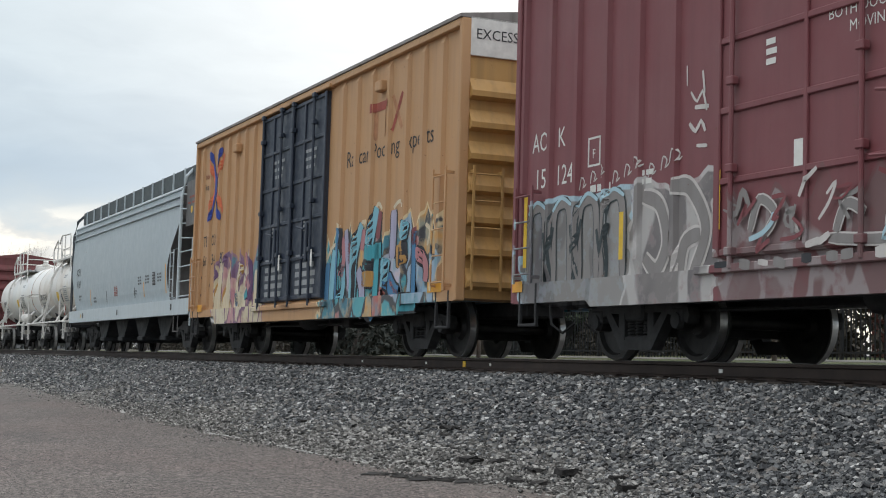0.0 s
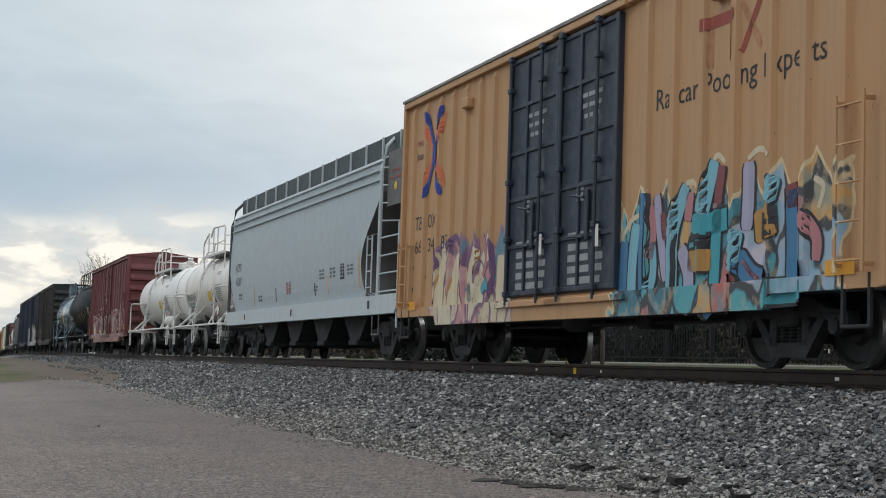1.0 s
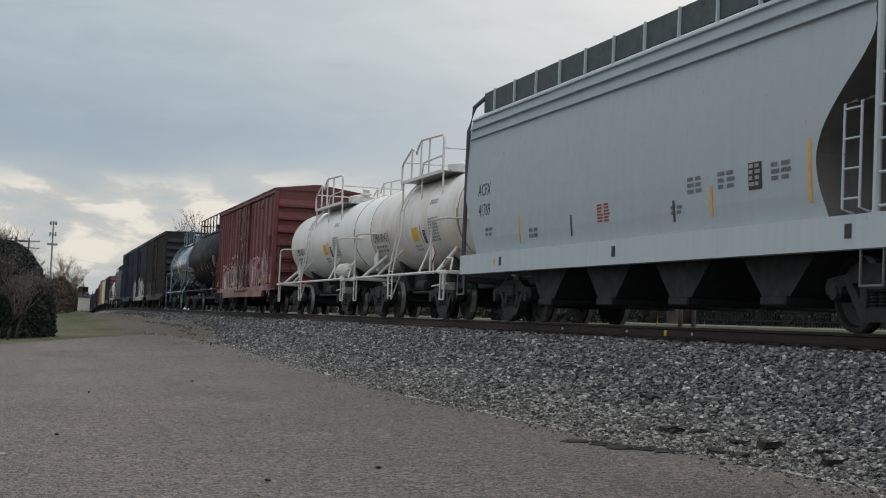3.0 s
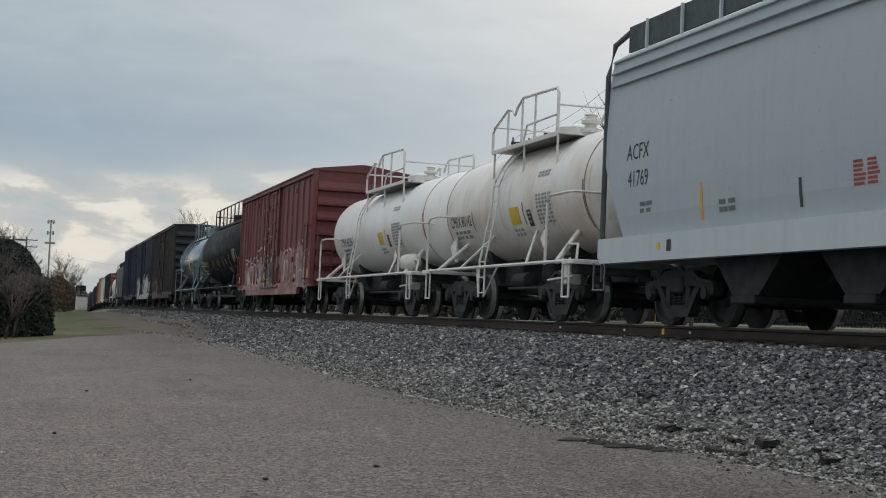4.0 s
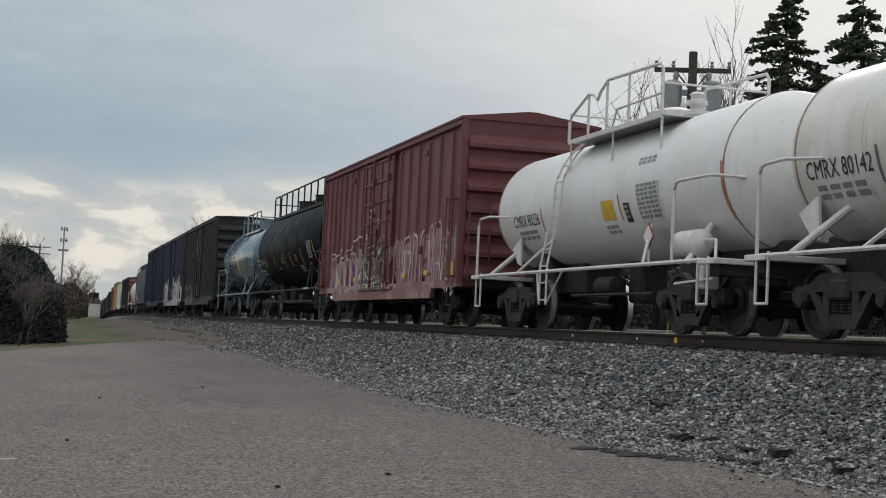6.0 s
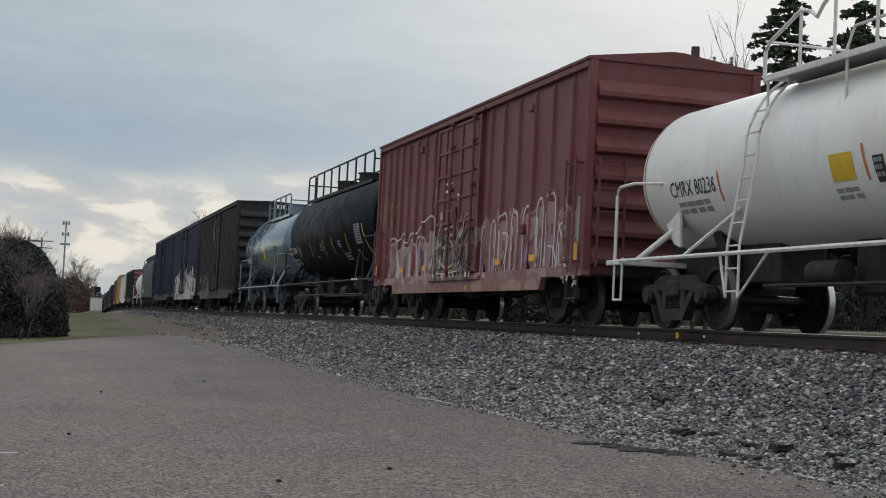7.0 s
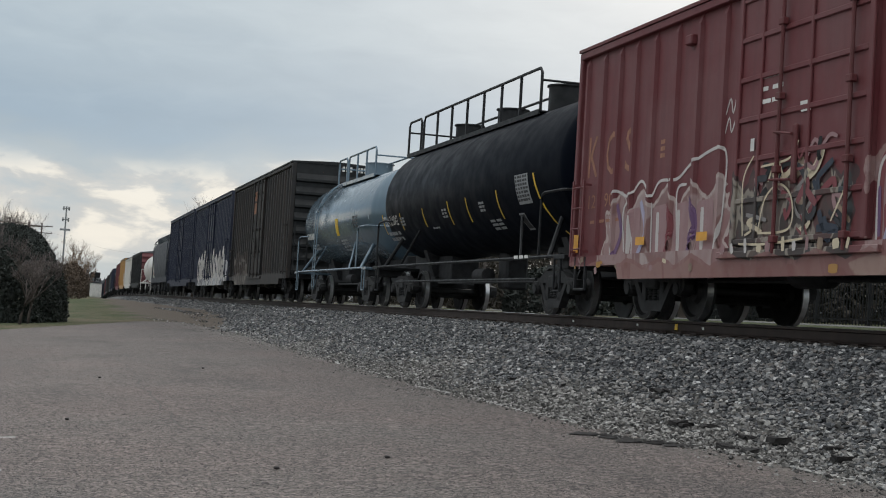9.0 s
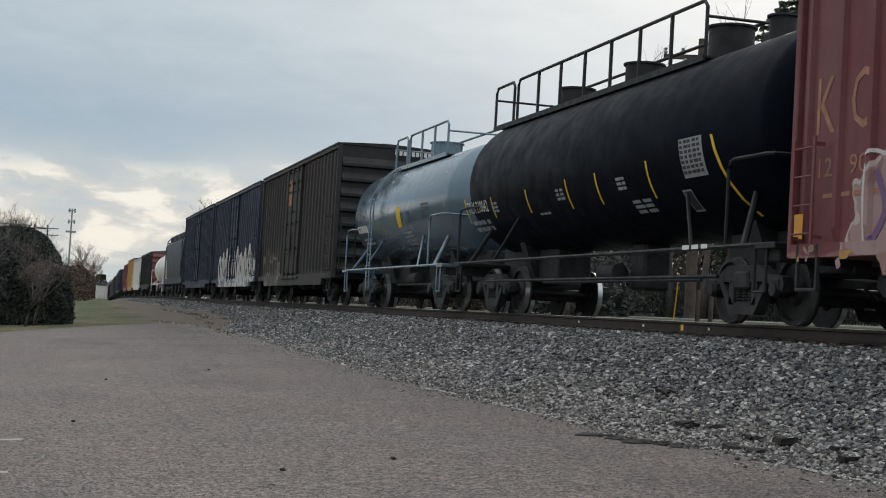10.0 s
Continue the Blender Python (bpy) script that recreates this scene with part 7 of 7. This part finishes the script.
def utility_pole(x, y, top, arm, turn, transformers=0, second=0.0):
    t = tagged(new("utility_pole"), "weathered wooden utility pole with a crossarm" + (" and grey transformers" if transformers else ""), "utility pole", "utility poles")
    z0 = ground_height(x, y)
    t.matrix_basis = pose(x, y, z0, 0, 0, turn)
    h = top - z0
    part("pole", Solid().tube([(0, 0, -0.2), (0, 0, h)], 0.15, 10, 0.11), "pole", t)
    for zz in (h - 0.45,) + ((h - 0.45 - second,) if second else ()):
        s = Solid().box(-arm, arm, 0.10, 0.20, zz - 0.06, zz + 0.06, 0.01)
        s.tube([(-arm * 0.45, 0.15, zz), (0, 0.13, zz - 0.6)], 0.02, 5)
        s.tube([(arm * 0.45, 0.15, zz), (0, 0.13, zz - 0.6)], 0.02, 5)
        c = part("crossarm", s, "pole", t)
        for k in (-0.95, -0.5, 0.5, 0.95):
            part("insulator", Solid().lathe([(zz + 0.06, 0.03), (zz + 0.12, 0.055), (zz + 0.16, 0.03), (zz + 0.22, 0.05), (zz + 0.24, 0.02)], "z", 10, (arm * k, 0.15, 0)), "steel", c)
    for k in range(transformers):
        sx = -1 if k == 0 else 1
        zt = h - 1.22
        s = Solid().lathe([(zt - 0.45, 0.20), (zt - 0.42, 0.25), (zt + 0.42, 0.25), (zt + 0.46, 0.20), (zt + 0.5, 0.1)], "z", 20, (sx * 0.50, 0.1, 0))
        s.lathe([(zt + 0.48, 0.05), (zt + 0.6, 0.08), (zt + 0.72, 0.04)], "z", 10, (sx * 0.42, 0.1, 0))
        s.box(sx * 0.1, sx * 0.3, 0.05, 0.15, zt + 0.1, zt + 0.25)
        part("transformer", s, "steel", t, "grey can transformer")
    return t


def wire(a, b, sag, label="overhead cable"):
    pts = []
    for i in range(13):
        f = i / 12
        p = Vector(a).lerp(Vector(b), f)
        p.z -= sag * 4 * f * (1 - f)
        pts.append(p)
    tagged(part("cable", Solid().tube(pts, 0.007, 4), "pole"), "thin dark overhead cable strung between poles", "cable", "overhead cables")


def at(az, dist):
    return dist * math.sin(radians(az)), dist * math.cos(radians(az))


def height_at(el, dist):
    return EYE + dist * math.tan(radians(el))


# behind the train
P1 = at(25.6, 38.0)
utility_pole(*P1, height_at(11.08, 38), 0.98, -24, 2)
P2 = at(20.55, 58.0)
utility_pole(*P2, height_at(7.55, 58), 1.4, -24, 0, 0.0)
P3 = at(16.5, 92.0)
utility_pole(*P3, height_at(5.0, 92), 1.2, -24)
for k in (-0.9, -0.45, 0.45, 0.9):
    wire((P1[0] + k, P1[1], height_at(11.08, 38) - 0.22), (P2[0] + k * 1.3, P2[1], height_at(7.55, 58) - 0.22), 0.5)
    wire((P2[0] + k * 1.3, P2[1], height_at(7.55, 58) - 0.22), (P3[0] + k, P3[1], height_at(5.0, 92) - 0.22), 0.8)
for az, dist, el, seed, mat in ((24.9, 46, 12.6, 3, "twig"), (26.1, 44, 13.8, 5, "twig"), (27.2, 50, 13.2, 8, "twig"), (7.9, 150, 4.65, 11, "twig"), (8.9, 150, 4.6, 12, "twig"), (9.7, 140, 4.3, 16, "twig"), (12.9, 95, 5.2, 13, "twig"), (14.2, 95, 4.9, 14, "twig"),
                                (17.8, 80, 5.4, 19, "twig"), (6.6, 190, 3.6, 15, "twig")):
    x, y = at(az, dist)
    bare_tree(x, y, (height_at(el, dist) - ground_height(x, y)) * 1.02, seed, mat, 0.55 if dist > 60 else 0.42, 5 if dist > 60 else 4, girth=1.0 if dist > 60 else 0.75)
for az, dist, el, r, seed in ((29.1, 52, 13.6, 3.6, 1), (31.9, 50, 13.3, 4.2, 2), (30.4, 56, 10.6, 3.6, 3), (33.4, 52, 12.6, 3.4, 4), (28.3, 60, 8.5, 2.8, 6), (35.5, 55, 11.5, 3.5, 5)):
    x, y = at(az, dist)
    spruce(x, y, height_at(el, dist) - ground_height(x, y), r, seed, 0.7)


def fence(x, y0, y1):
    t = tagged(new("fence"), "black iron picket fence on the grass beyond the track", "fence")
    z0 = ground_height(x, 25) - 0.02
    t.matrix_basis = pose(x, 0, z0)
    picket = Solid().box(-0.012, 0.012, -0.012, 0.012, 0.06, 1.5, 0.003).mesh("picket", "black")
    post = Solid().box(-0.035, 0.035, -0.035, 0.035, 0, 1.6, 0.006).mesh("post", "black")
    n = int((y1 - y0) / 0.14)
    for i in range(n):
        y = y0 + i * 0.14
        if i % 17 == 0:
            part("post", post, None, t, place=pose(0, y, 0))
        else:
            part("picket", picket, None, t, place=pose(0, y, 0))
    for z in (0.2, 1.3):
        part("fence_rail", Solid().box(-0.018, 0.018, y0, y1, z - 0.02, z + 0.02), "black", t)


fence(19.5, 14, 50)
tagged(part("footpath", Solid().box(16.2, 17.6, -10, 95, 1.4, 1.56, 0.03), "concrete"), "pale concrete kerb and footpath beyond the track", "path", kind="structure")
M["brick"] = plain("dull_red_brickwork", (0.17, 0.065, 0.055), 0.9, 0, 0.3, 2.0)
for x, y, w in ((27.5, 29, 5.0), (28, 37, 3.0)):
    s = Solid().box(-0.4, 0.4, -w / 2, w / 2, 0, 1.25, 0.03)
    s.box(-0.46, 0.46, -w / 2 - 0.05, w / 2 + 0.05, 1.25, 1.36, 0.02)
    b = part("garden_wall", s, "brick", place=pose(x, y, ground_height(x, y) - 0.03))
    tagged(b, "low dull-red brick wall behind the fence", "wall")
for k, (az, dist, r, h) in enumerate(((20.9, 40, 1.6, 1.3), (18.5, 55, 2.0, 1.5), (15.5, 70, 2.5, 1.7), (27.8, 50, 1.5, 1.6), (32.0, 47, 1.8, 1.9), (35.8, 45, 1.7, 1.8), (23.0, 48, 2.2, 2.0), (12.0, 95, 3.0, 2.4), (38.5, 43, 1.4, 1.2))):
    x, y = at(az, dist)
    shrub("shrub", x, y, r, r, h, 2600, "brush" if k % 3 else "yew", 40 + k, "scrubby brown bush beyond the track" if k % 3 else "dark evergreen bush beyond the track", 0.10)
x, y = at(24.95, 27.0)
s = Solid().tube([(0, 0, 0), (0.14, 0.1, 1.3)], 0.012, 6)
tagged(part("marker_rod", s, "yellow", place=pose(x, y, ground_height(x, y))), "leaning yellow guy-wire marker in the grass", "marker")
for az, dist, hh in ((25.9, 30, 0.9), (26.4, 30, 0.9), (37.2, 26, 1.3)):
    x, y = at(az, dist)
    tagged(part("bollard", Solid().lathe([(0, 0.045), (hh - 0.03, 0.045), (hh, 0.02)], "z", 10), "pole", place=pose(x, y, ground_height(x, y))), "thin dark wooden post in the grass", "post", "posts in the grass")

# beside the lot
shrub("hedge_bush", -0.2, 62.0, 2.2, 2.6, 3.85, 70000, "yew", 77, "large rounded dark evergreen bush on the grass", 0.075)
for x, y, h, seed in ((-0.9, 54.5, 4.3, 21), (0.30, 57.0, 4.0, 22), (0.62, 58.5, 3.7, 24), (-1.6, 57.0, 4.6, 25), (-2.3, 55.0, 4.4, 26)):
    bare_tree(x, y, h, seed, "twig", 0.55, 5, label="young leafless ornamental tree with dense twigs")
for az, dist, el, seed in ((-1.3, 105, 4.3, 31), (-0.5, 110, 3.9, 32), (0.2, 120, 3.4, 33), (0.7, 125, 2.7, 37), (1.9, 130, 2.0, 34), (2.35, 135, 2.25, 35), (2.7, 140, 1.5, 36), (2.2, 160, 1.8, 38)):
    x, y = at(az, dist)
    bare_tree(x, y, height_at(el, dist) - ground_height(x, y), seed, "twig_tan" if az > 1.5 else "twig", 0.55, 5)
for az, dist, r, h in ((2.1, 120, 1.2, 2.7), (2.35, 140, 1.1, 2.3), (1.8, 115, 1.4, 2.6), (2.3, 170, 2.0, 2.9)):
    x, y = at(az, dist)
    shrub("shrub", x, y, r, r, h, 2500, "scrub", int(az * 100), "brown leafless scrub along the line", 0.10)
PA, PB, PC = at(-0.3, 150), at(0.4, 185), at(0.87, 225)
for p, el, d in ((PA, 2.62, 150), (PB, 2.5, 185), (PC, 2.5, 225)):
    utility_pole(*p, height_at(el, d), 1.6, 10, 0, 1.0)
for k in (-1.4, 1.4):
    wire((PA[0] + k, PA[1], height_at(2.62, 150) - 0.25), (PC[0] + k, PC[1], height_at(2.5, 225) - 0.25), 0.6)
wire((PC[0], PC[1], height_at(2.3, 225)), (*at(5.5, 240), height_at(1.6, 240)), 1.0)


def cell_tower():
    D = 600.0
    x, y = at(1.72, D)
    t = tagged(new("cell_tower"), "tall slim mobile phone mast with two antenna rings", "mast")
    t.matrix_basis = pose(x, y, 0)
    top = height_at(3.17, D)
    part("mast", Solid().tube([(0, 0, 0), (0, 0, top)], 0.42, 10, 0.28), "steel", t)
    for z in (top - 0.6, top - 5.0, top - 9.0):
        s = Solid()
        for k in range(3):
            a = k * 2.094 + 0.5
            b = a + 2.094
            s.tube([(1.7 * math.cos(a), 1.7 * math.sin(a), z), (1.7 * math.cos(b), 1.7 * math.sin(b), z)], 0.11, 5)
            for f in (0.15, 0.5, 0.85):
                px, py = 1.7 * (math.cos(a) * (1 - f) + math.cos(b) * f), 1.7 * (math.sin(a) * (1 - f) + math.sin(b) * f)
                s.box(px - 0.11, px + 0.11, py - 0.11, py + 0.11, z - 0.8, z + 0.8, 0.05)
        if z < top - 8:
            s = Solid().box(-2, 2, -0.3, 0.3, z - 0.4, z + 0.4, 0.1)
        part("antenna_ring", s, "steel", t)


cell_tower()
x, y = at(3.0, 135.0)
cab = tagged(new("signal_cabinet"), "pale grey railway signal cabinet beside the line", "cabinet")
cab.matrix_basis = pose(x, y, ground_height(x, y))
part("cabinet_body", Solid().box(-0.5, 0.5, -0.5, 0.5, 0, 1.25, 0.04), "whitebar", cab)
part("cabinet_roof", Solid().prism([(-0.58, 1.25), (0.58, 1.25), (0, 1.42)], -0.56, 0.56, "y"), "grey_dark", cab)
part("cabinet_door", Solid().box(-0.4, 0.4, -0.53, -0.5, 0.12, 1.15, 0.01), "whitebar", cab)
sig = tagged(new("signal_post"), "dark railway signal post beside the cabinet", "signal")
sig.matrix_basis = pose(x + 0.2, y + 6, ground_height(x, y + 6))
part("post", Solid().tube([(0, 0, 0), (0, 0, 2.4)], 0.07, 8), "black", sig)
part("signal_head", Solid().box(-0.45, 0.45, -0.1, 0.1, 1.8, 2.3, 0.04), "black", sig)


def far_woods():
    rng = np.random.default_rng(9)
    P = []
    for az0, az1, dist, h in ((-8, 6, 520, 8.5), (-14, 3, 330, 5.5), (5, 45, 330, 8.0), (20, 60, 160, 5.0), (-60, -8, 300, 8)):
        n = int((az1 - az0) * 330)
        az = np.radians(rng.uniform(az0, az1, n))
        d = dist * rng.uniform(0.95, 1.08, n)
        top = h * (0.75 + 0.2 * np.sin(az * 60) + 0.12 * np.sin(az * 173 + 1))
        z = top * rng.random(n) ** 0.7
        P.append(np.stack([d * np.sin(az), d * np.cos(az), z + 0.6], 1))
    # no air between: the haze is only in the leaf colour
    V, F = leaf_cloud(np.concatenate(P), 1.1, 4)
    tagged(part("far_woods", sheet("far_woods", V, F, "haze"), None), "line of leafless woods on the horizon, greyed in colour for haze", "woods", kind="stuff")


far_woods()


def scrub_row():
    rng = np.random.default_rng(19)
    n = 70000
    y = rng.uniform(6, 130, n)
    x = 25 + rng.normal(size=n) * 1.2 + y * 0.05
    top = 3.4 + 1.2 * np.clip((y - 45) / 40, 0, 1) + 0.5 * np.sin(y * 0.31) + 0.35 * np.sin(y * 0.83 + 1)
    z = np.array([ground_height(a, b) for a, b in zip(x, y)]) + top * rng.random(n) ** 0.8
    V, F = leaf_cloud(np.stack([x, y, z], 1), 0.13, 6)
    tagged(part("scrub", sheet("scrub", V, F, "brush"), None), "dense dull brown scrub along the far side of the track", "scrub", kind="stuff")


scrub_row()


# ---------------------------------------------------------------- motion of the train
def rolled(t):
    ts, ds = zip(*ROLLED)
    return float(np.interp(t, ts, ds))


def place(u, t):
    y = u - rolled(t)
    slope = 2 * BEND * max(min(y, STRAIGHT), 0.0)
    return pose(TRACK + bend(y), y, RAIL - dip(y), 0, 0, -math.degrees(math.atan(slope)))


def motions():
    start = rolled(0.0)
    ticks = [2 * i / FPS for i in range(151)]
    turn = [math.degrees((rolled(t) - start) / WR) for t in ticks]
    for car, u, wheels in CARS:
        walk(car, [(t, place(u, t)) for t, _ in ROLLED])
        if u < 116:
            for wheel, wy in wheels:
                walk(wheel, [(t, pose(0, wy, WR, a % 360)) for t, a in zip(ticks, turn)])


motions()
